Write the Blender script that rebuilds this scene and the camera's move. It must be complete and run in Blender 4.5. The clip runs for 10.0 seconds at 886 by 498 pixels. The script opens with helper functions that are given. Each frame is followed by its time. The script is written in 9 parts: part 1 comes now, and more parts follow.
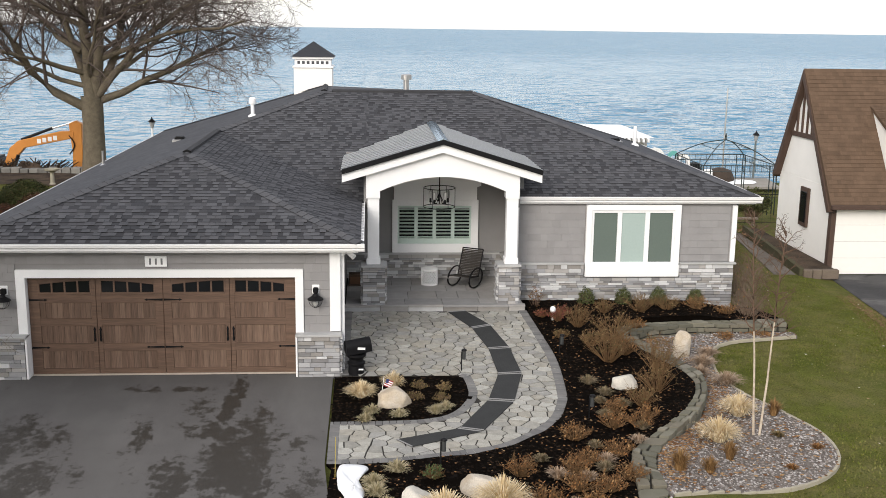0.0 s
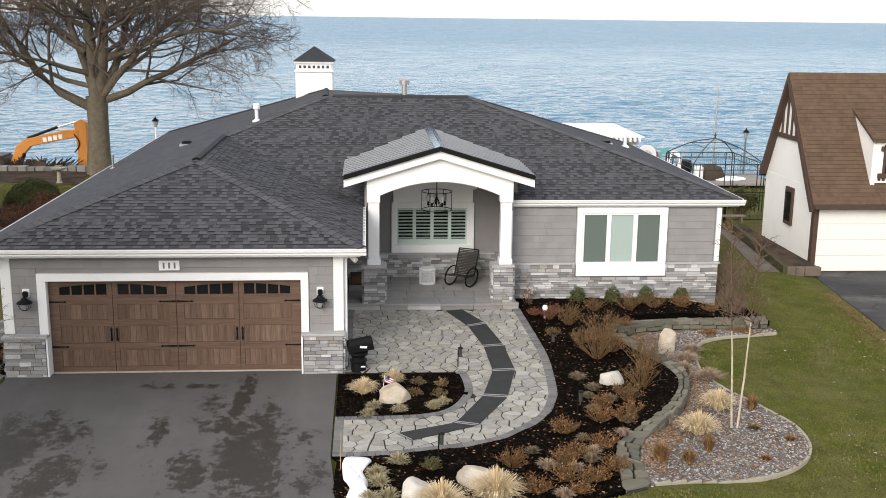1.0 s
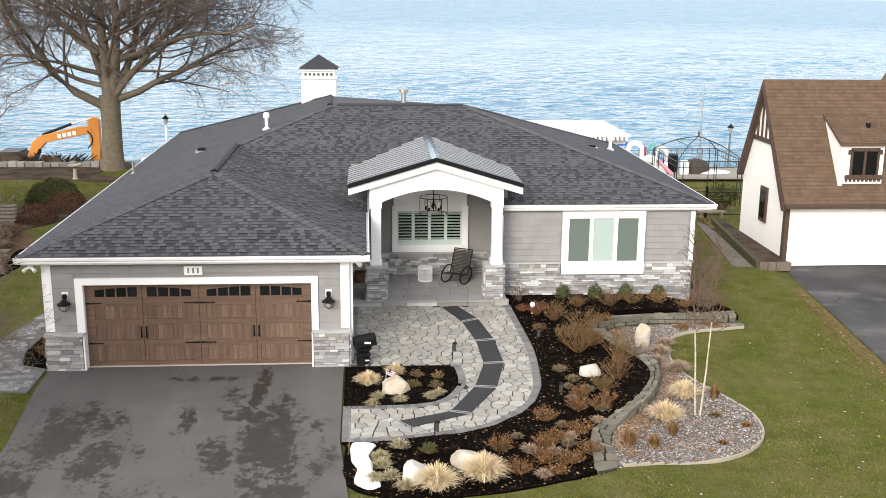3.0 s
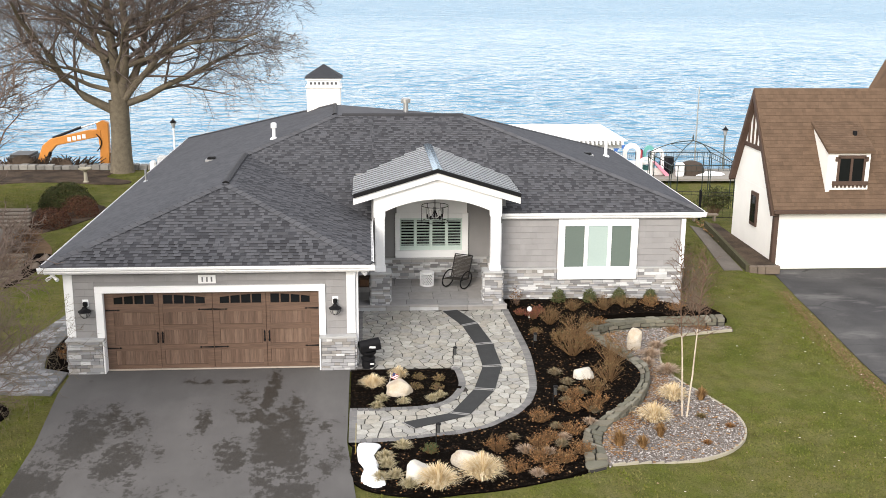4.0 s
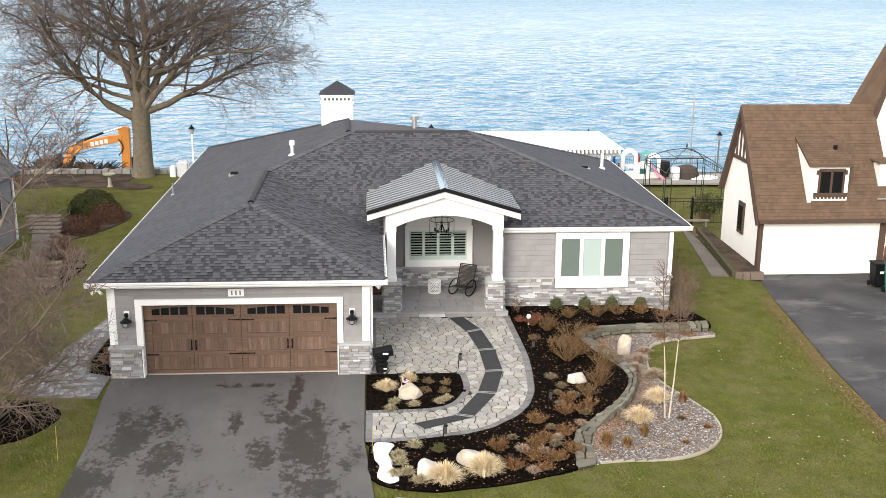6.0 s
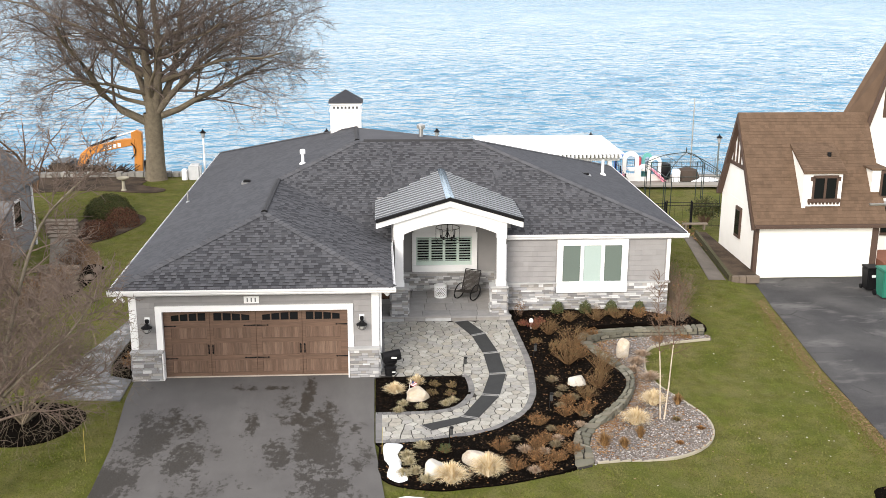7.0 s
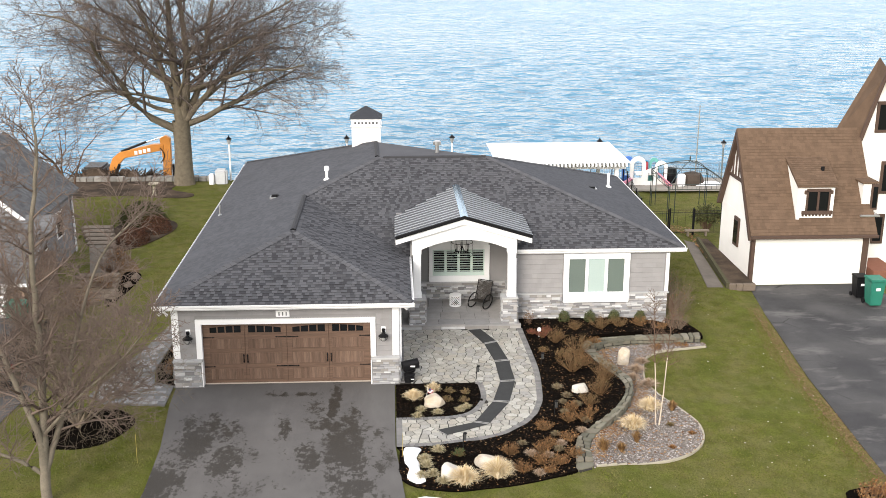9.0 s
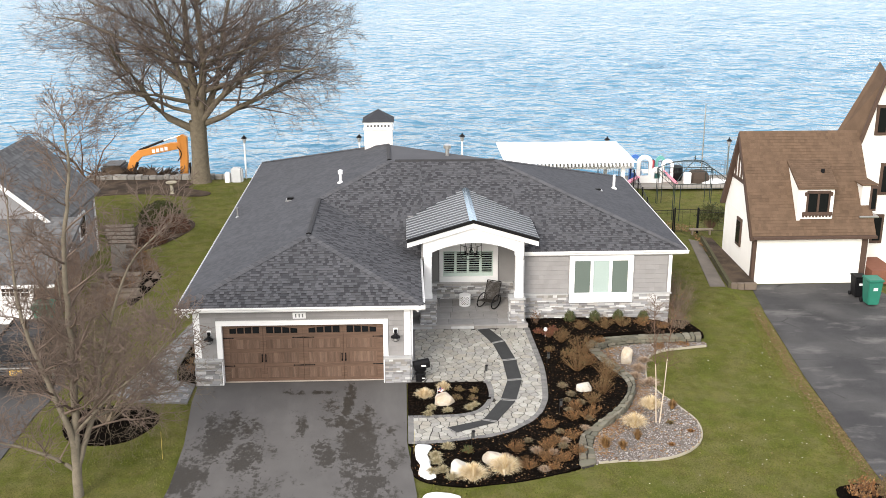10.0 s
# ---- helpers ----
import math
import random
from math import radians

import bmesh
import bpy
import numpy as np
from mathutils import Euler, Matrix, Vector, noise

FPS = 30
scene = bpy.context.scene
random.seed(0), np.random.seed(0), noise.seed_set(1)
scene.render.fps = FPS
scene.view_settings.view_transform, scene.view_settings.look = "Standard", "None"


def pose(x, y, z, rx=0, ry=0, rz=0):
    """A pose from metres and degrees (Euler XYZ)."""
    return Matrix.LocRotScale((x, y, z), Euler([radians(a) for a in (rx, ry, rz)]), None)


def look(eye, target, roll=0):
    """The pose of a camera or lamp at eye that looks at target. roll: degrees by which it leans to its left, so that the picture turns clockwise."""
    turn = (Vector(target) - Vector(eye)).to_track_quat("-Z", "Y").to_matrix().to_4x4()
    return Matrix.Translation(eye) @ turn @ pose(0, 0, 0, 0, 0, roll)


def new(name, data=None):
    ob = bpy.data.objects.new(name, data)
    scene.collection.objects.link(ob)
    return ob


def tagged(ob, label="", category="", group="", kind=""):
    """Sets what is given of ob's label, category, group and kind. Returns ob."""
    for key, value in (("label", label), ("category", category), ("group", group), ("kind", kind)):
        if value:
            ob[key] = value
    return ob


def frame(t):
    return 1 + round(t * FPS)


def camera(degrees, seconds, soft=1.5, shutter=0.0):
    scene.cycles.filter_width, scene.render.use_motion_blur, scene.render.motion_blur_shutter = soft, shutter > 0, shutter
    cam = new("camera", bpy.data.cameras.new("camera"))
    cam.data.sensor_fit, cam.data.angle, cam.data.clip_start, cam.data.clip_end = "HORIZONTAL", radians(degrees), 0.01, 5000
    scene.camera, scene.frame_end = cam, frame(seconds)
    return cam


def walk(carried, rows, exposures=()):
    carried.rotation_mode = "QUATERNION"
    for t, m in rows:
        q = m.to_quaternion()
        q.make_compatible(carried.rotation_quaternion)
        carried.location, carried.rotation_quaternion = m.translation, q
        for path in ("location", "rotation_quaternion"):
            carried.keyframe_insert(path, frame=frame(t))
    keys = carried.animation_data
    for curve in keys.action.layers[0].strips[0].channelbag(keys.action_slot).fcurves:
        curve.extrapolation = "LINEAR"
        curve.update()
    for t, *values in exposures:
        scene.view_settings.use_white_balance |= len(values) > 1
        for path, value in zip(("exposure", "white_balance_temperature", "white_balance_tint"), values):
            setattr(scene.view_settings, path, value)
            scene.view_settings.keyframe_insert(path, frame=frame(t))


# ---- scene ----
cam = camera(46.0, 10.0, soft=0.65)
PATH = [
    (0, (1.483, -21.141, 7.167), (1.625, -19.19, 6.751), 0.8),
    (0.5, (1.46, -21.714, 7.451), (1.603, -19.765, 7.026), 0.7),
    (1, (1.396, -22.305, 7.742), (1.543, -20.359, 7.306), 0.7),
    (1.5, (1.398, -22.905, 8.05), (1.544, -20.962, 7.602), 0.6),
    (2, (1.358, -23.489, 8.325), (1.505, -21.548, 7.867), 0.6),
    (2.5, (1.319, -24.063, 8.609), (1.468, -22.124, 8.142), 0.6),
    (4, (1.218, -25.865, 9.686), (1.363, -23.931, 9.196), 0.5),
    (4.5, (1.137, -26.446, 10.05), (1.283, -24.514, 9.555), 0.5),
    (5, (1.086, -27.052, 10.426), (1.229, -25.121, 9.924), 0.5),
    (5.5, (1.039, -27.676, 10.821), (1.178, -25.747, 10.31), 0.5),
    (7, (0.897, -29.486, 12.013), (1.021, -27.562, 11.482), 0.3),
    (7.5, (0.832, -30.083, 12.457), (0.951, -28.161, 11.917), 0.3),
    (8, (0.825, -30.669, 12.941), (0.935, -28.749, 12.391), 0.2),
    (8.5, (0.779, -31.27, 13.401), (0.882, -29.351, 12.844), 0.2),
    (9, (0.747, -31.875, 13.897), (0.842, -29.959, 13.332), 0.1),
    (9.5, (0.758, -32.523, 14.388), (0.841, -30.609, 13.812), -0.0),
    (10, (0.743, -33.076, 14.868), (0.816, -31.166, 14.279), -0.1),
]
walk(cam, [(t, look(eye, target, roll)) for t, eye, target, roll in PATH], [(0.0, 0.36, 6500, 10), (1.0, 0.42, 6500, 10), (1.6, 0.47, 6500, 10), (2.0, 0.73, 6500, 10), (2.4, 0.83, 6550, 10), (10.0, 0.93, 6600, 10)])

# ---- light ----
world = bpy.data.worlds.new("world")
scene.world = world
world.use_nodes = True
_n = world.node_tree.nodes
_bg = _n["Background"]
_sky = _n.new("ShaderNodeTexSky")
_sky.sky_type = "NISHITA"
_sky.sun_disc = False
SUN_EL, SUN_AZ = 26.0, 208.0
_sky.sun_elevation, _sky.sun_rotation = radians(SUN_EL), radians(SUN_AZ)
_sky.altitude, _sky.air_density, _sky.dust_density, _sky.ozone_density = 80, 1.0, 1.5, 1.0
_mix = _n.new("ShaderNodeMix")
_mix.data_type = "RGBA"
_mix.inputs[0].default_value = 0.62
_mix.inputs[7].default_value = (7.4, 7.2, 7.2, 1)
world.node_tree.links.new(_sky.outputs[0], _mix.inputs[6])
world.node_tree.links.new(_mix.outputs[2], _bg.inputs[0])
_bg.inputs[1].default_value = 0.15
sun = new("sun", bpy.data.lights.new("sun", "SUN"))
sun.data.energy, sun.data.angle, sun.data.color = 2.0, radians(30), (1.0, 0.95, 0.88)
_d = Vector((math.sin(radians(SUN_AZ)) * math.cos(radians(SUN_EL)), math.cos(radians(SUN_AZ)) * math.cos(radians(SUN_EL)), math.sin(radians(SUN_EL))))
sun.matrix_world = look(_d * 60, (0, 0, 0))

# ---- materials ----
MATS = {}


def mat(name, base, rough=0.7, vary=0.12, scale=6.0, fine=60.0, bump=0.15, metal=0.0, island=0.0, obj=0.0, hue=None, dist=0.01, spec=None, stretch=None):
    """A plain surface with two scales of tone and a fine relief; island, obj: tone from piece to piece; hue: a second colour in patches."""
    if name in MATS:
        return MATS[name]
    m = bpy.data.materials.new(name)
    m.use_nodes = True
    nt = m.node_tree
    nd, ln = nt.nodes, nt.links
    b = nd["Principled BSDF"]
    b.inputs["Roughness"].default_value, b.inputs["Metallic"].default_value = rough, metal
    b.inputs["Specular IOR Level"].default_value = spec if spec is not None else 0.08 if rough >= 0.9 else 0.2 if rough >= 0.8 else 0.4
    tc = nd.new("ShaderNodeNewGeometry")
    n1, n2 = nd.new("ShaderNodeTexNoise"), nd.new("ShaderNodeTexNoise")
    place = tc.outputs["Position"]
    if stretch:
        mp = nd.new("ShaderNodeMapping")
        mp.inputs["Scale"].default_value = stretch
        ln.new(place, mp.inputs[0])
        place = mp.outputs[0]
    for n, s, dt in ((n1, scale, 4), (n2, fine, 3)):
        n.inputs["Scale"].default_value, n.inputs["Detail"].default_value = s, dt
        ln.new(place, n.inputs["Vector"])
    add = nd.new("ShaderNodeMath")
    add.operation = "ADD"
    ln.new(n1.outputs[0], add.inputs[0])
    ln.new(n2.outputs[0], add.inputs[1])
    mr = nd.new("ShaderNodeMapRange")
    mr.inputs["From Min"].default_value, mr.inputs["From Max"].default_value = 0.55, 1.45
    mr.inputs["To Min"].default_value, mr.inputs["To Max"].default_value = 1 - vary, 1 + vary
    ln.new(add.outputs[0], mr.inputs[0])
    val = mr.outputs[0]
    for amount, kind, out in ((island, "ShaderNodeNewGeometry", "Random Per Island"), (obj, "ShaderNodeObjectInfo", "Random")):
        if amount:
            g, r2, mu = nd.new(kind), nd.new("ShaderNodeMapRange"), nd.new("ShaderNodeMath")
            r2.inputs["To Min"].default_value, r2.inputs["To Max"].default_value = 1 - amount, 1 + amount
            mu.operation = "MULTIPLY"
            ln.new(g.outputs[out], r2.inputs[0])
            ln.new(val, mu.inputs[0])
            ln.new(r2.outputs[0], mu.inputs[1])
            val = mu.outputs[0]
    col = None
    if hue:
        n3, cr, mx = nd.new("ShaderNodeTexNoise"), nd.new("ShaderNodeMapRange"), nd.new("ShaderNodeMix")
        n3.inputs["Scale"].default_value, n3.inputs["Detail"].default_value = scale * 0.6, 5
        ln.new(tc.outputs["Position"], n3.inputs["Vector"])
        cr.inputs["From Min"].default_value, cr.inputs["From Max"].default_value = 0.42, 0.62
        ln.new(n3.outputs[0], cr.inputs[0])
        mx.data_type = "RGBA"
        ln.new(cr.outputs[0], mx.inputs[0])
        mx.inputs[6].default_value, mx.inputs[7].default_value = (*base, 1), (*hue, 1)
        col = mx.outputs[2]
    vm = nd.new("ShaderNodeVectorMath")
    vm.operation = "SCALE"
    if col:
        ln.new(col, vm.inputs[0])
    else:
        vm.inputs[0].default_value = base
    ln.new(val, vm.inputs["Scale"])
    ln.new(vm.outputs[0], b.inputs["Base Color"])
    if bump:
        bp = nd.new("ShaderNodeBump")
        bp.inputs["Strength"].default_value, bp.inputs["Distance"].default_value = bump, dist
        ln.new(n2.outputs[0], bp.inputs["Height"])
        ln.new(bp.outputs[0], b.inputs["Normal"])
    MATS[name] = m
    return m


def glass(name, tint=(0.008, 0.009, 0.010), rough=0.05):
    m = mat(name, tint, rough, 0.05, 1.0, 3.0, 0.0, spec=0.25)
    return m


def water_material():
    """Wind-ruffled water: short wavelets on longer ones, stronger and weaker in gusts."""
    m = bpy.data.materials.new("lake_water")
    m.use_nodes = True
    nd, ln = m.node_tree.nodes, m.node_tree.links
    b = nd["Principled BSDF"]
    b.inputs["IOR"].default_value = 1.33
    b.inputs["Base Color"].default_value = (0.062, 0.187, 0.288, 1)
    tc = nd.new("ShaderNodeNewGeometry")

    def ripples(sx, sy, turn, scale, detail, rough):
        mp, n = nd.new("ShaderNodeMapping"), nd.new("ShaderNodeTexNoise")
        mp.inputs["Scale"].default_value = (sx, sy, 1)
        mp.inputs["Rotation"].default_value = (0, 0, radians(turn))
        n.inputs["Scale"].default_value, n.inputs["Detail"].default_value, n.inputs["Roughness"].default_value = scale, detail, rough
        ln.new(tc.outputs["Position"], mp.inputs[0])
        ln.new(mp.outputs[0], n.inputs["Vector"])
        return n.outputs[0]
    total = None
    for layer, weight in (((0.95, 1.0, 8, 0.5, 2, 0.5), 1.5), ((1.05, 1.0, -12, 1.7, 2, 0.5), 0.22)):
        mul = nd.new("ShaderNodeMath")
        mul.operation = "MULTIPLY_ADD"
        mul.inputs[1].default_value, mul.inputs[2].default_value = weight, 0.0
        ln.new(ripples(*layer), mul.inputs[0])
        if total:
            ln.new(total, mul.inputs[2])
        total = mul.outputs[0]
    # gusts roughen it in patches, and the far water, where no wavelet can be told, most of all
    sp, far, gust, both, strong = (nd.new(k) for k in ("ShaderNodeSeparateXYZ", "ShaderNodeMapRange", "ShaderNodeMapRange", "ShaderNodeMath", "ShaderNodeMapRange"))
    ln.new(tc.outputs["Position"], sp.inputs[0])
    ln.new(sp.outputs[1], far.inputs[0])
    far.inputs["From Min"].default_value, far.inputs["From Max"].default_value = 70, 420
    far.inputs["To Min"].default_value, far.inputs["To Max"].default_value = 0.03, 0.2
    wind = ripples(1.0, 1.0, 4, 0.06, 10, 0.88)
    for node, lo, hi in ((gust, 0.06, 0.13), (strong, 0.75, 1.0)):
        node.inputs["From Min"].default_value, node.inputs["From Max"].default_value = 0.42, 0.58
        node.inputs["To Min"].default_value, node.inputs["To Max"].default_value = lo, hi
        ln.new(wind, node.inputs[0])
    both.operation = "ADD"
    ln.new(far.outputs[0], both.inputs[0])
    ln.new(gust.outputs[0], both.inputs[1])
    ln.new(both.outputs[0], b.inputs["Roughness"])
    bp = nd.new("ShaderNodeBump")
    bp.inputs["Distance"].default_value = 0.95
    ln.new(strong.outputs[0], bp.inputs["Strength"])
    ln.new(total, bp.inputs["Height"])
    ln.new(bp.outputs[0], b.inputs["Normal"])
    return m


SIDING = mat("grey_siding_paint", (0.225, 0.218, 0.216), 0.6, 0.08, 3.0, 90.0, 0.2)
WHITE = mat("white_trim_paint", (0.81, 0.81, 0.81), 0.45, 0.04, 2.0, 40.0, 0.06)
# Black cut edges, which also stand in for the shade line under each tab.
BUTT = mat("shingle_cut_edge_shade", (0.028, 0.028, 0.03), 0.95, 0.3, 3.0, 90.0, 0.2)
BLACK = mat("black_metal", (0.007, 0.007, 0.008), 0.5, 0.1, 8.0, 60.0, 0.05, spec=0.15)
DARKGLASS = glass("dark_window_glass")
LAWN = mat("winter_lawn", (0.117, 0.128, 0.027), 0.95, 0.5, 2.2, 70.0, 1.0, hue=(0.155, 0.142, 0.045), dist=0.05)
WATER = water_material()
MULCH = mat("dark_mulch", (0.005, 0.0037, 0.0028), 0.95, 0.5, 6.0, 110.0, 1.0, dist=0.03, spec=0.02)


def mix_in(m, mask, colour, rough=None):
    """Lays a second colour over a material where the mask is 1."""
    nd, ln = m.node_tree.nodes, m.node_tree.links
    b = nd["Principled BSDF"]
    mx = nd.new("ShaderNodeMix")
    mx.data_type = "RGBA"
    ln.new(mask, mx.inputs[0])
    ln.new(b.inputs["Base Color"].links[0].from_socket, mx.inputs[6])
    mx.inputs[7].default_value = (*colour, 1)
    ln.new(mx.outputs[2], b.inputs["Base Color"])
    if rough:
        r = nd.new("ShaderNodeMapRange")
        r.inputs["To Min"].default_value, r.inputs["To Max"].default_value = b.inputs["Roughness"].default_value, rough
        ln.new(mask, r.inputs[0])
        ln.new(r.outputs[0], b.inputs["Roughness"])


def noise_mask(m, scale, lo, hi, detail=6.0, rough=0.62, stretch=(1, 1, 1), turn=0.0):
    """Soft-edged patches from a noise, by place."""
    nd, ln = m.node_tree.nodes, m.node_tree.links
    g, mp, n, r = nd.new("ShaderNodeNewGeometry"), nd.new("ShaderNodeMapping"), nd.new("ShaderNodeTexNoise"), nd.new("ShaderNodeMapRange")
    mp.inputs["Scale"].default_value, mp.inputs["Rotation"].default_value = stretch, (0, 0, radians(turn))
    n.inputs["Scale"].default_value, n.inputs["Detail"].default_value, n.inputs["Roughness"].default_value = scale, detail, rough
    r.inputs["From Min"].default_value, r.inputs["From Max"].default_value = lo, hi
    ln.new(g.outputs["Position"], mp.inputs[0])
    ln.new(mp.outputs[0], n.inputs["Vector"])
    ln.new(n.outputs[0], r.inputs[0])
    return r.outputs[0], n.outputs[0]


def ramp_mat(name, stops, rough=0.85, source="obj", bump=0.4, fine=120.0, dist=0.006, vary=0.18, scale=4.0, stretch=None):
    """Pieces that take their colour from a row of colours, each piece by chance."""
    m = mat(name, (1, 1, 1), rough, vary, scale, fine, bump, dist=dist, stretch=stretch)
    nd, ln = m.node_tree.nodes, m.node_tree.links
    g = nd.new("ShaderNodeObjectInfo" if source == "obj" else "ShaderNodeNewGeometry")
    cr = nd.new("ShaderNodeValToRGB")
    cr.color_ramp.interpolation = "CONSTANT"
    e = cr.color_ramp.elements
    while len(e) < len(stops):
        e.new(0.5)
    for i, c in enumerate(stops):
        e[i].position, e[i].color = i / len(stops), (*c, 1)
    ln.new(g.outputs["Random" if source == "obj" else "Random Per Island"], cr.inputs[0])
    vm = [n for n in nd if n.type == "VECT_MATH"][0]
    ln.new(cr.outputs[0], vm.inputs[0])
    return m


TABTONES = [(0.094, 0.095, 0.102), (0.086, 0.087, 0.094), (0.078, 0.079, 0.085), (0.09, 0.09, 0.096)]
GAPTONES = [(0.05, 0.051, 0.056), (0.058, 0.058, 0.063), (0.044, 0.044, 0.048), (0.07, 0.07, 0.075)]
# Same shingle for the side slopes, its tab shade lines evened out of the colour.
EVENTONES = [(0.078, 0.08, 0.088), (0.073, 0.075, 0.083), (0.082, 0.084, 0.092), (0.068, 0.07, 0.077)]
SHINGLE = ramp_mat("charcoal_asphalt_shingle", TABTONES, 0.9, "island", 0.5, 260.0, 0.004, 0.16, 1.2)
SHINGLE_GAP = ramp_mat("charcoal_shingle_underlayer", GAPTONES, 0.9, "island", 0.5, 260.0, 0.004, 0.16, 1.2)
SHINGLE_EVEN = ramp_mat("charcoal_shingle_side_no_shade_lines", EVENTONES, 0.9, "island", 0.5, 260.0, 0.004, 0.16, 1.2)
SHINGLE_PIECE = ramp_mat("charcoal_shingle_piece", TABTONES, 0.9, "obj", 0.5, 260.0, 0.004, 0.16, 1.2)
SHINGLE_GAP_PIECE = ramp_mat("charcoal_underlayer_piece", GAPTONES, 0.9, "obj", 0.5, 260.0, 0.004, 0.16, 1.2)
STONES = [(0.28, 0.28, 0.287), (0.36, 0.36, 0.365), (0.46, 0.46, 0.46), (0.2, 0.196, 0.196), (0.36, 0.345, 0.33), (0.31, 0.31, 0.317), (0.56, 0.56, 0.56), (0.26, 0.246, 0.23)]
LEDGE = ramp_mat("grey_ledgestone", STONES)
FLAGTONES = [(0.30, 0.288, 0.255), (0.34, 0.328, 0.29), (0.265, 0.257, 0.23), (0.31, 0.292, 0.25), (0.375, 0.365, 0.33), (0.29, 0.283, 0.262)]
FLAG = ramp_mat("buff_grey_flagstone", FLAGTONES, bump=0.6, vary=0.3, scale=7.0, fine=55.0)
FLAG_FAR = ramp_mat("far_flagstone", FLAGTONES, source="island", bump=0.6, vary=0.3, scale=7.0, fine=55.0)
BORDER = ramp_mat("grey_border_paver", [(0.155, 0.152, 0.148), (0.18, 0.176, 0.17), (0.135, 0.132, 0.13), (0.168, 0.162, 0.157)])
WALLSTONE = ramp_mat("grey_green_wall_stone", [(0.14, 0.133, 0.1), (0.17, 0.16, 0.122), (0.115, 0.11, 0.084), (0.2, 0.186, 0.146), (0.155, 0.14, 0.106)])
SLATE = ramp_mat("porch_slab_stone", [(0.3, 0.29, 0.28), (0.34, 0.33, 0.32), (0.27, 0.265, 0.26), (0.32, 0.305, 0.29)])
WALKSTONE = ramp_mat("side_walk_paver", [(0.25, 0.252, 0.257), (0.21, 0.21, 0.215), (0.12, 0.122, 0.126), (0.28, 0.28, 0.28), (0.23, 0.23, 0.235), (0.155, 0.157, 0.16)])
SHAKE = mat("grey_shake_siding", (0.258, 0.25, 0.249), 0.65, 0.12, 3.0, 90.0, 0.3, obj=0.06)
PEBBLE = ramp_mat("bed_gravel", [(0.23, 0.21, 0.195), (0.18, 0.16, 0.15), (0.3, 0.28, 0.265), (0.13, 0.115, 0.105), (0.38, 0.36, 0.34), (0.2, 0.17, 0.15)], source="island")
GRAVEL = mat("gravel_ground", (0.15, 0.13, 0.115), 0.95, 0.45, 5.0, 45.0, 1.0, dist=0.03)
CHIP = ramp_mat("mulch_chips", [(0.006, 0.0045, 0.0035), (0.011, 0.007, 0.0045), (0.004, 0.003, 0.0022), (0.024, 0.014, 0.008)], rough=0.95, source="island")
LEAF_LITTER = ramp_mat("fallen_leaves", [(0.19, 0.095, 0.04), (0.25, 0.14, 0.065), (0.12, 0.06, 0.028), (0.31, 0.2, 0.105)], source="island")
CURB = mat("pale_concrete", (0.35, 0.32, 0.25), 0.9, 0.18, 3.0, 90.0, 0.3)
RUBBER = mat("black_rubber_mat", (0.036, 0.037, 0.037), 0.85, 0.2, 4.0, 150.0, 0.3)
SNOW = mat("snow", (0.86, 0.87, 0.88), 0.6, 0.04, 3.0, 40.0, 0.3)
BOULDER = mat("buff_boulder", (0.43, 0.36, 0.27), 0.85, 0.3, 4.5, 40.0, 0.6, hue=(0.5, 0.45, 0.38), dist=0.02)
PALEROCK = mat("white_boulder", (0.52, 0.49, 0.43), 0.85, 0.25, 4.5, 40.0, 0.5, dist=0.02)
JOINT = mat("dark_joint_sand", (0.04, 0.037, 0.033), 0.95, 0.3, 8.0, 120.0, 0.5)
TAN = ramp_mat("dry_tan_grass", [(0.64, 0.51, 0.30), (0.7, 0.58, 0.38), (0.52, 0.38, 0.2), (0.74, 0.64, 0.46)], 0.8, "island", 0, 30.0)
HEATHER = ramp_mat("olive_tan_heather", [(0.17, 0.13, 0.075), (0.23, 0.18, 0.11), (0.12, 0.1, 0.05), (0.28, 0.22, 0.15)], 0.85, "island", 0, 30.0)
PINKGRASS = ramp_mat("pinkish_dry_grass", [(0.36, 0.27, 0.19), (0.3, 0.21, 0.14), (0.42, 0.33, 0.25), (0.24, 0.16, 0.1)], 0.8, "island", 0, 30.0)
RUSTGRASS = ramp_mat("rust_dry_grass", [(0.26, 0.15, 0.06), (0.2, 0.11, 0.045), (0.32, 0.2, 0.09), (0.14, 0.08, 0.03)], 0.8, "island", 0, 30.0)
PALEGREEN = ramp_mat("pale_sedge_grass", [(0.34, 0.29, 0.17), (0.42, 0.36, 0.23), (0.25, 0.22, 0.11), (0.5, 0.43, 0.3)], 0.8, "island", 0, 30.0)
RUST = ramp_mat("rust_brown_leaf", [(0.22, 0.1, 0.035), (0.28, 0.14, 0.05), (0.14, 0.065, 0.025), (0.34, 0.21, 0.1)], 0.8, "island", 0, 30.0)
OLIVE = ramp_mat("olive_brown_leaf", [(0.13, 0.095, 0.04), (0.18, 0.125, 0.055), (0.09, 0.075, 0.03), (0.24, 0.17, 0.09)], 0.8, "island", 0, 30.0)
GREENLEAF = ramp_mat("dark_green_leaf", [(0.045, 0.075, 0.02), (0.065, 0.10, 0.028), (0.03, 0.05, 0.014), (0.09, 0.12, 0.04)], 0.6, "island", 0, 30.0)
BOXLEAF = ramp_mat("boxwood_leaf", [(0.05, 0.062, 0.015), (0.07, 0.083, 0.02), (0.033, 0.041, 0.01), (0.1, 0.104, 0.032)], 0.7, "island", 0, 30.0)
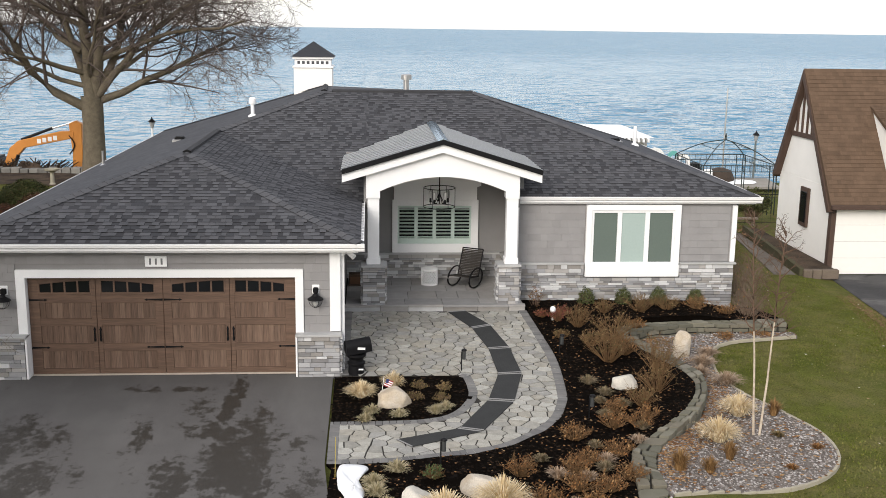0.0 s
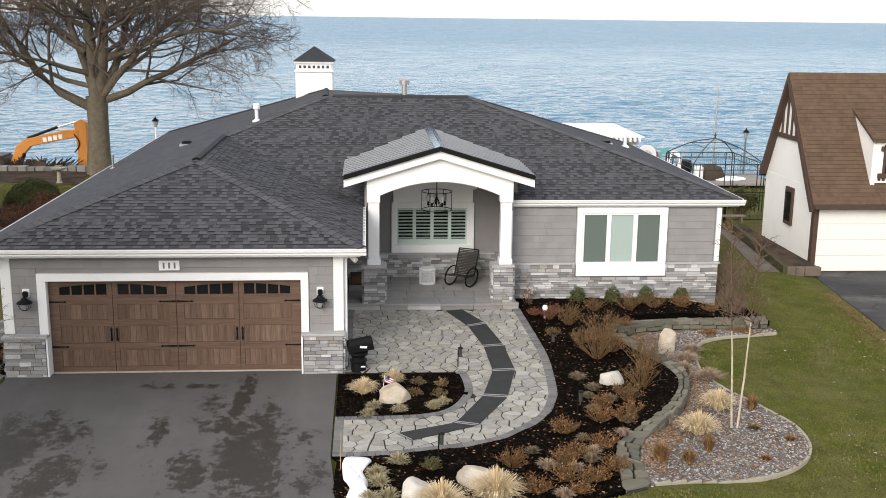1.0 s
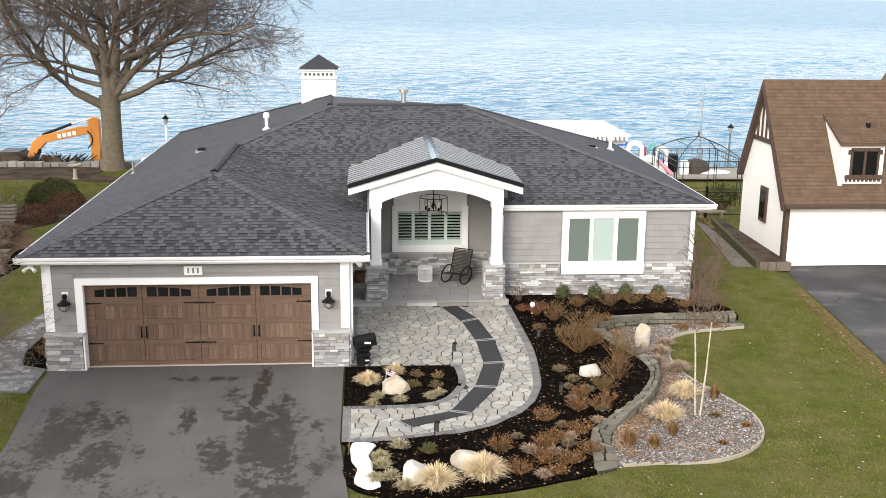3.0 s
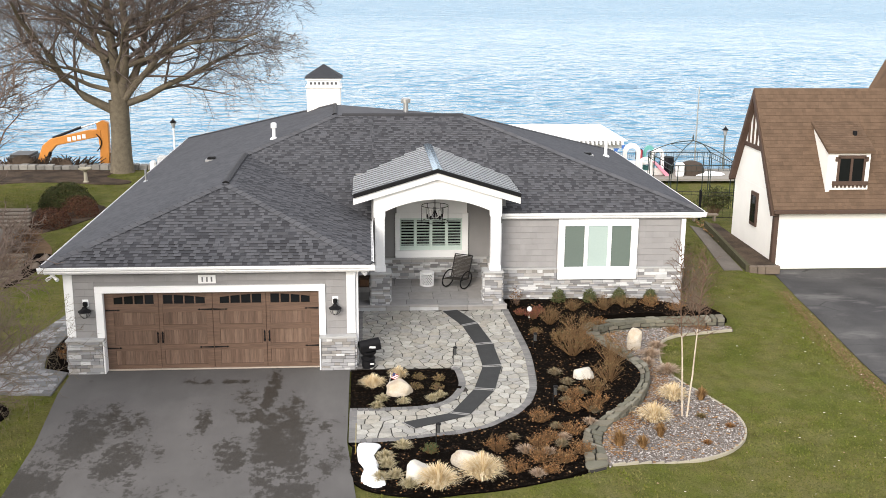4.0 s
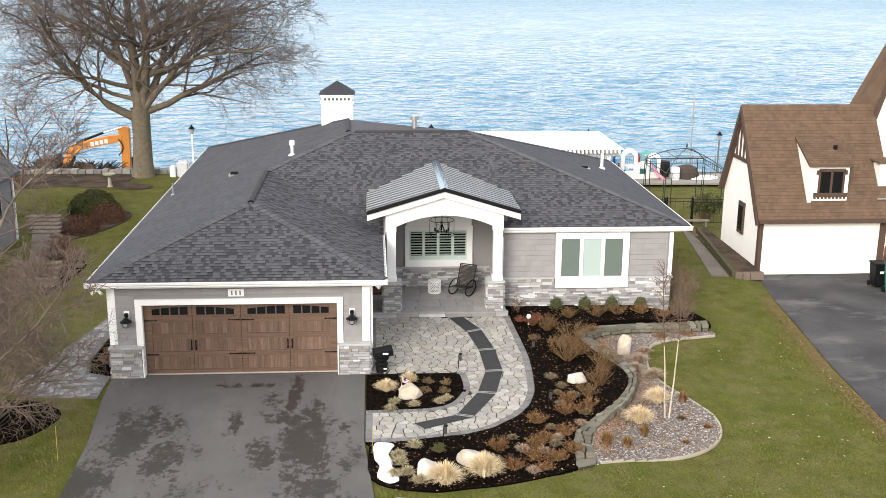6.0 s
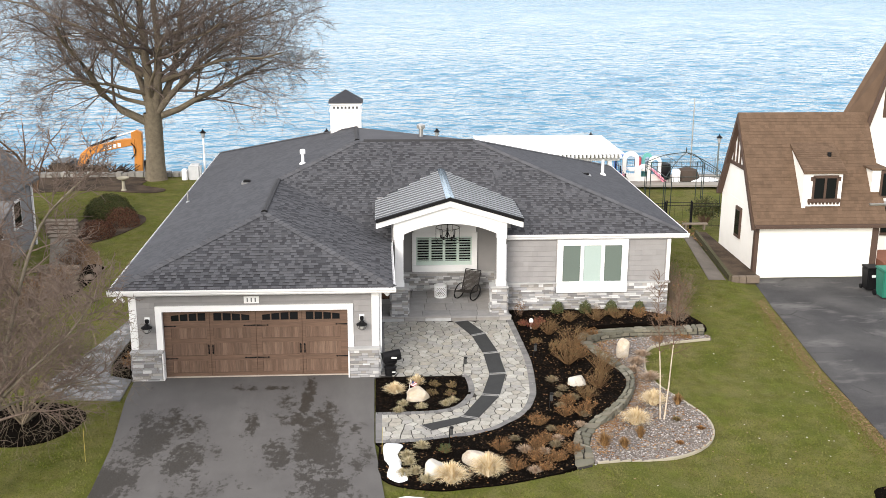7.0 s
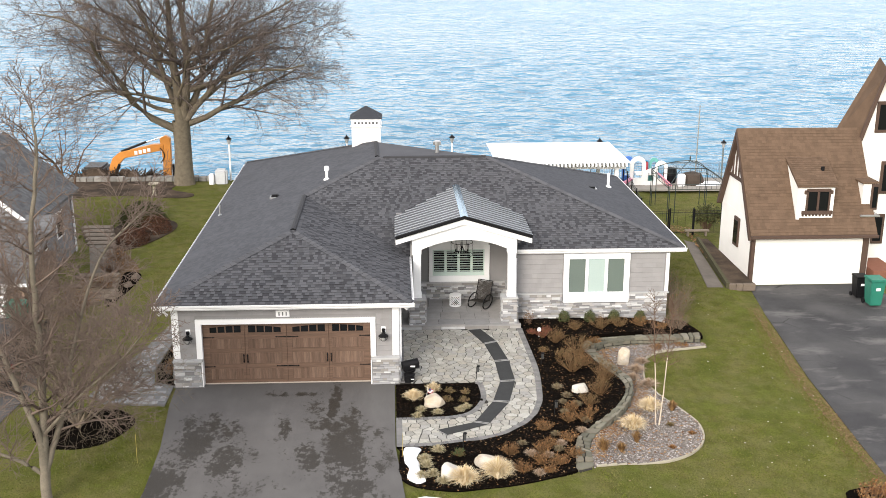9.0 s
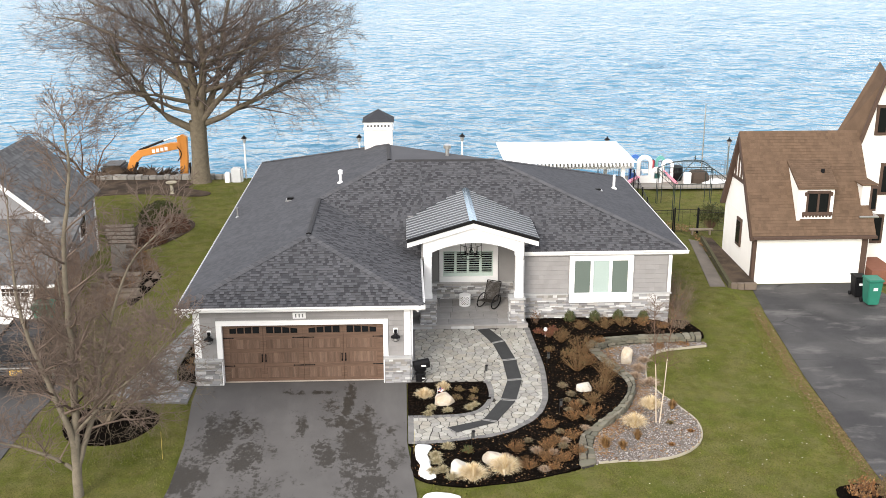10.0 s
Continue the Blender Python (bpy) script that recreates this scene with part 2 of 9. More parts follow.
YEWLEAF = ramp_mat("yew_needle", [(0.04, 0.05, 0.014), (0.055, 0.062, 0.018), (0.028, 0.035, 0.01), (0.07, 0.06, 0.022)], 0.8, "island", 0, 30.0)
REDLEAF = ramp_mat("dark_red_leaf", [(0.15, 0.03, 0.02), (0.22, 0.07, 0.04), (0.1, 0.02, 0.015)], 0.7, "island", 0, 30.0)
BROWNRED = ramp_mat("brown_red_leaf", [(0.06, 0.024, 0.014), (0.09, 0.038, 0.02), (0.04, 0.016, 0.01), (0.13, 0.062, 0.034)], 0.8, "island", 0, 30.0)
WARMTWIG = mat("orange_brown_twigs", (0.15, 0.09, 0.045), 0.9, 0.3, 8.0, 60.0, 0.2)
CORNERTWIG = mat("grey_tan_twigs", (0.17, 0.13, 0.095), 0.9, 0.3, 8.0, 60.0, 0.2)
TWIG = mat("brown_twigs", (0.13, 0.085, 0.06), 0.9, 0.3, 8.0, 60.0, 0.2)
CROWNBARK = mat("pinkish_grey_twigs", (0.125, 0.10, 0.088), 0.95, 0.25, 5.0, 30.0, 0.2)
BARK = mat("grey_brown_bark", (0.15, 0.126, 0.092), 0.95, 0.35, 5.0, 30.0, 0.9, dist=0.03)
BIRCHBARK = mat("pale_birch_bark", (0.5, 0.43, 0.34), 0.8, 0.3, 14.0, 60.0, 0.4, hue=(0.4, 0.33, 0.26))
DIRT = mat("bare_soil", (0.085, 0.062, 0.045), 0.95, 0.5, 1.6, 40.0, 0.8, hue=(0.045, 0.034, 0.025), dist=0.03)
STEEL = mat("galvanised_steel", (0.5, 0.5, 0.5), 0.35, 0.1, 5.0, 60.0, 0.05, metal=0.9)
SEAM = mat("dark_metal_roof", (0.022, 0.025, 0.031), 0.35, 0.06, 2.0, 30.0, 0.02, metal=0.2, spec=0.3)
# Seams paler than the pans: the sky's glint on them is in the colour.
RIB = mat("seam_highlight_metal", (0.5, 0.52, 0.55), 0.28, 0.05, 2.0, 30.0, 0.0, metal=0.7)
ORANGE = mat("orange_machine_paint", (0.56, 0.22, 0.04), 0.45, 0.1, 3.0, 40.0, 0.1)
BROWNROOF = mat("brown_shingle", (0.118, 0.079, 0.054), 0.92, 0.25, 2.0, 200.0, 0.5, island=0.12)
BROWNTRIM = mat("dark_brown_timber", (0.07, 0.042, 0.03), 0.7, 0.2, 6.0, 60.0, 0.2)
STUCCO = mat("white_stucco", (0.84, 0.82, 0.78), 0.85, 0.05, 2.0, 120.0, 0.3)
SHUTTER = mat("pale_green_shutter", (0.52, 0.62, 0.57), 0.5, 0.05, 2.0, 40.0, 0.05)
WOODS = [(0.125, 0.077, 0.053), (0.138, 0.087, 0.06), (0.112, 0.068, 0.046), (0.15, 0.096, 0.067)]
WOOD = ramp_mat("stained_door_plank", WOODS, 0.6, "obj", 0.2, 70.0, 0.003, 0.5, 14.0, (1, 1, 0.06))
WOODRAIL = mat("stained_door_rail", (0.122, 0.074, 0.05), 0.6, 0.45, 14.0, 70.0, 0.2, stretch=(0.06, 1, 1))
GREYROOF = mat("grey_shingle", (0.12, 0.12, 0.122), 0.92, 0.25, 2.0, 200.0, 0.5, island=0.22)
GREENBIN = mat("green_plastic", (0.02, 0.16, 0.11), 0.5, 0.1, 3.0, 60.0, 0.05)
CARPAINT = mat("black_car_paint", (0.008, 0.008, 0.009), 0.28, 0.1, 3.0, 60.0, 0.0, spec=0.2)
REDGLASS = mat("red_lens", (0.1, 0.006, 0.006), 0.2, 0.05, 3.0, 60.0, 0.0)
TIMBER = mat("grey_weathered_timber", (0.2, 0.165, 0.13), 0.9, 0.25, 5.0, 60.0, 0.4)
CONCRETE = mat("grey_concrete", (0.28, 0.26, 0.23), 0.9, 0.18, 1.5, 90.0, 0.3)
PANE = mat("frosted_window_pane", (0.125, 0.155, 0.138), 0.12, 0.06, 0.8, 20.0, 0.0)
PANE_LIGHT = mat("blind_behind_pane", (0.36, 0.44, 0.415), 0.15, 0.05, 0.8, 20.0, 0.0)


# ---- mesh helpers ----
def part(name, bm, material, parent=None, label="", smooth=False):
    me = bpy.data.meshes.new(name)
    bm.to_mesh(me)
    bm.free()
    me.materials.append(material)
    if smooth:
        for p in me.polygons:
            p.use_smooth = True
    ob = new(name, me)
    ob.parent = parent
    if label:
        ob["label"] = label
    return ob


def thing(name, label, category, group="", kind="", at=(0, 0, 0)):
    ob = new(name)
    ob.location = at
    ob.empty_display_size = 0.2
    return tagged(ob, label, category, group, kind)


def pydata(name, verts, faces, material, parent=None, smooth=False):
    me = bpy.data.meshes.new(name)
    me.from_pydata([tuple(v) for v in verts], [], faces)
    me.materials.append(material)
    if smooth:
        for p in me.polygons:
            p.use_smooth = True
    ob = new(name, me)
    ob.parent = parent
    return ob


def box(bm, x0, x1, y0, y1, z0, z1, m=None):
    vs = [bm.verts.new(Vector((x, y, z)) if m is None else m @ Vector((x, y, z))) for z in (z0, z1) for x, y in ((x0, y0), (x1, y0), (x1, y1), (x0, y1))]
    for f in ((3, 2, 1, 0), (4, 5, 6, 7), (0, 1, 5, 4), (1, 2, 6, 5), (2, 3, 7, 6), (3, 0, 4, 7)):
        bm.faces.new([vs[i] for i in f])
    return vs


def soft_box(x0, x1, y0, y1, z0, z1, r=0.01, seg=2, m=None):
    bm = bmesh.new()
    box(bm, x0, x1, y0, y1, z0, z1, m)
    bmesh.ops.bevel(bm, geom=bm.edges[:], offset=r, segments=seg, affect="EDGES", clamp_overlap=True)
    return bm


def prism(bm, pts, a, b, axis="z"):
    """A flat outline drawn out from a to b along an axis."""
    def at(p, h):
        return Vector((p[0], p[1], h)) if axis == "z" else Vector((p[0], h, p[1])) if axis == "y" else Vector((h, p[0], p[1]))
    lo, hi = [bm.verts.new(at(p, a)) for p in pts], [bm.verts.new(at(p, b)) for p in pts]
    n = len(pts)
    fs = [bm.faces.new(lo[::-1]), bm.faces.new(hi)]
    for i in range(n):
        fs.append(bm.faces.new((lo[i], lo[(i + 1) % n], hi[(i + 1) % n], hi[i])))
    bmesh.ops.recalc_face_normals(bm, faces=fs)
    return bm


def tube(bm, a, b, r0, r1=None, n=8, caps=True):
    a, b = Vector(a), Vector(b)
    r1 = r0 if r1 is None else r1
    q = (b - a).to_track_quat("Z", "Y")
    rings = []
    for p, r in ((a, r0), (b, r1)):
        rings.append([bm.verts.new(p + q @ Vector((r * math.cos(2 * math.pi * i / n), r * math.sin(2 * math.pi * i / n), 0))) for i in range(n)])
    for i in range(n):
        bm.faces.new((rings[0][i], rings[0][(i + 1) % n], rings[1][(i + 1) % n], rings[1][i]))
    if caps:
        bm.faces.new(rings[0][::-1])
        bm.faces.new(rings[1])


def polytube(bm, pts, r, n=6, closed=False):
    """One bent rod through points."""
    pts = [Vector(p) for p in pts]
    k = len(pts)
    rings = []
    for i, p in enumerate(pts):
        a, b = (pts[i - 1], pts[(i + 1) % k]) if closed else (pts[max(i - 1, 0)], pts[min(i + 1, k - 1)])
        d = (b - a).normalized()
        s = d.cross(Vector((0.13, 0.21, 0.97))).normalized()
        u = d.cross(s)
        rings.append([bm.verts.new(p + s * r * math.cos(6.2832 * c / n) + u * r * math.sin(6.2832 * c / n)) for c in range(n)])
    for i in range(k if closed else k - 1):
        u, v = rings[i], rings[(i + 1) % k]
        for c in range(n):
            bm.faces.new((u[c], u[(c + 1) % n], v[(c + 1) % n], v[c]))
    if not closed:
        bm.faces.new(rings[0][::-1])
        bm.faces.new(rings[-1])


def lathe(profile, n=20, at=(0, 0, 0)):
    """A turned shape from (radius, height) pairs."""
    bm = bmesh.new()
    rings = [[bm.verts.new((at[0] + r * math.cos(2 * math.pi * i / n), at[1] + r * math.sin(2 * math.pi * i / n), at[2] + z)) for i in range(n)] for r, z in profile]
    for u, v in zip(rings, rings[1:]):
        for i in range(n):
            bm.faces.new((u[i], u[(i + 1) % n], v[(i + 1) % n], v[i]))
    bm.faces.new(rings[0][::-1])
    bm.faces.new(rings[-1])
    return bm


def smoothstep(a, b, t):
    t = min(1, max(0, (t - a) / (b - a)))
    return t * t * (3 - 2 * t)


def rise(y):
    return -0.04 + 0.19 * smoothstep(-3.5, 4.6, y)


def ground_z(x, y):
    """The lie of the land: up a little to the porch, down to the neighbours on both sides."""
    mid = rise(y) if x > 0.9 else -0.04
    mid = mid + (-0.04 - mid) * smoothstep(8, 14, y)
    z = mid + (-0.29 - mid) * smoothstep(6.2, 8.4, x)
    z = z + (-0.12 - z) * smoothstep(-6.4, -9.0, x) - 0.2 * smoothstep(4.5, 10.2, y) * smoothstep(14.6, 16.2, x)
    return z


def in_beds(x, y):
    """Roughly where planting beds and paving cover the lawn."""
    return 1.0 < x < 8.0 and -6.3 < y < 5.5 and y > -5.9 + 0.9 * (x - 6.2)


def inside(p, poly):
    x, y = p
    r = False
    for (x0, y0), (x1, y1) in zip(poly, poly[1:] + poly[:1]):
        if (y0 > y) != (y1 > y) and x < (x1 - x0) * (y - y0) / (y1 - y0) + x0:
            r = not r
    return r


def spline(pts, n=8, closed=False):
    """A smooth line through points in the plan."""
    out, k = [], len(pts)
    for i in range(k if closed else k - 1):
        p = [Vector(pts[(i + j) % k] if closed else pts[min(max(i + j, 0), k - 1)]) for j in (-1, 0, 1, 2)]
        for s in range(n):
            t = s / n
            out.append(0.5 * (2 * p[1] + (p[2] - p[0]) * t + (2 * p[0] - 5 * p[1] + 4 * p[2] - p[3]) * t * t + (3 * p[1] - p[0] - 3 * p[2] + p[3]) * t ** 3))
    if not closed:
        out.append(Vector(pts[-1]))
    return [(v.x, v.y) for v in out]


def sheet(name, outline, height, material, parent=None, step=0.0, skirt=0.1):
    """A thin slab with a curved outline that follows height(x, y); step: the grid of inner points."""
    bm = bmesh.new()
    vs = [bm.verts.new((x, y, 0)) for x, y in outline]
    f = bm.faces.new(vs)
    if f.normal.z < 0:
        f.normal_flip()
    f.normal_update()
    if f.normal.z < 0:
        f.normal_flip()
    bmesh.ops.triangulate(bm, faces=[f])
    if step:
        xs, ys = [p[0] for p in outline], [p[1] for p in outline]
        for axis, lo, hi in ((0, min(xs), max(xs)), (1, min(ys), max(ys))):
            c = lo + step
            while c < hi:
                co, no = [0, 0, 0], [0, 0, 0]
                co[axis], no[axis] = c, 1
                bmesh.ops.bisect_plane(bm, geom=bm.verts[:] + bm.edges[:] + bm.faces[:], plane_co=co, plane_no=no)
                c += step
    rim = [e for e in bm.edges if e.is_boundary]
    for v in bm.verts:
        v.co.z = height(v.co.x, v.co.y)
    r = bmesh.ops.extrude_edge_only(bm, edges=rim)
    for v in r["geom"]:
        if isinstance(v, bmesh.types.BMVert):
            v.co.z -= skirt
    return part(name, bm, material, parent)


def unit_block(r=0.08):
    bm = bmesh.new()
    box(bm, -0.5, 0.5, -0.5, 0.5, -0.5, 0.5)
    bmesh.ops.bevel(bm, geom=bm.edges[:], offset=r, segments=1, affect="EDGES")
    me = bpy.data.meshes.new("block")
    bm.to_mesh(me)
    bm.free()
    return me


BLOCKS = {}
BEVEL = {"grey_shake_siding": 0.012, "stained_door_plank": 0.03, "grey_ledgestone": 0.045, "grey_border_paver": 0.06, "porch_slab_stone": 0.012}


def piece(name, parent, centre, size, material, rz=0.0, mesh=None):
    """One block of many that share a mesh."""
    if mesh is None:
        if material.name not in BLOCKS:
            BLOCKS[material.name] = unit_block(BEVEL.get(material.name, 0.05))
            BLOCKS[material.name].materials.append(material)
        mesh = BLOCKS[material.name]
    ob = new(name, mesh)
    ob.parent = parent
    ob.location, ob.scale, ob.rotation_euler = centre, size, (0, 0, rz)
    return ob


def slab_part(name, parent, x0, x1, y0, y1, z0, z1, material, label="", r=0.006):
    return part(name, soft_box(x0, x1, y0, y1, z0, z1, r, 1), material, parent, label)


def clip(poly, rect):
    """The part of a flat polygon inside u0, u1, v0, v1."""
    for axis, lim, sign in ((0, rect[0], 1), (0, rect[1], -1), (1, rect[2], 1), (1, rect[3], -1)):
        out = []
        for a, b in zip(poly, poly[1:] + poly[:1]):
            ia, ib = sign * (a[axis] - lim) >= 0, sign * (b[axis] - lim) >= 0
            if ia:
                out.append(a)
            if ia != ib:
                t = (lim - a[axis]) / (b[axis] - a[axis])
                out.append((a[0] + t * (b[0] - a[0]), a[1] + t * (b[1] - a[1])))
        poly = out
        if len(poly) < 3:
            return []
    return poly


def clip_half(poly, p, n):
    """The part of a polygon on the side of p against the normal n."""
    out = []
    for a, b in zip(poly, poly[1:] + poly[:1]):
        da, db = (a[0] - p[0]) * n[0] + (a[1] - p[1]) * n[1], (b[0] - p[0]) * n[0] + (b[1] - p[1]) * n[1]
        if da <= 0:
            out.append(a)
        if (da <= 0) != (db <= 0):
            t = da / (da - db)
            out.append((a[0] + t * (b[0] - a[0]), a[1] + t * (b[1] - a[1])))
    return out


# ---- ground and lake ----
def build_ground():
    mix_in(LAWN, noise_mask(LAWN, 1.3, 0.47, 0.7, 8, 0.72, (1.0, 0.8, 1))[0], (0.17, 0.155, 0.065))
    mix_in(LAWN, noise_mask(LAWN, 0.45, 0.52, 0.68, 6, 0.66)[0], (0.095, 0.112, 0.021))
    mix_in(LAWN, noise_mask(LAWN, 22.0, 0.5, 0.66, 4, 0.7)[0], (0.07, 0.08, 0.018))
    xs = sorted(set([-400, -250, -150, -90, -60, -45, -35] + [-28 + i * 0.7 for i in range(86)] + [35, 45, 60, 90, 150, 250, 400]))
    ys = sorted(set([-300, -180, -110, -70, -50, -40] + [-34 + i * 0.7 for i in range(93)] + [31.2]))
    vs = [(x, y, ground_z(x, y) - (0.14 if in_beds(x, y) else 0) + 0.02 * noise.noise((x * 0.3, y * 0.3, 0))) for y in ys for x in xs]
    n = len(xs)
    fs = [(j * n + i, j * n + i + 1, (j + 1) * n + i + 1, (j + 1) * n + i) for j in range(len(ys) - 1) for i in range(n - 1)]
    k = len(vs)
    top = (len(ys) - 1) * n
    vs += [(x, ys[-1], -6) for x in xs]
    fs += [(top + i, top + i + 1, k + i + 1, k + i) for i in range(n - 1)]
    tagged(pydata("ground", vs, fs, LAWN, smooth=True), "mown green lawn going straw-coloured in winter", "lawn", kind="structure")


build_ground()


def build_lake():
    """One sheet of short choppy waves that flattens with distance."""
    rnd = np.random.RandomState(5)
    ys = [30.6]
    while ys[-1] < 4990:
        d = ys[-1] - 30
        ys.append(ys[-1] + (0.5 if d < 45 else 0.5 + (d - 45) * 0.014))
    ys[-1] = 4990
    ys = np.array(ys)
    cols = 300
    u = np.linspace(-1, 1, cols)
    half = 42 + (ys - 30) * 0.62
    half[-1] = 4990
    X = 6 + u[None, :] * half[:, None]
    Y = np.repeat(ys[:, None], cols, 1)
    Z = np.zeros_like(X)
    fade = np.clip(1.2 - (Y - 30) / 420, 0.0, 1.0)
    for _ in range(30):
        lam = 2.2 * 3.2 ** rnd.rand()
        ang = math.radians(-90 + rnd.normal(0, 40))
        k = 6.283 / lam
        amp = 0.003 * lam
        keep = np.clip(1.6 - (Y - 30) * 0.012 / lam * 2.0, 0, 1)
        ph = k * (X * math.cos(ang) + Y * math.sin(ang)) + rnd.rand() * 6.283
        Z += amp * keep * (np.sin(ph) + 0.3 * np.sin(2 * ph + 1.2))
    gust = 0.75 + 0.5 * np.sin(X * 0.045 + Y * 0.021 + 1) * np.sin(Y * 0.052 - X * 0.013)
    Z = -2.2 + Z * fade * gust
    verts = np.stack([X, Y, Z], -1).reshape(-1, 3)
    rows = len(ys)
    i = np.arange(rows - 1)[:, None] * cols + np.arange(cols - 1)[None, :]
    quads = np.stack([i, i + 1, i + cols + 1, i + cols], -1).reshape(-1, 4)
    me = bpy.data.meshes.new("water")
    me.vertices.add(len(verts))
    me.vertices.foreach_set("co", verts.ravel())
    me.loops.add(quads.size)
    me.loops.foreach_set("vertex_index", quads.ravel())
    me.polygons.add(len(quads))
    me.polygons.foreach_set("loop_start", np.arange(0, quads.size, 4))
    me.polygons.foreach_set("use_smooth", np.ones(len(quads), bool))
    me.update(calc_edges=True)
    me.materials.append(WATER)
    return tagged(new("water", me), "choppy pale blue lake reaching the horizon", "lake", kind="structure")


build_lake()

# ---- the house: roof ----
house = thing("house", "single-storey grey house with white trim and charcoal hip roof", "house")
EZ, SL, SM = 2.88, 0.333, 0.3554
XL, XR, XG = -6.80, 11.64, 1.32
YG, YM, YR, YH = -0.45, 4.85, 11.35, 3.45
ZR = EZ + SM * (YR - YM)
XRID = (XL + XG) / 2
ZG = EZ + SL * (XRID - XL)
YGB = YM + (ZG - EZ) / SM
XML = XL + (ZR - EZ) / SL


def zl(x):
    return EZ + SL * (x - XL)


def zm(y):
    return EZ + SM * (y - YM)


YE = YM + 0.23
EE = zm(YE)
YHIP = YR - 0.5 * (YR - YE) / (XR - 4.75)
PLANES = {
    "left": ([(XL, YG, EZ), (XRID, YH, ZG), (XRID, YGB, ZG), (XML, YR, ZR), (0.0, 15.2, zl(0.0)), (XL, 21.9, EZ)], (0, 1, 0)),
    "garage_front": ([(XL, YG, EZ), (XG, YG, EZ), (XRID, YH, ZG)], (1, 0, 0)),
    "garage_side": ([(XG, YG, EZ), (XG, YM, EZ), (XRID, YGB, ZG), (XRID, YH, ZG)], (0, 1, 0)),
    "front_left": ([(XG, YM, EZ), (1.42, YM, EZ), (1.42, YR, ZR), (XML, YR, ZR), (XRID, YGB, ZG)], (1, 0, 0)),
    "front_mid": ([(1.42, 7.3, zm(7.3)), (5.25, 7.3, zm(7.3)), (5.25, YHIP, zm(YHIP)), (4.75, YR, ZR), (1.42, YR, ZR)], (1, 0, 0)),
    "front_right": ([(5.25, YE, EE), (XR, YE, EE), (5.25, YHIP, zm(YHIP))], (1, 0, 0)),
    "right": ([(XR, YE, EE), (XR, 17.3, EE), (4.75, YR, ZR)], (0, 1, 0)),
    "back": ([(XR, 17.3, EE), (XL, 21.9, EZ), (0.0, 15.2, zl(0.0)), (XML, YR, ZR), (4.75, YR, ZR)], None),
}
TAB_W = (0.10, 0.13, 0.15, 0.18, 0.22)
COURSE = 0.14


def tab_mesh(w, material):
    v = [(0, 0, 0.014), (w - 0.004, 0, 0.014), (w - 0.004, COURSE + 0.01, 0.003), (0, COURSE + 0.01, 0.003), (0, 0, -0.016), (w - 0.004, 0, -0.016), (0, COURSE + 0.01, -0.002), (w - 0.004, COURSE + 0.01, -0.002)]
    me = bpy.data.meshes.new("shingle")
    me.from_pydata(v, [], [(0, 1, 2, 3), (4, 5, 1, 0), (1, 5, 7, 2), (0, 3, 6, 4)])
    me.materials.append(material)
    me.materials.append(BUTT)
    for f in (1, 2, 3):
        me.polygons[f].material_index = 1
    return me


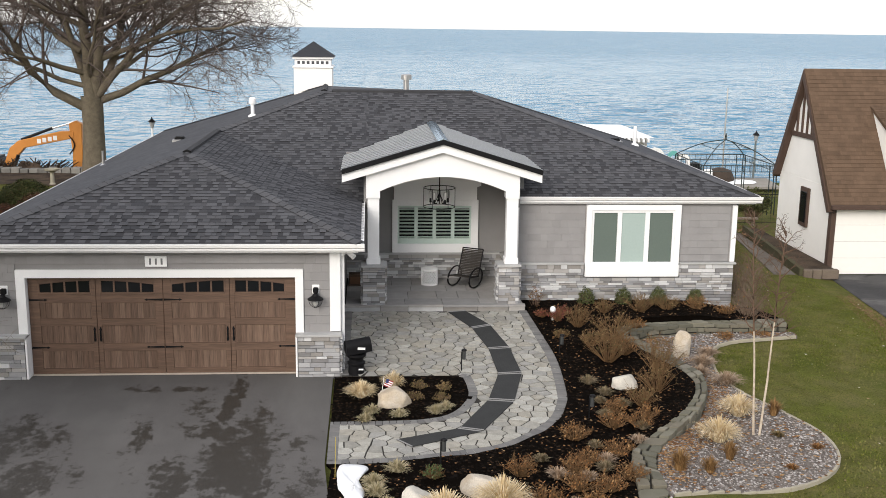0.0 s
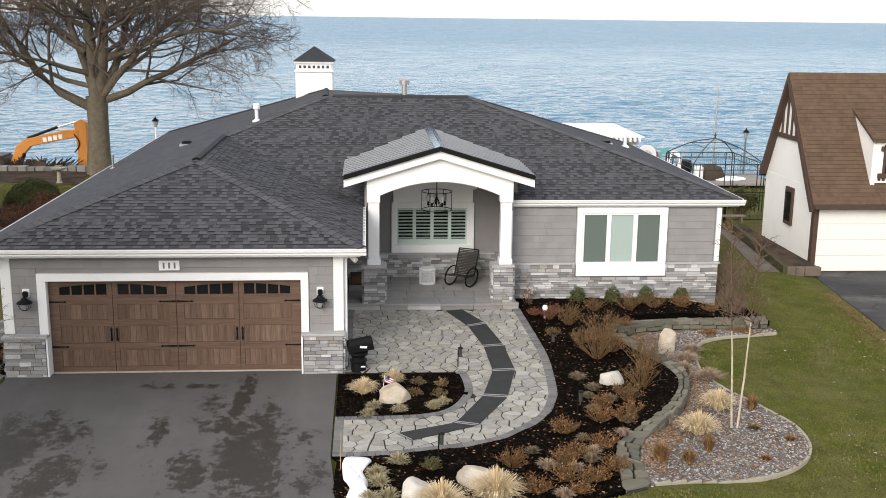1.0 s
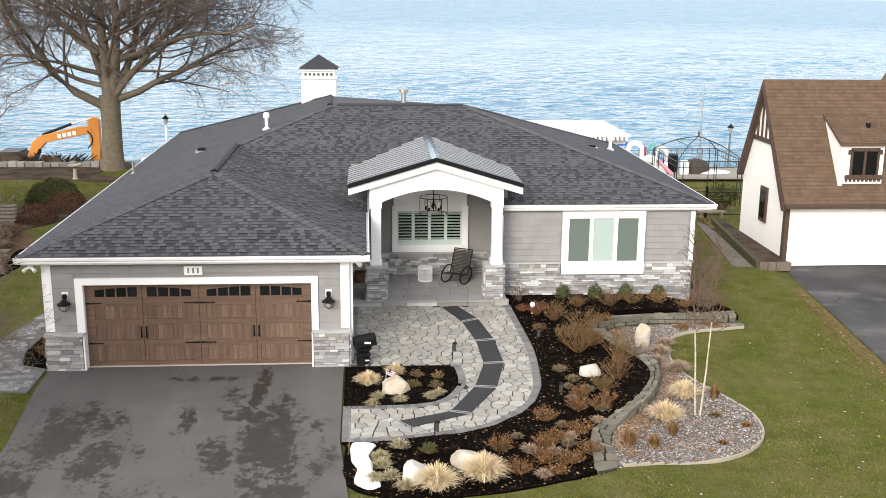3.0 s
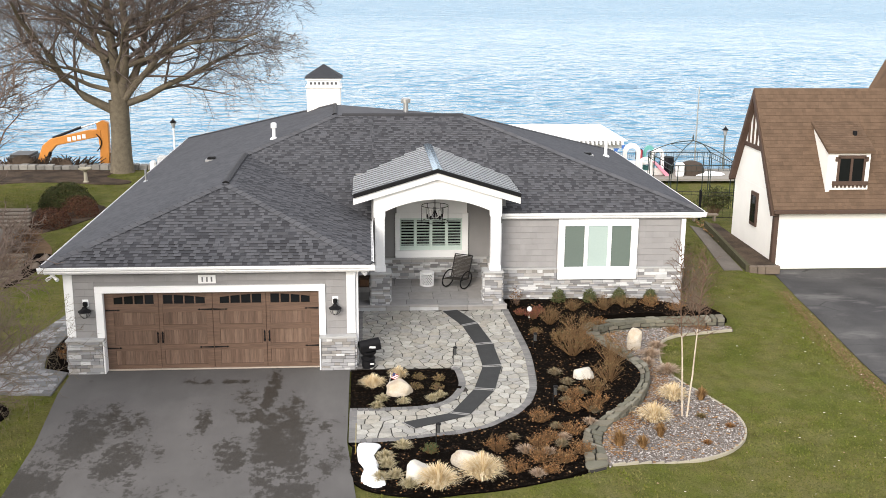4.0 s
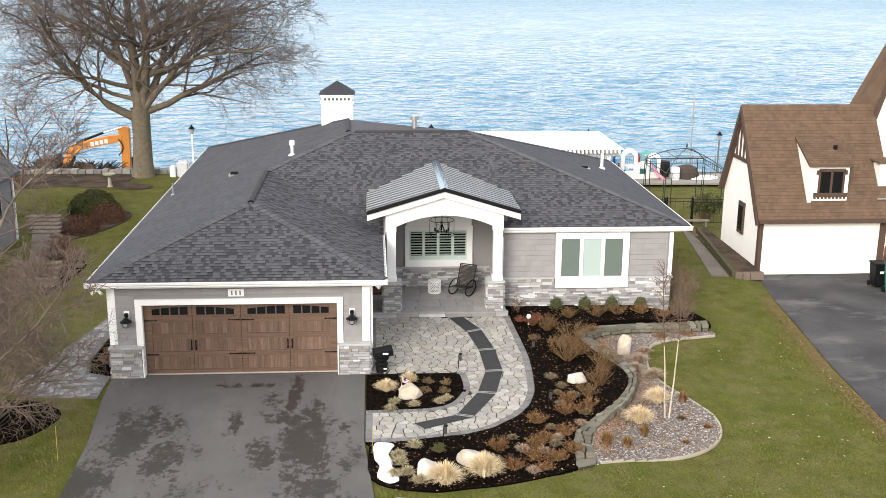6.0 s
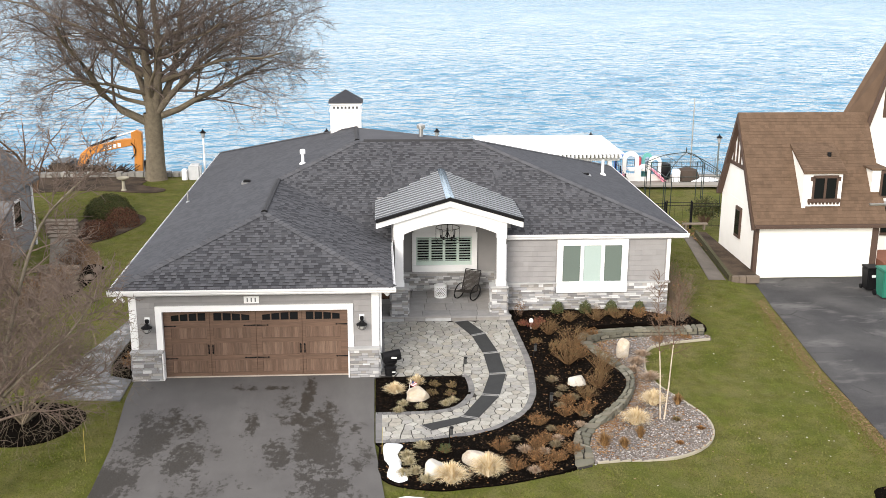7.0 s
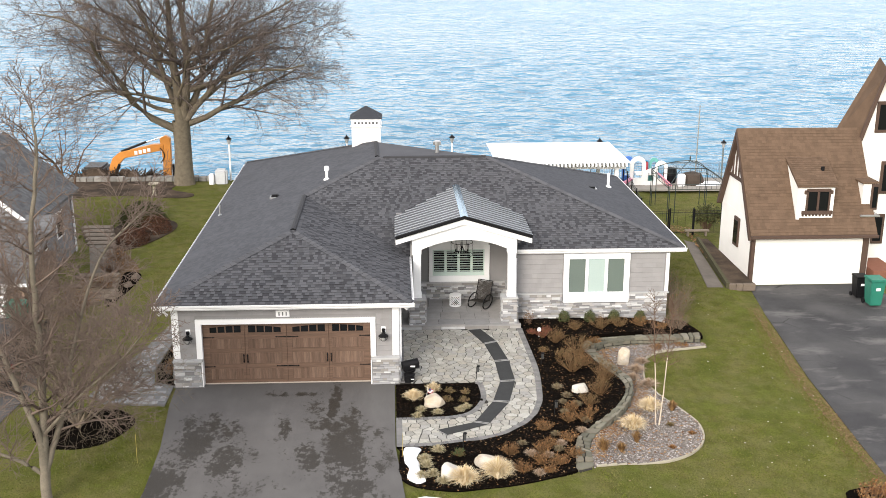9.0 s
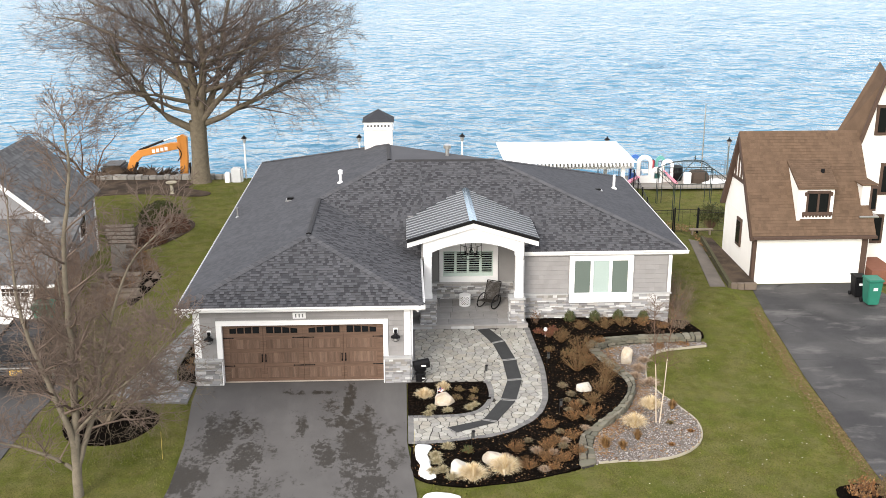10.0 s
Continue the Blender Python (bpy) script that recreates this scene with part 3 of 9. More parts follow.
def shingle_plane(roof, pts, along, material, singles=None, course=COURSE, rnd=None, raised=True):
    """Lays courses of tabs on a roof plane; singles: the mesh set for the courses nearest the eave that stay separate."""
    rnd = rnd or random.Random(4)
    p0 = Vector(pts[0])
    nrm = Vector((0, 0, 0))
    for a, b in zip(pts, pts[1:] + pts[:1]):
        nrm += (Vector(a) - p0).cross(Vector(b) - p0)
    nrm.normalize()
    if nrm.z < 0:
        nrm = -nrm
    u = Vector(along)
    v = nrm.cross(u).normalized()
    if v.z < 0:
        v, u = -v, -u
    if u.cross(v).dot(nrm) < 0:
        u = -u
    flat = [((Vector(p) - p0).dot(u), (Vector(p) - p0).dot(v)) for p in pts]
    u0, u1, v1 = min(p[0] for p in flat), max(p[0] for p in flat), max(p[1] for p in flat)
    base = Matrix((u, v, nrm)).transposed().to_4x4()
    verts, faces, k, vv = [], [], 0, min(p[1] for p in flat) - 0.02
    made, butts, lows = 0, [], []
    while vv < v1:
        uu, low = u0 - rnd.random() * 0.3, False
        while uu < u1:
            wi = rnd.randrange(5)
            w = TAB_W[wi]
            low = material is SHINGLE and rnd.random() < (0.75 if not low else 0.2)
            lift = 0.0 if low or not raised else rnd.choice((0.006, 0.009))
            got = clip(flat, (uu, uu + w - 0.004, vv, vv + course + 0.01))
            if got:
                full = len(got) == 4 and abs(sum((got[i][0] - got[(i + 1) % 4][0]) * (got[i][1] + got[(i + 1) % 4][1]) for i in range(4)) / 2) > 0.98 * (w - 0.004) * (course + 0.01)
                if singles and full and made < 296:
                    ob = new("shingle", singles[low][wi])
                    ob.parent = roof
                    ob.matrix_local = Matrix.Translation(p0 + u * uu + v * vv + nrm * (0.002 + lift)) @ base
                    made += 1
                else:
                    s = len(verts)
                    for a, b in got:
                        verts.append(p0 + u * a + v * b + nrm * (0.004 + (0.004 + lift) * max(0, 1 - (b - vv) / course)))
                    if low:
                        lows.append(len(faces))
                    faces.append(tuple(range(s, s + len(got))))
                    if full and raised:
                        s2 = len(verts)
                        verts += [p0 + u * uu + v * vv, p0 + u * (uu + w - 0.004) + v * vv]
                        lo = sorted(range(4), key=lambda i: got[i][1])[:2]
                        lo.sort(key=lambda i: got[i][0])
                        butts.append(len(faces))
                        faces.append((s2, s2 + 1, s + lo[1], s + lo[0]))
            uu += w
        vv += course
        k += 1
    ob = pydata("shingles", verts, faces, material, roof)
    ob.data.materials.append(BUTT if material is SHINGLE else material)
    ob.data.materials.append(SHINGLE_GAP)
    for f in butts:
        ob.data.polygons[f].material_index = 1
    for f in lows:
        ob.data.polygons[f].material_index = 2
    ob["kind"] = "stuff"
    return nrm


def cap_row(parent, a, b, material, w=0.16, droop=0.05, step=0.2):
    """Bent cap pieces along a hip or ridge."""
    a, b = Vector(a), Vector(b)
    d = (b - a).normalized()
    side = d.cross(Vector((0, 0, 1))).normalized()
    up = side.cross(d).normalized()
    verts, faces, n = [], [], int((b - a).length / step)
    for i in range(n):
        p, q = a + d * i * step, a + d * (i * step + step * 1.1)
        s = len(verts)
        for o, h in ((p, 0.045), (q, 0.03)):
            verts += [o - side * w + up * (h - droop), o + up * h, o + side * w + up * (h - droop)]
        faces += [(s, s + 1, s + 4, s + 3), (s + 1, s + 2, s + 5, s + 4), (s, s + 2, s + 1)]
    pydata("ridge_cap", verts, faces, material, parent)["kind"] = "stuff"


TABS = [[tab_mesh(w, m) for w in TAB_W] for m in (SHINGLE_PIECE, SHINGLE_GAP_PIECE)]
for i, (k, (pts, along)) in enumerate(PLANES.items()):
    bm = bmesh.new()
    bm.faces.new([bm.verts.new(p) for p in pts])
    r = bmesh.ops.extrude_face_region(bm, geom=bm.faces[:])
    for v in r["geom"]:
        if isinstance(v, bmesh.types.BMVert):
            v.co.z -= 0.09
    bmesh.ops.recalc_face_normals(bm, faces=bm.faces[:])
    roof = part("roof", bm, SHINGLE, house, "charcoal asphalt shingle roof slope")
    if along:
        shingle_plane(roof, pts, along, SHINGLE_EVEN if k in ("left", "right") else SHINGLE, TABS if k == "garage_front" else None, rnd=random.Random(20 + i), raised=k not in ("left", "right"))
for a, b in (((XL, YG, EZ), (XRID, YH, ZG)), ((XG, YG, EZ), (XRID, YH, ZG)), ((XRID, YGB, ZG), (XML, YR, ZR)), ((4.75, YR, ZR), (XR, YE, EE)), ((0.0, 15.2, zl(0)), (XL, 21.9, EZ)), ((4.75, YR, ZR), (XR, 17.3, EE))):
    cap_row(house, a, b, SHINGLE)


def ridge_vent(a, b):
    a, b = Vector(a), Vector(b)
    d = (b - a).normalized()
    s = d.cross(Vector((0, 0, 1))).normalized()
    bm = bmesh.new()
    prof = [(-0.085, -0.03), (-0.08, 0.035), (0, 0.07), (0.08, 0.035), (0.085, -0.03)]
    rings = [[bm.verts.new(p + s * x + Vector((0, 0, z))) for x, z in prof] for p in (a, b)]
    for i in range(4):
        bm.faces.new((rings[0][i], rings[0][i + 1], rings[1][i + 1], rings[1][i]))
    bm.faces.new(rings[0][::-1])
    bm.faces.new(rings[1])
    bmesh.ops.recalc_face_normals(bm, faces=bm.faces[:])
    part("ridge_vent", bm, mat("black_ridge_vent", (0.04, 0.04, 0.043), 0.8, 0.2, 5.0, 90.0, 0.3), house)
    bm = bmesh.new()
    prism(bm, [(-0.11, -0.005), (0.11, -0.005), (0.09, 0.03), (0, 0.055), (-0.09, 0.03)], 0, 0.012, "y")
    q = d.to_track_quat("Y", "Z").to_matrix().to_4x4()
    bmesh.ops.transform(bm, matrix=Matrix.Translation(a - d * 0.014) @ q, verts=bm.verts[:])
    part("vent_opening", bm, BLACK, house)


ridge_vent((XRID, YH + 0.05, ZG), (XRID, YGB - 0.1, ZG))
ridge_vent((XML + 0.25, YR, ZR), (4.7, YR, ZR))
ridge_vent((XML - 0.02, YR + 0.25, ZR - 0.01), (0.02, 15.1, zl(0) + 0.005))


def gutter(p, q, out, name="gutter"):
    """A white moulded gutter from p to q along an eave; out: the way it faces."""
    p, q, o = Vector(p), Vector(q), Vector(out)
    bm = bmesh.new()
    prof = [(0.0, -0.17), (0.03, -0.17), (0.05, -0.14), (0.05, -0.11), (0.09, -0.08), (0.10, -0.03), (0.11, -0.03), (0.11, 0.0), (0.095, 0.0), (0.085, -0.05), (0.0, -0.05)]
    rings = [[bm.verts.new(e + o * a + Vector((0, 0, h))) for a, h in prof] for e in (p, q)]
    n = len(prof)
    for i in range(n):
        bm.faces.new((rings[0][i], rings[0][(i + 1) % n], rings[1][(i + 1) % n], rings[1][i]))
    bm.faces.new(rings[0][::-1])
    bm.faces.new(rings[1])
    bmesh.ops.recalc_face_normals(bm, faces=bm.faces[:])
    return part(name, bm, WHITE, house)


GZ = EZ - 0.01
gutter((XL - 0.08, YG + 0.04, GZ), (XG + 0.08, YG + 0.04, GZ), (0, -1, 0))
gutter((XG - 0.04, YG + 0.1, GZ), (XG - 0.04, YM - 0.05, GZ), (1, 0, 0))
gutter((XL + 0.04, YG + 0.1, GZ), (XL + 0.04, 21.8, GZ), (-1, 0, 0))
gutter((5.05, YE + 0.04, EE - 0.01), (XR + 0.08, YE + 0.04, EE - 0.01), (0, -1, 0))
gutter((XG + 0.08, YM + 0.04, GZ), (1.55, YM + 0.04, GZ), (0, -1, 0))
gutter((XR - 0.04, YE + 0.1, EE - 0.01), (XR - 0.04, 17.2, EE - 0.01), (1, 0, 0))
SOF = EZ - 0.19
for a in ((XL + 0.05, XG - 0.05, YG + 0.05, 0.05), (XL + 0.05, -6.3, 0.05, 21.8), (0.87, XG - 0.05, 0.05, YM), ):
    slab_part("soffit", house, a[0], a[1], a[2], a[3], SOF - 0.02, SOF + 0.03, WHITE)
for a in ((5.2, XR - 0.05, YE + 0.05, 5.4), (11.0, XR - 0.05, 5.4, 17.2)):
    slab_part("soffit", house, a[0], a[1], a[2], a[3], EE - 0.21, EE - 0.16, WHITE)
# gutter guard clips along the side gutter
for i in range(13):
    slab_part("gutter_clip", house, XG - 0.06, XG + 0.07, YG + 0.35 + i * 0.37, YG + 0.38 + i * 0.37, GZ, GZ + 0.012, WHITE, r=0.002)


# ---- the house: walls ----
def wall(x0, x1, y0, y1, z0, z1, material=SIDING):
    bm = bmesh.new()
    box(bm, x0, x1, y0, y1, z0, z1)
    return part("wall", bm, material, house)


rs = random.Random(9)


def shakes(parent, x0, x1, y, z0, z1, holes=()):
    """Courses of close-set shakes on a wall that faces the front."""
    z = z0
    while z < z1 - 0.02:
        h = min(0.185, z1 - z)
        x = x0
        while x < x1 - 0.01:
            w = min(rs.uniform(0.15, 0.42), x1 - x)
            if x1 - x - w < 0.08:
                w = x1 - x
            spans = [(x, x + w)]
            for hx0, hx1, hz0, hz1 in holes:
                if z + h > hz0 + 0.01 and z < hz1 - 0.01:
                    nxt = []
                    for a, b in spans:
                        if b <= hx0 or a >= hx1:
                            nxt.append((a, b))
                        else:
                            if a < hx0:
                                nxt.append((a, hx0))
                            if b > hx1:
                                nxt.append((hx1, b))
                    spans = nxt
            for a, b in spans:
                if b - a > 0.03:
                    piece("shake", parent, ((a + b) / 2, y - 0.008 - rs.random() * 0.004, z + h / 2), (b - a - 0.0015, 0.024, h - 0.005), SHAKE)
            x += w
        z += 0.185


def ledge(parent, x0, x1, y, z0, z1, face="front", holes=()):
    """Rows of split-face stones on a wall face; y is the face's place on its own axis."""
    z = z0
    while z < z1 - 0.015:
        h = rs.choice((0.055, 0.07, 0.085, 0.105))
        if z + h > z1 - 0.05:
            h = z1 - z
        x = x0 - rs.random() * 0.05
        while x < x1 - 0.01:
            w = rs.uniform(0.12, 0.42)
            a, b = max(x, x0), min(x + w, x1)
            if x1 - b < 0.07:
                b = x1
            cuts = [(a, b)]
            for h0, h1, hz0, hz1 in holes:
                if z + h > hz0 + 0.02 and z < hz1 - 0.02:
                    cuts = [c for s in cuts for c in (((s[0], min(s[1], h0)), (max(s[0], h1), s[1])))if c[1] - c[0] > 0.02]
            for c0, c1 in cuts:
                d = 0.03 + rs.random() * 0.035
                if face == "front":
                    piece("stone", parent, ((c0 + c1) / 2, y - d / 2, z + h / 2), (c1 - c0 - 0.008, d, h - 0.008), LEDGE)
                else:
                    s = 1 if face == "right" else -1
                    piece("stone", parent, (y + s * d / 2, (c0 + c1) / 2, z + h / 2), (d, c1 - c0 - 0.008, h - 0.008), LEDGE)
            x = b if b == x1 else x + w
        z += h


wf = wall(-6.35, -5.49, -0.06, 0.12, -0.1, 2.72)
wall(0.0, 0.87, -0.06, 0.12, -0.1, 2.72)
wall(-5.49, 0.0, -0.06, 0.12, 2.08, 2.72)
wall(0.69, 0.87, 0.12, 7.3, -0.1, 2.75)
wall(-6.35, -6.15, 0.12, 21.4, -0.2, 2.75)
wr = wall(5.3, 11.1, 5.25, 5.45, -0.2, 2.80)
wall(10.9, 11.1, 5.45, 16.9, -0.5, 2.80)
wb = wall(0.87, 5.3, 7.3, 7.5, 0, 3.8)
wall(5.3, 5.5, 5.45, 7.5, 0, 3.65)
wall(0.87, 1.42, 7.26, 7.3, 2.7, 3.7)
# bands of shakes
shakes(wf, -6.2, 0.72, -0.065, 0.9, 2.68, holes=((-5.65, 0.15, -1, 2.26),))
shakes(wr, 5.3, 10.95, 5.245, 1.2, 2.69, holes=((7.1, 9.64, 0, 2.74),))
# corner boards and trim of the garage
for x0, x1 in ((-6.39, -6.17), (0.68, 0.90)):
    slab_part("corner_board", house, x0, x1, -0.105, -0.055, 0.93, 2.70, WHITE)
slab_part("corner_board", house, 0.875, 0.905, -0.05, 0.10, 0.93, 2.70, WHITE)
for x0, x1, z0, z1 in ((-5.64, -5.45, 0.90, 2.09), (-0.03, 0.14, 0.90, 2.09), (-5.64, 0.14, 2.09, 2.26)):
    slab_part("door_trim", house, x0, x1, -0.125, -0.055, z0, z1, WHITE)
for x0, x1 in ((-5.49, -5.45), (-0.03, 0.01)):
    slab_part("door_jamb", house, x0, x1, -0.27, 0.06, -0.02, 0.90, WHITE)
    slab_part("door_jamb", house, x0, x1, -0.055, 0.06, 0.90, 2.09, WHITE)
slab_part("corner_board", house, 11.0, 11.13, 5.19, 5.25, 1.2, 2.70, WHITE)
slab_part("corner_board", house, 11.10, 11.13, 5.25, 5.40, 1.2, 2.70, WHITE)
slab_part("corner_board", house, 5.24, 5.36, 5.18, 5.25, 1.2, 2.70, WHITE)


def veneer(x0, x1, y0, y1, z0, z1, sides=("front",), cap=True):
    bm = bmesh.new()
    box(bm, x0, x1, y0, y1, z0, z1)
    v = part("stone_veneer", bm, mat("veneer_mortar", (0.2, 0.2, 0.2), 0.95), house, "split-face grey ledgestone veneer")
    for s in sides:
        if s == "front":
            ledge(v, x0, x1, y0, z0, z1)
        elif s == "right":
            ledge(v, y0, y1, x1, z0, z1, "right")
        else:
            ledge(v, y0, y1, x0, z0, z1, "left")
    if cap:
        part("stone_cap", soft_box(x0 - 0.05, x1 + 0.05, y0 - 0.085, y1 if y1 - y0 > 0.3 else y1 + 0.02, z1, z1 + 0.055, 0.012, 2), mat("veneer_cap", (0.4, 0.4, 0.395), 0.85, 0.12), house)
    return v


veneer(-6.36, -5.50, -0.23, -0.06, -0.12, 0.86, ("front", "left"))
veneer(0.02, 0.88, -0.23, -0.06, -0.12, 0.86, ("front", "right"))
v = veneer(5.35, 11.1, 5.19, 5.25, -0.15, 1.14, (), False)
ledge(v, 5.35, 11.1, 5.19, -0.15, 1.14, holes=((7.1, 9.64, 0.82, 3),))
for a, b in ((5.35, 7.1), (9.64, 11.16)):
    part("stone_cap", soft_box(a, b, 5.10, 5.25, 1.14, 1.19, 0.01, 2), mat("veneer_cap", (0.4, 0.4, 0.395), 0.85, 0.12), house)
v = veneer(0.87, 5.3, 7.22, 7.3, 0.3, 0.98, ("front",), False)
part("stone_cap", soft_box(0.87, 5.3, 7.12, 7.3, 0.98, 1.03, 0.01, 2), mat("veneer_cap", (0.4, 0.4, 0.395), 0.85, 0.12), house)
v = veneer(5.22, 5.3, 5.3, 7.2, 0.3, 0.98, ("left",), False)
part("stone_cap", soft_box(5.12, 5.3, 5.3, 7.2, 0.98, 1.03, 0.01, 2), mat("veneer_cap", (0.4, 0.4, 0.395), 0.85, 0.12), house)
v = veneer(1.33, 1.89, 4.32, 4.86, 0.3, 1.27, ("front", "left", "right"))
v = veneer(4.76, 5.28, 4.36, 4.86, 0.3, 1.27, ("front", "left", "right"))


# ---- garage door ----
gd = part("garage_door", soft_box(-5.45, -0.03, 0.04, 0.09, 0.0, 2.08, 0.004, 1), WOODRAIL, house, "stained wooden carriage garage door with four leaves")
DW = 5.42 / 4
for i in range(4):
    x0 = -5.45 + i * DW
    a, b = x0 + 0.17, x0 + DW - 0.10
    if i % 2:
        a, b = x0 + 0.10, x0 + DW - 0.17
    if i == 0:
        a += 0.05
    if i == 3:
        b -= 0.05
    for z0, z1 in ((0.13, 0.50), (0.67, 1.045), (1.20, 1.53)):
        n = 9
        for j in range(n):
            w = (b - a) / n
            piece("plank", gd, (a + (j + 0.5) * w, 0.038, (z0 + z1) / 2), (w - 0.006, 0.012, z1 - z0), WOOD)
    for z0, z1 in ((0.0, 0.13), (0.50, 0.67), (1.045, 1.20), (1.53, 1.72), (2.02, 2.08)):
        slab_part("rail", gd, x0 + 0.004, x0 + DW - 0.004, 0.018, 0.042, z0 + 0.003, z1 - 0.003, WOODRAIL)
    for s0, s1 in ((x0 + 0.004, a), (b, x0 + DW - 0.004)):
        slab_part("stile", gd, s0, s1, 0.016, 0.042, 0.0, 2.08, WOODRAIL)
    # arched window of four lights
    cx, hw = (a + b) / 2, (b - a) / 2

    def arch(x, c=(-5.45 + (1 if i < 2 else 3) * DW)):
        return 1.995 - 0.11 * ((x - c) / DW) ** 2
    for j in range(4):
        l, r = a + (b - a) * j / 4 + 0.018, a + (b - a) * (j + 1) / 4 - 0.018
        bm = bmesh.new()
        prism(bm, [(l, 1.755), (r, 1.755), (r, arch(r)), (l, arch(l))], 0.030, 0.036, "y")
        part("pane", bm, DARKGLASS, gd)
    bm = bmesh.new()
    top = [(a + (b - a) * j / 8, arch(a + (b - a) * j / 8) + 0.015) for j in range(9)]
    prism(bm, [(a, 2.03), (a, top[0][1])] + top[1:-1] + [(b, top[-1][1]), (b, 2.03)], 0.012, 0.034, "y")
    part("arched_rail", bm, WOODRAIL, gd)
    for j in range(5):
        x = a + (b - a) * j / 4
        slab_part("muntin", gd, x - 0.018, x + 0.018, 0.012, 0.036, 1.75, arch(x) + 0.02, WOODRAIL, r=0.003)
    slab_part("window_sill", gd, a, b, 0.010, 0.036, 1.715, 1.757, WOODRAIL, r=0.003)
    # strap hinges and pulls
    for z in (1.60, 0.585):
        o = x0 + 0.012 if i in (0, 2) else x0 + DW - 0.012
        s = 1 if i in (0, 2) else -1
        bm = bmesh.new()
        prism(bm, [(o, z - 0.022), (o + s * 0.30, z - 0.010), (o + s * 0.32, z - 0.024), (o + s * 0.37, z), (o + s * 0.32, z + 0.024), (o + s * 0.30, z + 0.010), (o, z + 0.022)], 0.004, 0.014, "y")
        part("strap_hinge", bm, BLACK, gd, "black iron strap hinge")
    hx = x0 + DW - 0.06 if i in (0, 2) else x0 + 0.06
    bm = bmesh.new()
    prism(bm, [(hx - 0.02, 0.71), (hx + 0.02, 0.71), (hx + 0.026, 0.76), (hx + 0.014, 0.8), (hx + 0.014, 0.93), (hx + 0.026, 0.97), (hx, 1.03), (hx - 0.026, 0.97), (hx - 0.014, 0.93), (hx - 0.014, 0.8), (hx - 0.026, 0.76)], 0.006, 0.014, "y")
    tube(bm, (hx, -0.03, 0.79), (hx, -0.03, 0.95), 0.011)
    tube(bm, (hx, 0.01, 0.79), (hx, -0.03, 0.79), 0.011)
    tube(bm, (hx, 0.01, 0.95), (hx, -0.03, 0.95), 0.011)
    part("pull_handle", bm, BLACK, gd, "black iron pull handle")
slab_part("threshold", house, -5.45, -0.03, -0.02, 0.05, -0.03, 0.012, mat("pale_door_seal", (0.42, 0.36, 0.3), 0.7))


# ---- windows ----
def main_window():
    w = thing("window_1", "wide white-framed window of three tall panes", "")
    w.parent = house
    x0, x1, z0, z1, y = 7.12, 9.62, 0.84, 2.72, 5.17
    t = 0.15
    for n, a in (("window_frame", (x0, x0 + t, z0, z1)), ("window_frame", (x1 - t, x1, z0, z1)), ("window_frame", (x0 + t, x1 - t, z1 - t, z1))):
        part(n, soft_box(a[0], a[1], y - 0.03, y + 0.09, a[2], a[3], 0.008, 1), WHITE, w)
    part("window_sill", soft_box(x0 - 0.0, x1 + 0.0, y - 0.08, y + 0.09, z0 - 0.02, z0 + 0.30, 0.012, 2), WHITE, w)
    a, b = x0 + t, x1 - t
    third = (b - a) / 3
    for i in range(3):
        l, r = a + i * third, a + (i + 1) * third
        for s in ((l, l + 0.06, z0 + 0.3, z1 - t), (r - 0.06, r, z0 + 0.3, z1 - t), (l + 0.06, r - 0.06, z0 + 0.3, z0 + 0.36), (l + 0.06, r - 0.06, z1 - t - 0.06, z1 - t)):
            part("sash", soft_box(s[0], s[1], y + 0.0, y + 0.06, s[2], s[3], 0.004, 1), WHITE, w)
        bm = bmesh.new()
        box(bm, l + 0.06, r - 0.06, y + 0.035, y + 0.045, z0 + 0.36, z1 - t - 0.06)
        part("pane", bm, PANE_LIGHT if i == 1 else PANE, w, "pane with a pale blind behind it" if i == 1 else "grey-green pane")


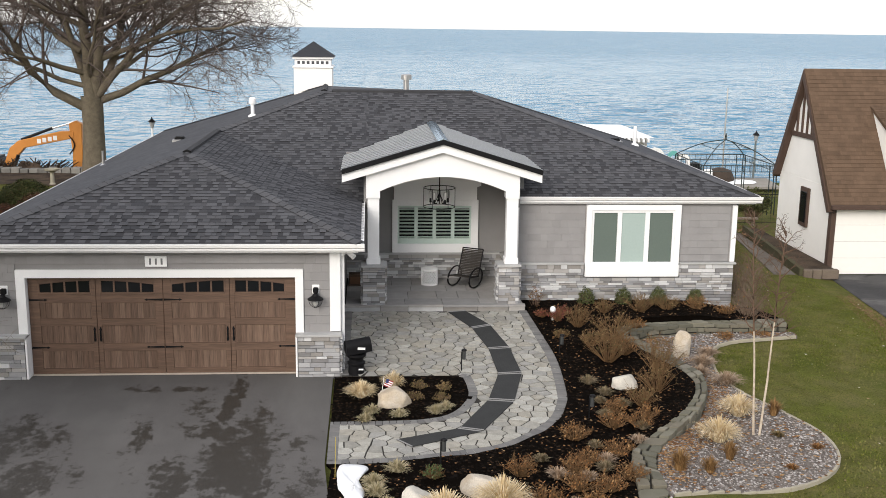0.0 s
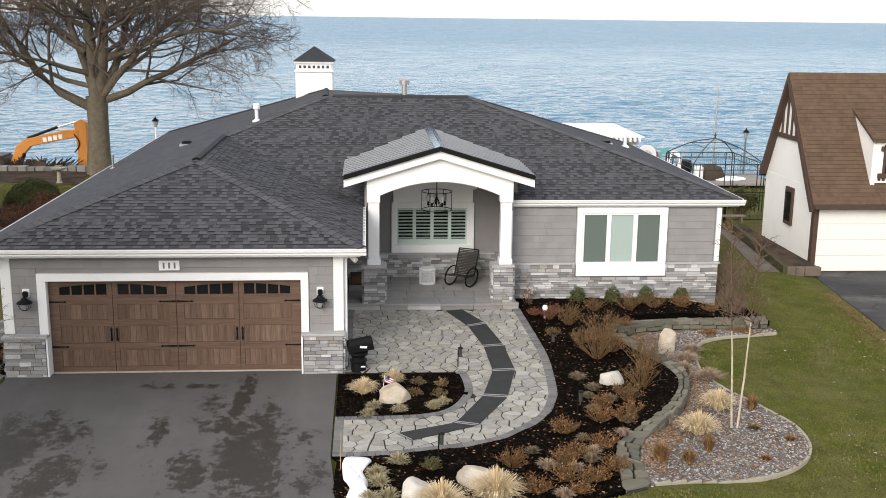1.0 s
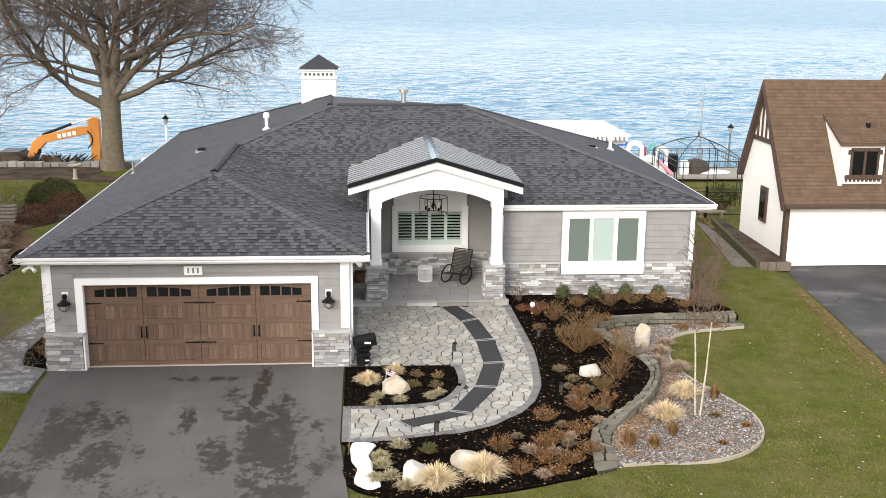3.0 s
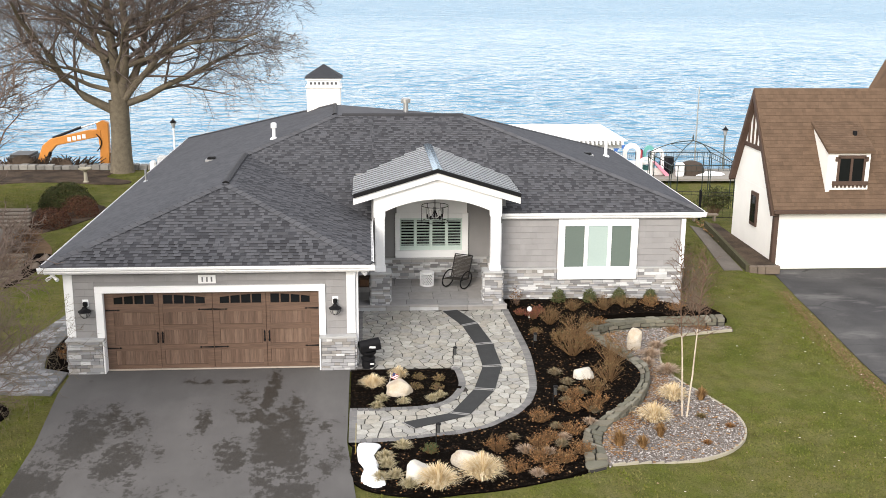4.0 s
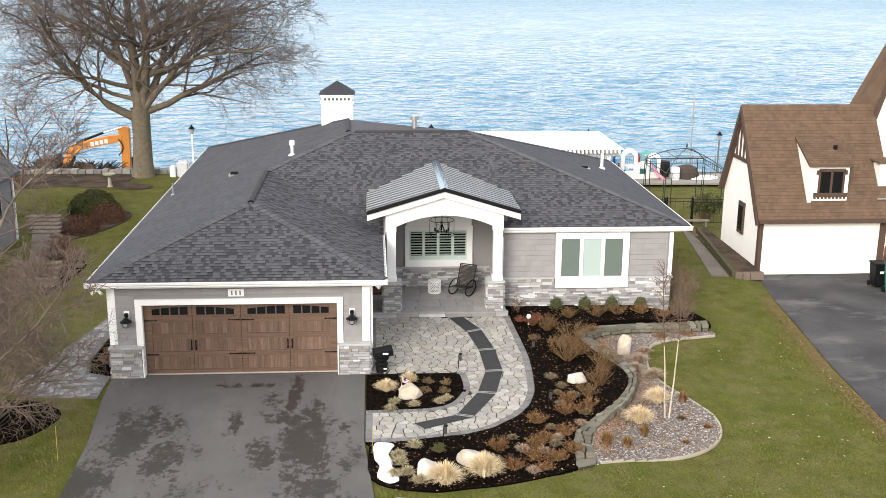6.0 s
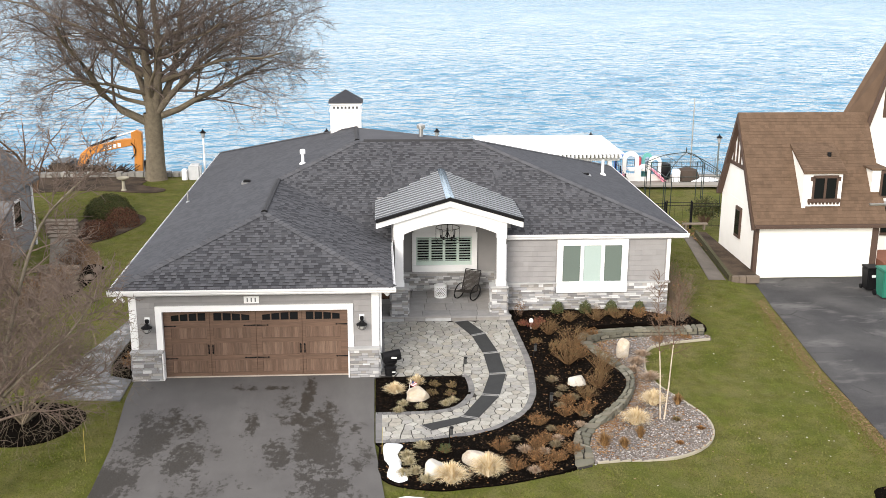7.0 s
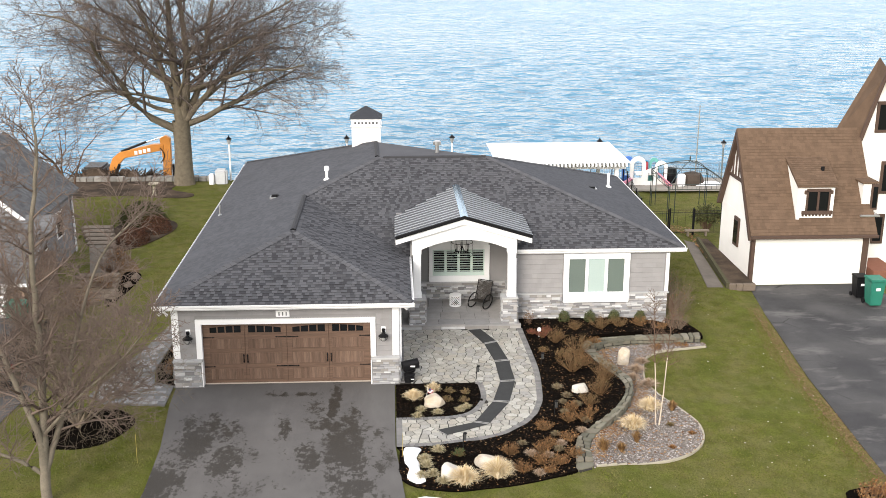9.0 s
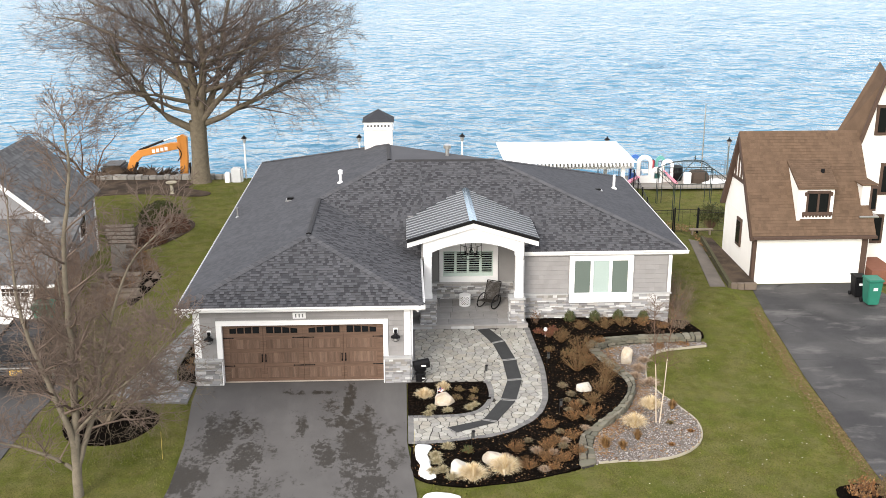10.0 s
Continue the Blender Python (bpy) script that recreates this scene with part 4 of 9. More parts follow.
def porch_window():
    w = thing("window_2", "white-framed porch window with pale green plantation shutters", "")
    w.parent = house
    x0, x1, z0, z1, y = 2.13, 4.52, 1.03, 2.98, 7.24
    bm = bmesh.new()
    prism(bm, [(x0 + 0.05, 2.5), (x1 - 0.05, 2.5), (x1 - 0.05, 2.86), (x1 + 0.06, 2.90), (x1 + 0.06, 3.0)] + [(x1 - (x1 - x0) * k / 10, 3.0 + 0.22 * (1 - ((k - 5) / 5) ** 2)) for k in range(11)] + [(x0 - 0.06, 3.0), (x0 - 0.06, 2.90), (x0 + 0.05, 2.86)], y - 0.02, y + 0.05, "y")
    part("window_head", bm, WHITE, w, "white arched window head")
    for a in ((x0, 2.28, z0, 2.5), (4.32, x1, z0, 2.5), (2.28, 4.32, 2.34, 2.5)):
        part("window_frame", soft_box(a[0], a[1], y - 0.03, y + 0.06, a[2], a[3], 0.008, 1), WHITE, w)
    part("window_sill", soft_box(x0, x1, y - 0.07, y + 0.06, z0, z0 + 0.24, 0.01, 2), WHITE, w)
    bm = bmesh.new()
    box(bm, 2.28, 4.32, y + 0.04, y + 0.05, z0 + 0.24, 2.34)
    part("pane", bm, DARKGLASS, w)
    n, a, b = 4, 2.28, 4.32
    for i in range(n):
        l, r = a + (b - a) * i / n, a + (b - a) * (i + 1) / n
        for s in ((l, l + 0.05, 1.27, 2.34), (r - 0.05, r, 1.27, 2.34), (l + 0.05, r - 0.05, 1.27, 1.42), (l + 0.05, r - 0.05, 2.28, 2.34)):
            part("shutter_frame", soft_box(s[0], s[1], y + 0.0, y + 0.03, s[2], s[3], 0.003, 1), SHUTTER, w)
        for k in range(9):
            z = 1.455 + k * 0.097
            bm = bmesh.new()
            box(bm, l + 0.05, r - 0.05, -0.045, 0.045, -0.006, 0.006)
            bmesh.ops.transform(bm, matrix=pose(0, y + 0.015, z, -38, 0, 0), verts=bm.verts[:])
            part("louver", bm, SHUTTER, w)


main_window()
porch_window()

# ---- porch ----
GX, GZP, GY, GSL = 3.30, 4.44, 4.22, 0.30


def gz(x):
    return GZP - GSL * abs(x - GX)


porch = house
# beam with an arched underside
bm = bmesh.new()
arc = [(1.76 + (4.90 - 1.76) * k / 20, 3.18 + 0.36 * (1 - ((k - 10) / 10) ** 2)) for k in range(21)]
prism(bm, [(1.42, 3.0), (1.76, 3.0)] + arc + [(4.90, 3.0), (5.24, 3.0), (5.24, gz(5.24) - 0.10), (GX, GZP - 0.10), (1.42, gz(1.42) - 0.10)], 4.40, 4.72, "y")
part("arched_beam", bm, WHITE, house, "white arched porch gable")
for s in (-1, 1):
    for t0, t1, y0, y1 in ((-0.28, -0.07, GY + 0.02, GY + 0.07), (-0.075, 0.045, GY - 0.05, GY + 0.06)):
        bm = bmesh.new()
        e = GX + s * 2.47
        prism(bm, [(GX, GZP + t0), (e, gz(e) + t0), (e, gz(e) + t1), (GX, GZP + t1)], y0, y1, "y")
        part("rake_board" if t0 < -0.1 else "drip_edge", bm, WHITE if t0 < -0.1 else BLACK, house)
    # standing-seam roof slope, cut by the main roof
    e = GX + s * 2.5
    yb0, yb1 = YM + (GZP - EZ) / SM, YM + (gz(e) - EZ) / SM
    bm = bmesh.new()
    top = [bm.verts.new(p) for p in ((GX, GY + 0.06, GZP + 0.02), (e, GY + 0.06, gz(e) + 0.02), (e, yb1, gz(e) + 0.02), (GX, yb0, GZP + 0.02))]
    bm.faces.new(top)
    r = bmesh.ops.extrude_face_region(bm, geom=bm.faces[:])
    for q in r["geom"]:
        if isinstance(q, bmesh.types.BMVert):
            q.co.z -= 0.05
    bmesh.ops.recalc_face_normals(bm, faces=bm.faces[:])
    mr = part("metal_roof", bm, SEAM, house, "dark standing-seam metal porch roof")
    for k in range(15):
        y = GY + 0.12 + k * 0.35
        # seams run up the slope
        xe = e
        ze = gz(e)
        frac = 0.0
        if y > yb1:
            frac = min(1, (y - yb1) / (yb0 - yb1))
        if frac >= 0.98:
            continue
        xs_ = e + (GX - e) * frac
        bm = bmesh.new()
        a, b = Vector((xs_, y, gz(xs_) + 0.02)), Vector((GX, y, GZP + 0.02))
        for h0, h1, w in ((0, 0.026, 0.011),):
            vs = []
            for pnt in (a, b):
                vs += [bm.verts.new(pnt + Vector((0, -w, h0))), bm.verts.new(pnt + Vector((0, w, h0))), bm.verts.new(pnt + Vector((0, w, h1))), bm.verts.new(pnt + Vector((0, -w, h1)))]
            for f in ((0, 1, 5, 4), (1, 2, 6, 5), (2, 3, 7, 6), (3, 0, 4, 7), (3, 2, 1, 0), (4, 5, 6, 7)):
                bm.faces.new([vs[q] for q in f])
        bmesh.ops.recalc_face_normals(bm, faces=bm.faces[:])
        part("seam", bm, RIB, mr)
bm = bmesh.new()
prism(bm, [(GX - 0.14, GZP + 0.005), (GX, GZP + 0.06), (GX + 0.14, GZP + 0.005), (GX, GZP + 0.04)], GY - 0.04, YM + (GZP - EZ) / SM, "y")
part("ridge_flashing", bm, mat("bright_ridge_metal", (0.35, 0.45, 0.52), 0.2, metal=0.9), house)
# porch ceiling under the gable and side returns
bm = bmesh.new()
prism(bm, [(1.42, gz(1.42) - 0.11), (GX, GZP - 0.11), (5.25, gz(5.25) - 0.11), (5.25, gz(5.25) - 0.14), (GX, GZP - 0.14), (1.42, gz(1.42) - 0.14)], 4.72, 7.3, "y")
# Ceiling colour is assumed: near white, to bounce light into the porch.
part("porch_ceiling", bm, mat("porch_ceiling_bounce_white", (0.81, 0.8, 0.79), 0.6), house)
for x0, x1 in ((1.36, 1.44), (5.22, 5.30)):
    slab_part("porch_cheek", house, x0, x1, 4.72, 7.3, 2.72, 3.76, SIDING)
for cx in (1.60, 5.08):
    for a in ((0.145, 1.325, 3.2), (0.175, 1.325, 1.48), (0.165, 3.0, 3.12)):
        part("porch_post", soft_box(cx - a[0], cx + a[0], 4.58 - a[0], 4.58 + a[0], a[1], a[2], 0.012, 2), WHITE, house, "square white porch post")
# porch floor and step
bm = bmesh.new()
box(bm, 0.88, 5.42, 4.28, 7.3, -0.1, 0.28)
pf = tagged(part("porch_floor", bm, JOINT), "raised porch floor of large grey slabs", "porch", kind="structure")
y = 4.30
row = 0
while y < 7.2:
    d = (0.62, 0.78, 0.62, 0.9)[row % 4]
    d = min(d, 7.3 - y)
    x = 0.9 - (row % 2) * 0.3
    while x < 5.40:
        w = rs.choice((0.55, 0.75, 0.95))
        a, b = max(x, 0.9), min(x + w, 5.40)
        if b - a > 0.03:
            piece("slab", pf, ((a + b) / 2, y + d / 2, 0.288), (b - a - 0.012, d - 0.012, 0.04), SLATE)
        x += w
    y += d
    row += 1
x = 0.86
while x < 5.42:
    w = min(rs.uniform(0.7, 1.0), 5.44 - x)
    piece("coping", pf, (x + w / 2, 4.27, 0.292), (w - 0.01, 0.16, 0.05), SLATE)
    piece("riser_block", pf, (x + w / 2, 4.29, 0.19), (w - 0.01, 0.10, 0.14), LEDGE)
    x += w

# ---- things on the roof ----
def chimney():
    c = thing("chimney", "white boxed chimney with a dark pyramid cap", "")
    c.parent = house
    x0, x1, y0, y1 = -1.1, 0.22, 15.8, 17.1
    part("chimney_body", soft_box(x0, x1, y0, y1, 3.6, 5.72, 0.01, 1), STUCCO, c)
    part("collar", soft_box(x0 - 0.05, x1 + 0.05, y0 - 0.05, y1 + 0.05, 5.72, 5.78, 0.01, 1), WHITE, c)
    part("vent_band", soft_box(x0 + 0.03, x1 - 0.03, y0 + 0.03, y1 - 0.03, 5.78, 6.02, 0.005, 1), WHITE, c)
    for i in range(7):
        x = x0 + 0.17 + i * (x1 - x0 - 0.34) / 6
        slab_part("vent_opening", c, x - 0.045, x + 0.045, y0 + 0.015, y0 + 0.04, 5.85, 5.95, mat("grey_vent_mesh", (0.07, 0.07, 0.075), 0.8), r=0.004)
    part("top_band", soft_box(x0 - 0.04, x1 + 0.04, y0 - 0.04, y1 + 0.04, 6.02, 6.10, 0.008, 1), WHITE, c)
    bm = bmesh.new()
    cx, cy = (x0 + x1) / 2, (y0 + y1) / 2
    lo = [bm.verts.new(p) for p in ((x0 - 0.09, y0 - 0.09, 6.10), (x1 + 0.09, y0 - 0.09, 6.10), (x1 + 0.09, y1 + 0.09, 6.10), (x0 - 0.09, y1 + 0.09, 6.10))]
    tip = bm.verts.new((cx, cy, 6.62))
    for i in range(4):
        bm.faces.new((lo[i], lo[(i + 1) % 4], tip))
    bm.faces.new(lo[::-1])
    part("cap", bm, mat("dark_slate_cap", (0.035, 0.037, 0.043), 0.85, 0.2, 4.0, 120.0, 0.3), c, "dark pyramid cap")


chimney()


def pipe(x, y, z0, h, r, material, cap=True, label="white plastic vent pipe on the roof"):
    t = thing("vent_pipe", label, "", at=(0, 0, 0))
    t.parent = house
    bm = bmesh.new()
    tube(bm, (x, y, z0 - 0.1), (x, y, z0 + h), r, n=12)
    part("pipe", bm, material, t, smooth=False)
    part("flashing", lathe([(r * 2.6, -0.02), (r * 2.4, 0.02), (r * 1.2, 0.07)], 12, (x, y, z0)), material, t)
    if cap:
        part("cap", lathe([(r * 1.9, h - 0.04), (r * 1.9, h + 0.10), (r * 1.2, h + 0.14)], 12, (x, y, z0)), material, t)


pipe(-1.95, 10.33, zl(-1.95), 0.42, 0.055, WHITE)
pipe(2.68, 12.4, ZR - 0.38, 0.75, 0.09, STEEL, label="galvanised metal flue on the ridge")
pipe(10.38, 13.3, EE + (XR - 10.38) * (ZR - EE) / (XR - 4.75), 0.64, 0.06, WHITE, False)
pipe(-6.4, 10.42, 2.98, 0.45, 0.04, STEEL, False, "slim grey vent pipe near the eave")
for x, y, z in ((-4.1, 10.3, zl(-4.1)), (9.35, 11.8, 3.66)):
    t = thing("roof_vent", "small black box vent on the shingles", "", at=(0, 0, 0))
    t.parent = house
    part("hood", soft_box(x - 0.14, x + 0.14, y - 0.14, y + 0.12, z - 0.05, z + 0.11, 0.03, 2), BLACK, t)
    part("flange", soft_box(x - 0.2, x + 0.2, y - 0.2, y + 0.2, z - 0.05, z + 0.03, 0.005, 1), STEEL, t)


# ---- drives and paving ----
# puddled places on the drive: x, y, half width, half length, wetness
WET = ((-1.15, -1.6, 0.24, 1.6, 1.0), (-0.72, -4.6, 0.75, 2.6, 1.0), (-0.45, -2.7, 0.35, 1.0, 0.8), (-1.5, -3.2, 0.6, 0.6, 0.8), (-1.75, -5.2, 0.7, 1.1, 0.8), (-5.0, -4.0, 0.8, 1.6, 1.0), (-4.2, -3.5, 0.5, 1.0, 0.75), (-4.0, -5.4, 0.9, 1.4, 0.8),
       (-3.0, -0.9, 0.5, 0.35, 0.7), (-2.1, -0.95, 0.6, 0.2, 0.8), (-2.6, -3.3, 0.4, 1.3, 0.6), (-1.65, -1.9, 0.5, 0.6, 0.7), (0.35, -3.7, 0.5, 0.6, 0.6), (0.35, -5.6, 0.5, 1.2, 0.7), (-5.6, -6.6, 0.7, 1.8, 1.0), (-0.4, -8.0, 0.9, 2.4, 0.9), (-3.4, -8.6, 1.2, 2.0, 0.8))


def asphalt_material():
    """Dry grey asphalt with dark wet patches."""
    m = mat("wet_patched_asphalt", (0.102, 0.097, 0.093), 0.82, 0.2, 0.9, 260.0, 0.5, dist=0.004)
    nd, ln = m.node_tree.nodes, m.node_tree.links
    g = nd.new("ShaderNodeNewGeometry")
    wet = None
    for x, y, rx, ry, w in WET:
        v, d, r = nd.new("ShaderNodeVectorMath"), nd.new("ShaderNodeVectorMath"), nd.new("ShaderNodeMapRange")
        v.operation, d.operation = "MULTIPLY_ADD", "LENGTH"
        v.inputs[1].default_value, v.inputs[2].default_value = (1 / rx, 1 / ry, 0), (-x / rx, -y / ry, 0)
        r.inputs["From Min"].default_value, r.inputs["From Max"].default_value = 1.5, 0.35
        r.inputs["To Max"].default_value = w
        ln.new(g.outputs["Position"], v.inputs[0])
        ln.new(v.outputs[0], d.inputs[0])
        ln.new(d.outputs["Value"], r.inputs[0])
        if wet:
            mx = nd.new("ShaderNodeMath")
            mx.operation = "MAXIMUM"
            ln.new(wet, mx.inputs[0])
            ln.new(r.outputs[0], mx.inputs[1])
            wet = mx.outputs[0]
        else:
            wet = r.outputs[0]
    coarse, fine = noise_mask(m, 1.3, 0, 1, 8, 0.74, (1.6, 0.75, 1))[1], noise_mask(m, 5.0, 0, 1, 6, 0.72, (1.1, 0.9, 1))[1]
    total = None
    for socket, k in ((wet, 0.26), (coarse, 0.7), (fine, 0.55)):
        ad = nd.new("ShaderNodeMath")
        ad.operation = "MULTIPLY_ADD"
        ad.inputs[1].default_value, ad.inputs[2].default_value = k, 0.0
        ln.new(socket, ad.inputs[0])
        if total:
            ln.new(total, ad.inputs[2])
        total = ad.outputs[0]
    mr = nd.new("ShaderNodeMapRange")
    mr.inputs["From Min"].default_value, mr.inputs["From Max"].default_value = 0.765, 0.825
    ln.new(total, mr.inputs[0])
    mix_in(m, noise_mask(m, 0.5, 0.5, 0.75, 5, 0.6, (1.6, 0.4, 1))[0], (0.125, 0.119, 0.114))
    mix_in(m, mr.outputs[0], (0.038, 0.034, 0.029), 0.5)
    return m


def worn_drive():
    """Old dark asphalt with paler worn places and cracks."""
    m = mat("worn_cracked_asphalt", (0.046, 0.045, 0.046), 0.85, 0.3, 0.9, 200.0, 0.5, hue=(0.07, 0.068, 0.067))
    nd, ln = m.node_tree.nodes, m.node_tree.links
    mix_in(m, noise_mask(m, 0.75, 0.55, 0.68, 7, 0.66, (0.6, 1.3, 1))[0], (0.125, 0.12, 0.115))
    g, warp, vo, r = nd.new("ShaderNodeNewGeometry"), nd.new("ShaderNodeVectorMath"), nd.new("ShaderNodeTexVoronoi"), nd.new("ShaderNodeMapRange")
    n = nd.new("ShaderNodeTexNoise")
    n.inputs["Scale"].default_value, n.inputs["Detail"].default_value = 1.3, 5
    warp.operation = "ADD"
    ln.new(g.outputs["Position"], warp.inputs[0])
    ln.new(n.outputs["Color"], warp.inputs[1])
    vo.feature = "DISTANCE_TO_EDGE"
    vo.inputs["Scale"].default_value = 0.42
    ln.new(warp.outputs[0], vo.inputs["Vector"])
    r.inputs["From Min"].default_value, r.inputs["From Max"].default_value = 0.008, 0.002
    ln.new(vo.outputs["Distance"], r.inputs[0])
    mu = nd.new("ShaderNodeMath")
    mu.operation = "MULTIPLY"
    ln.new(r.outputs[0], mu.inputs[0])
    ln.new(noise_mask(m, 0.45, 0.54, 0.62, 4)[0], mu.inputs[1])
    mix_in(m, mu.outputs[0], (0.02, 0.019, 0.018))
    return m


DRIVE = asphalt_material()


def lift(h):
    return lambda x, y: ground_z(x, y) + h


tagged(sheet("driveway", [(-6.36, -0.06), (-6.3, -1.6), (-5.98, -4.5), (-5.9, -7.0), (-6.3, -14), (-6.6, -34), (1.6, -34), (1.2, -14), (0.98, -7.6), (0.74, -4.7), (0.74, -0.33), (0.9, -0.3), (0.9, -0.05)], lambda x, y: -0.004, DRIVE, step=2.0), "dark asphalt driveway with wet patches by the garage", "driveway", kind="structure")
tagged(sheet("neighbour_driveway", [(16.2, 10.6), (15.45, 6.3), (14.75, 0.2), (14.5, -3.4), (14.3, -6.4), (14.0, -14), (13.6, -34), (23.5, -34), (22.5, 4), (21.4, 10.6)], lift(0.03), worn_drive(), step=1.5), "dark asphalt driveway of the neighbouring white house", "driveway", kind="structure")
tagged(sheet("neighbour_driveway", [(-13.0, 6.2), (-10.9, 0.1), (-11.2, -2.1), (-11.25, -5.0), (-11.8, -14), (-12, -34), (-20, -34), (-20, 6.2)], lift(0.03), mat("worn_asphalt", (0.06, 0.058, 0.058)), step=1.5), "dark asphalt driveway beside the parked car", "driveway", kind="structure")

OUTER = [(0.77, -4.71)] + spline([(1.88, -4.68), (2.98, -4.42), (3.84, -4.14), (4.47, -3.60), (5.00, -2.93), (5.29, -2.20), (5.45, -1.43), (5.59, 0.49), (5.53, 2.44), (5.46, 4.22)], 6)
INNER = [(0.92, -0.36), (3.40, -0.37)] + spline([(3.53, -0.45), (3.55, -1.53), (3.14, -2.46), (2.53, -2.80), (1.7, -2.87)], 6) + [(0.77, -2.88)]
PAVE = OUTER + [(0.92, 4.22)] + INNER


def paving():
    bed = tagged(sheet("pavement", PAVE, lambda x, y: rise(y) + 0.002, JOINT, step=1.0), "irregular buff and grey flagstone walk with dark joints", "walkway", kind="structure")
    far_v, far_f = [], []
    rnd, rnd2 = random.Random(12), random.Random(13)
    pts = []
    tries = 0
    while len(pts) < 1150 and tries < 60000:
        tries += 1
        p = (rnd.uniform(0.6, 5.8), rnd.uniform(-4.9, 4.4))
        if all((p[0] - q[0]) ** 2 * 0.62 + (p[1] - q[1]) ** 2 > 0.19 ** 2 for q in pts):
            pts.append(p)
    for i, p in enumerate(pts):
        cell = [(p[0] - 1, p[1] - 1), (p[0] + 1, p[1] - 1), (p[0] + 1, p[1] + 1), (p[0] - 1, p[1] + 1)]
        for q in pts:
            d = (q[0] - p[0], q[1] - p[1])
            L = math.hypot(*d)
            if 0 < L < 0.85:
                m = 0.5 - rnd2.uniform(0.009, 0.015) / L
                cell = clip_half(cell, (p[0] + d[0] * m, p[1] + d[1] * m), d)
        # keep only what lies on the walk
        cx, cy = sum(c[0] for c in cell) / len(cell), sum(c[1] for c in cell) / len(cell)
        if not inside((cx, cy), PAVE):
            continue
        cell = [c if inside(c, PAVE) else edge_point((cx, cy), c) for c in cell]
        cell = [c for k, c in enumerate(cell) if math.dist(c, cell[k - 1]) > 0.025]
        if len(cell) < 3:
            continue
        if cy > -2.6:
            k0, far_z = len(far_v), rise(cy) + 0.012 + rnd.random() * 0.005
            far_v += [(c[0], c[1], h) for h in (rise(cy) - 0.03, far_z) for c in cell]
            m = len(cell)
            far_f.append(tuple(k0 + m + j for j in range(m)))
            far_f += [(k0 + j, k0 + (j + 1) % m, k0 + m + (j + 1) % m, k0 + m + j) for j in range(m)]
            continue
        bm = bmesh.new()
        prism(bm, [(c[0] - cx, c[1] - cy) for c in cell], -0.03, 0.012 + rnd.random() * 0.005)
        top = max(bm.faces, key=lambda f: f.calc_center_median().z)
        bmesh.ops.bevel(bm, geom=list(top.edges), offset=0.006, segments=1, affect="EDGES", clamp_overlap=True)
        ob = part("flagstone", bm, FLAG, bed)
        ob.location = (cx, cy, rise(cy))
        ob.rotation_euler = (0.022 + rnd.uniform(-0.006, 0.006), rnd.uniform(-0.006, 0.006), 0)
    pydata("flagstones", far_v, far_f, FLAG_FAR, bed)["kind"] = "stuff"
    return bed


def edge_point(a, b):
    lo, hi = 0.0, 1.0
    for _ in range(12):
        m = (lo + hi) / 2
        if inside((a[0] + (b[0] - a[0]) * m, a[1] + (b[1] - a[1]) * m), PAVE):
            lo = m
        else:
            hi = m
    return (a[0] + (b[0] - a[0]) * lo, a[1] + (b[1] - a[1]) * lo)


PAVING = paving()


def course(line, parent, width, length, off, h=0.022, name="border_paver", material=BORDER, z=rise):
    """Blocks laid end to end along a line in the plan."""
    d = 0.0
    pts = [Vector(p) for p in line]
    seg = 0
    pos = pts[0].copy()
    while seg < len(pts) - 1:
        left = length
        start = pos.copy()
        while left > 0 and seg < len(pts) - 1:
            r = (pts[seg + 1] - pos).length
            if r > left:
                pos = pos + (pts[seg + 1] - pos).normalized() * left
                left = 0
            else:
                left -= r
                pos = pts[seg + 1].copy()
                seg += 1
        v = pos - start
        if v.length < 0.05:
            continue
        n = Vector((-v.y, v.x)).normalized()
        c = (start + pos) / 2 + n * off
        piece(name, parent, (c.x, c.y, (z(c.y) if z is rise else z(c.x, c.y)) - 0.02), (v.length - 0.008, width, 0.04 + 2 * h), material, math.atan2(v.y, v.x))


course(OUTER, PAVING, 0.21, 0.13, 0.09)
course(INNER[1:], PAVING, 0.18, 0.13, 0.0)
course([(0.98, -0.30), (0.98, 4.2)], PAVING, 0.18, 0.22, 0.0)
course([(0.86, -4.6), (0.86, -2.9)], PAVING, 0.18, 0.22, 0.0)

# walk by the garage's far side
LW = [(-6.45, -1.62), (-8.4, -1.25), (-9.05, -0.6), (-8.75, 1.0), (-8.2, 3.2), (-7.7, 5.8), (-7.5, 8.5), (-6.9, 8.5), (-6.95, 5.8), (-7.25, 3.7), (-7.35, 1.2), (-7.15, 0.25), (-6.45, -0.12)]
lw = tagged(sheet("side_walk", LW, lift(0.04), mat("grey_walk_bed", (0.15, 0.15, 0.15), 0.95, 0.4, 5.0, 60.0, 0.4), step=0.8), "mottled grey paver walk beside the garage", "walkway", kind="structure")
rnd = random.Random(5)
y = -1.7
while y < 8.4:
    x = -9.2
    while x < -6.3:
        w = rnd.choice((0.2, 0.3, 0.4))
        if inside((x + w / 2, y + 0.1), LW) and inside((x + 0.03, y + 0.1), LW) and inside((x + w - 0.03, y + 0.1), LW):
            piece("paver", lw, (x + w / 2, y + 0.1, ground_z(x, y) + 0.03), (w - 0.012, 0.188, 0.04), WALKSTONE)
        x += w
    y += 0.2

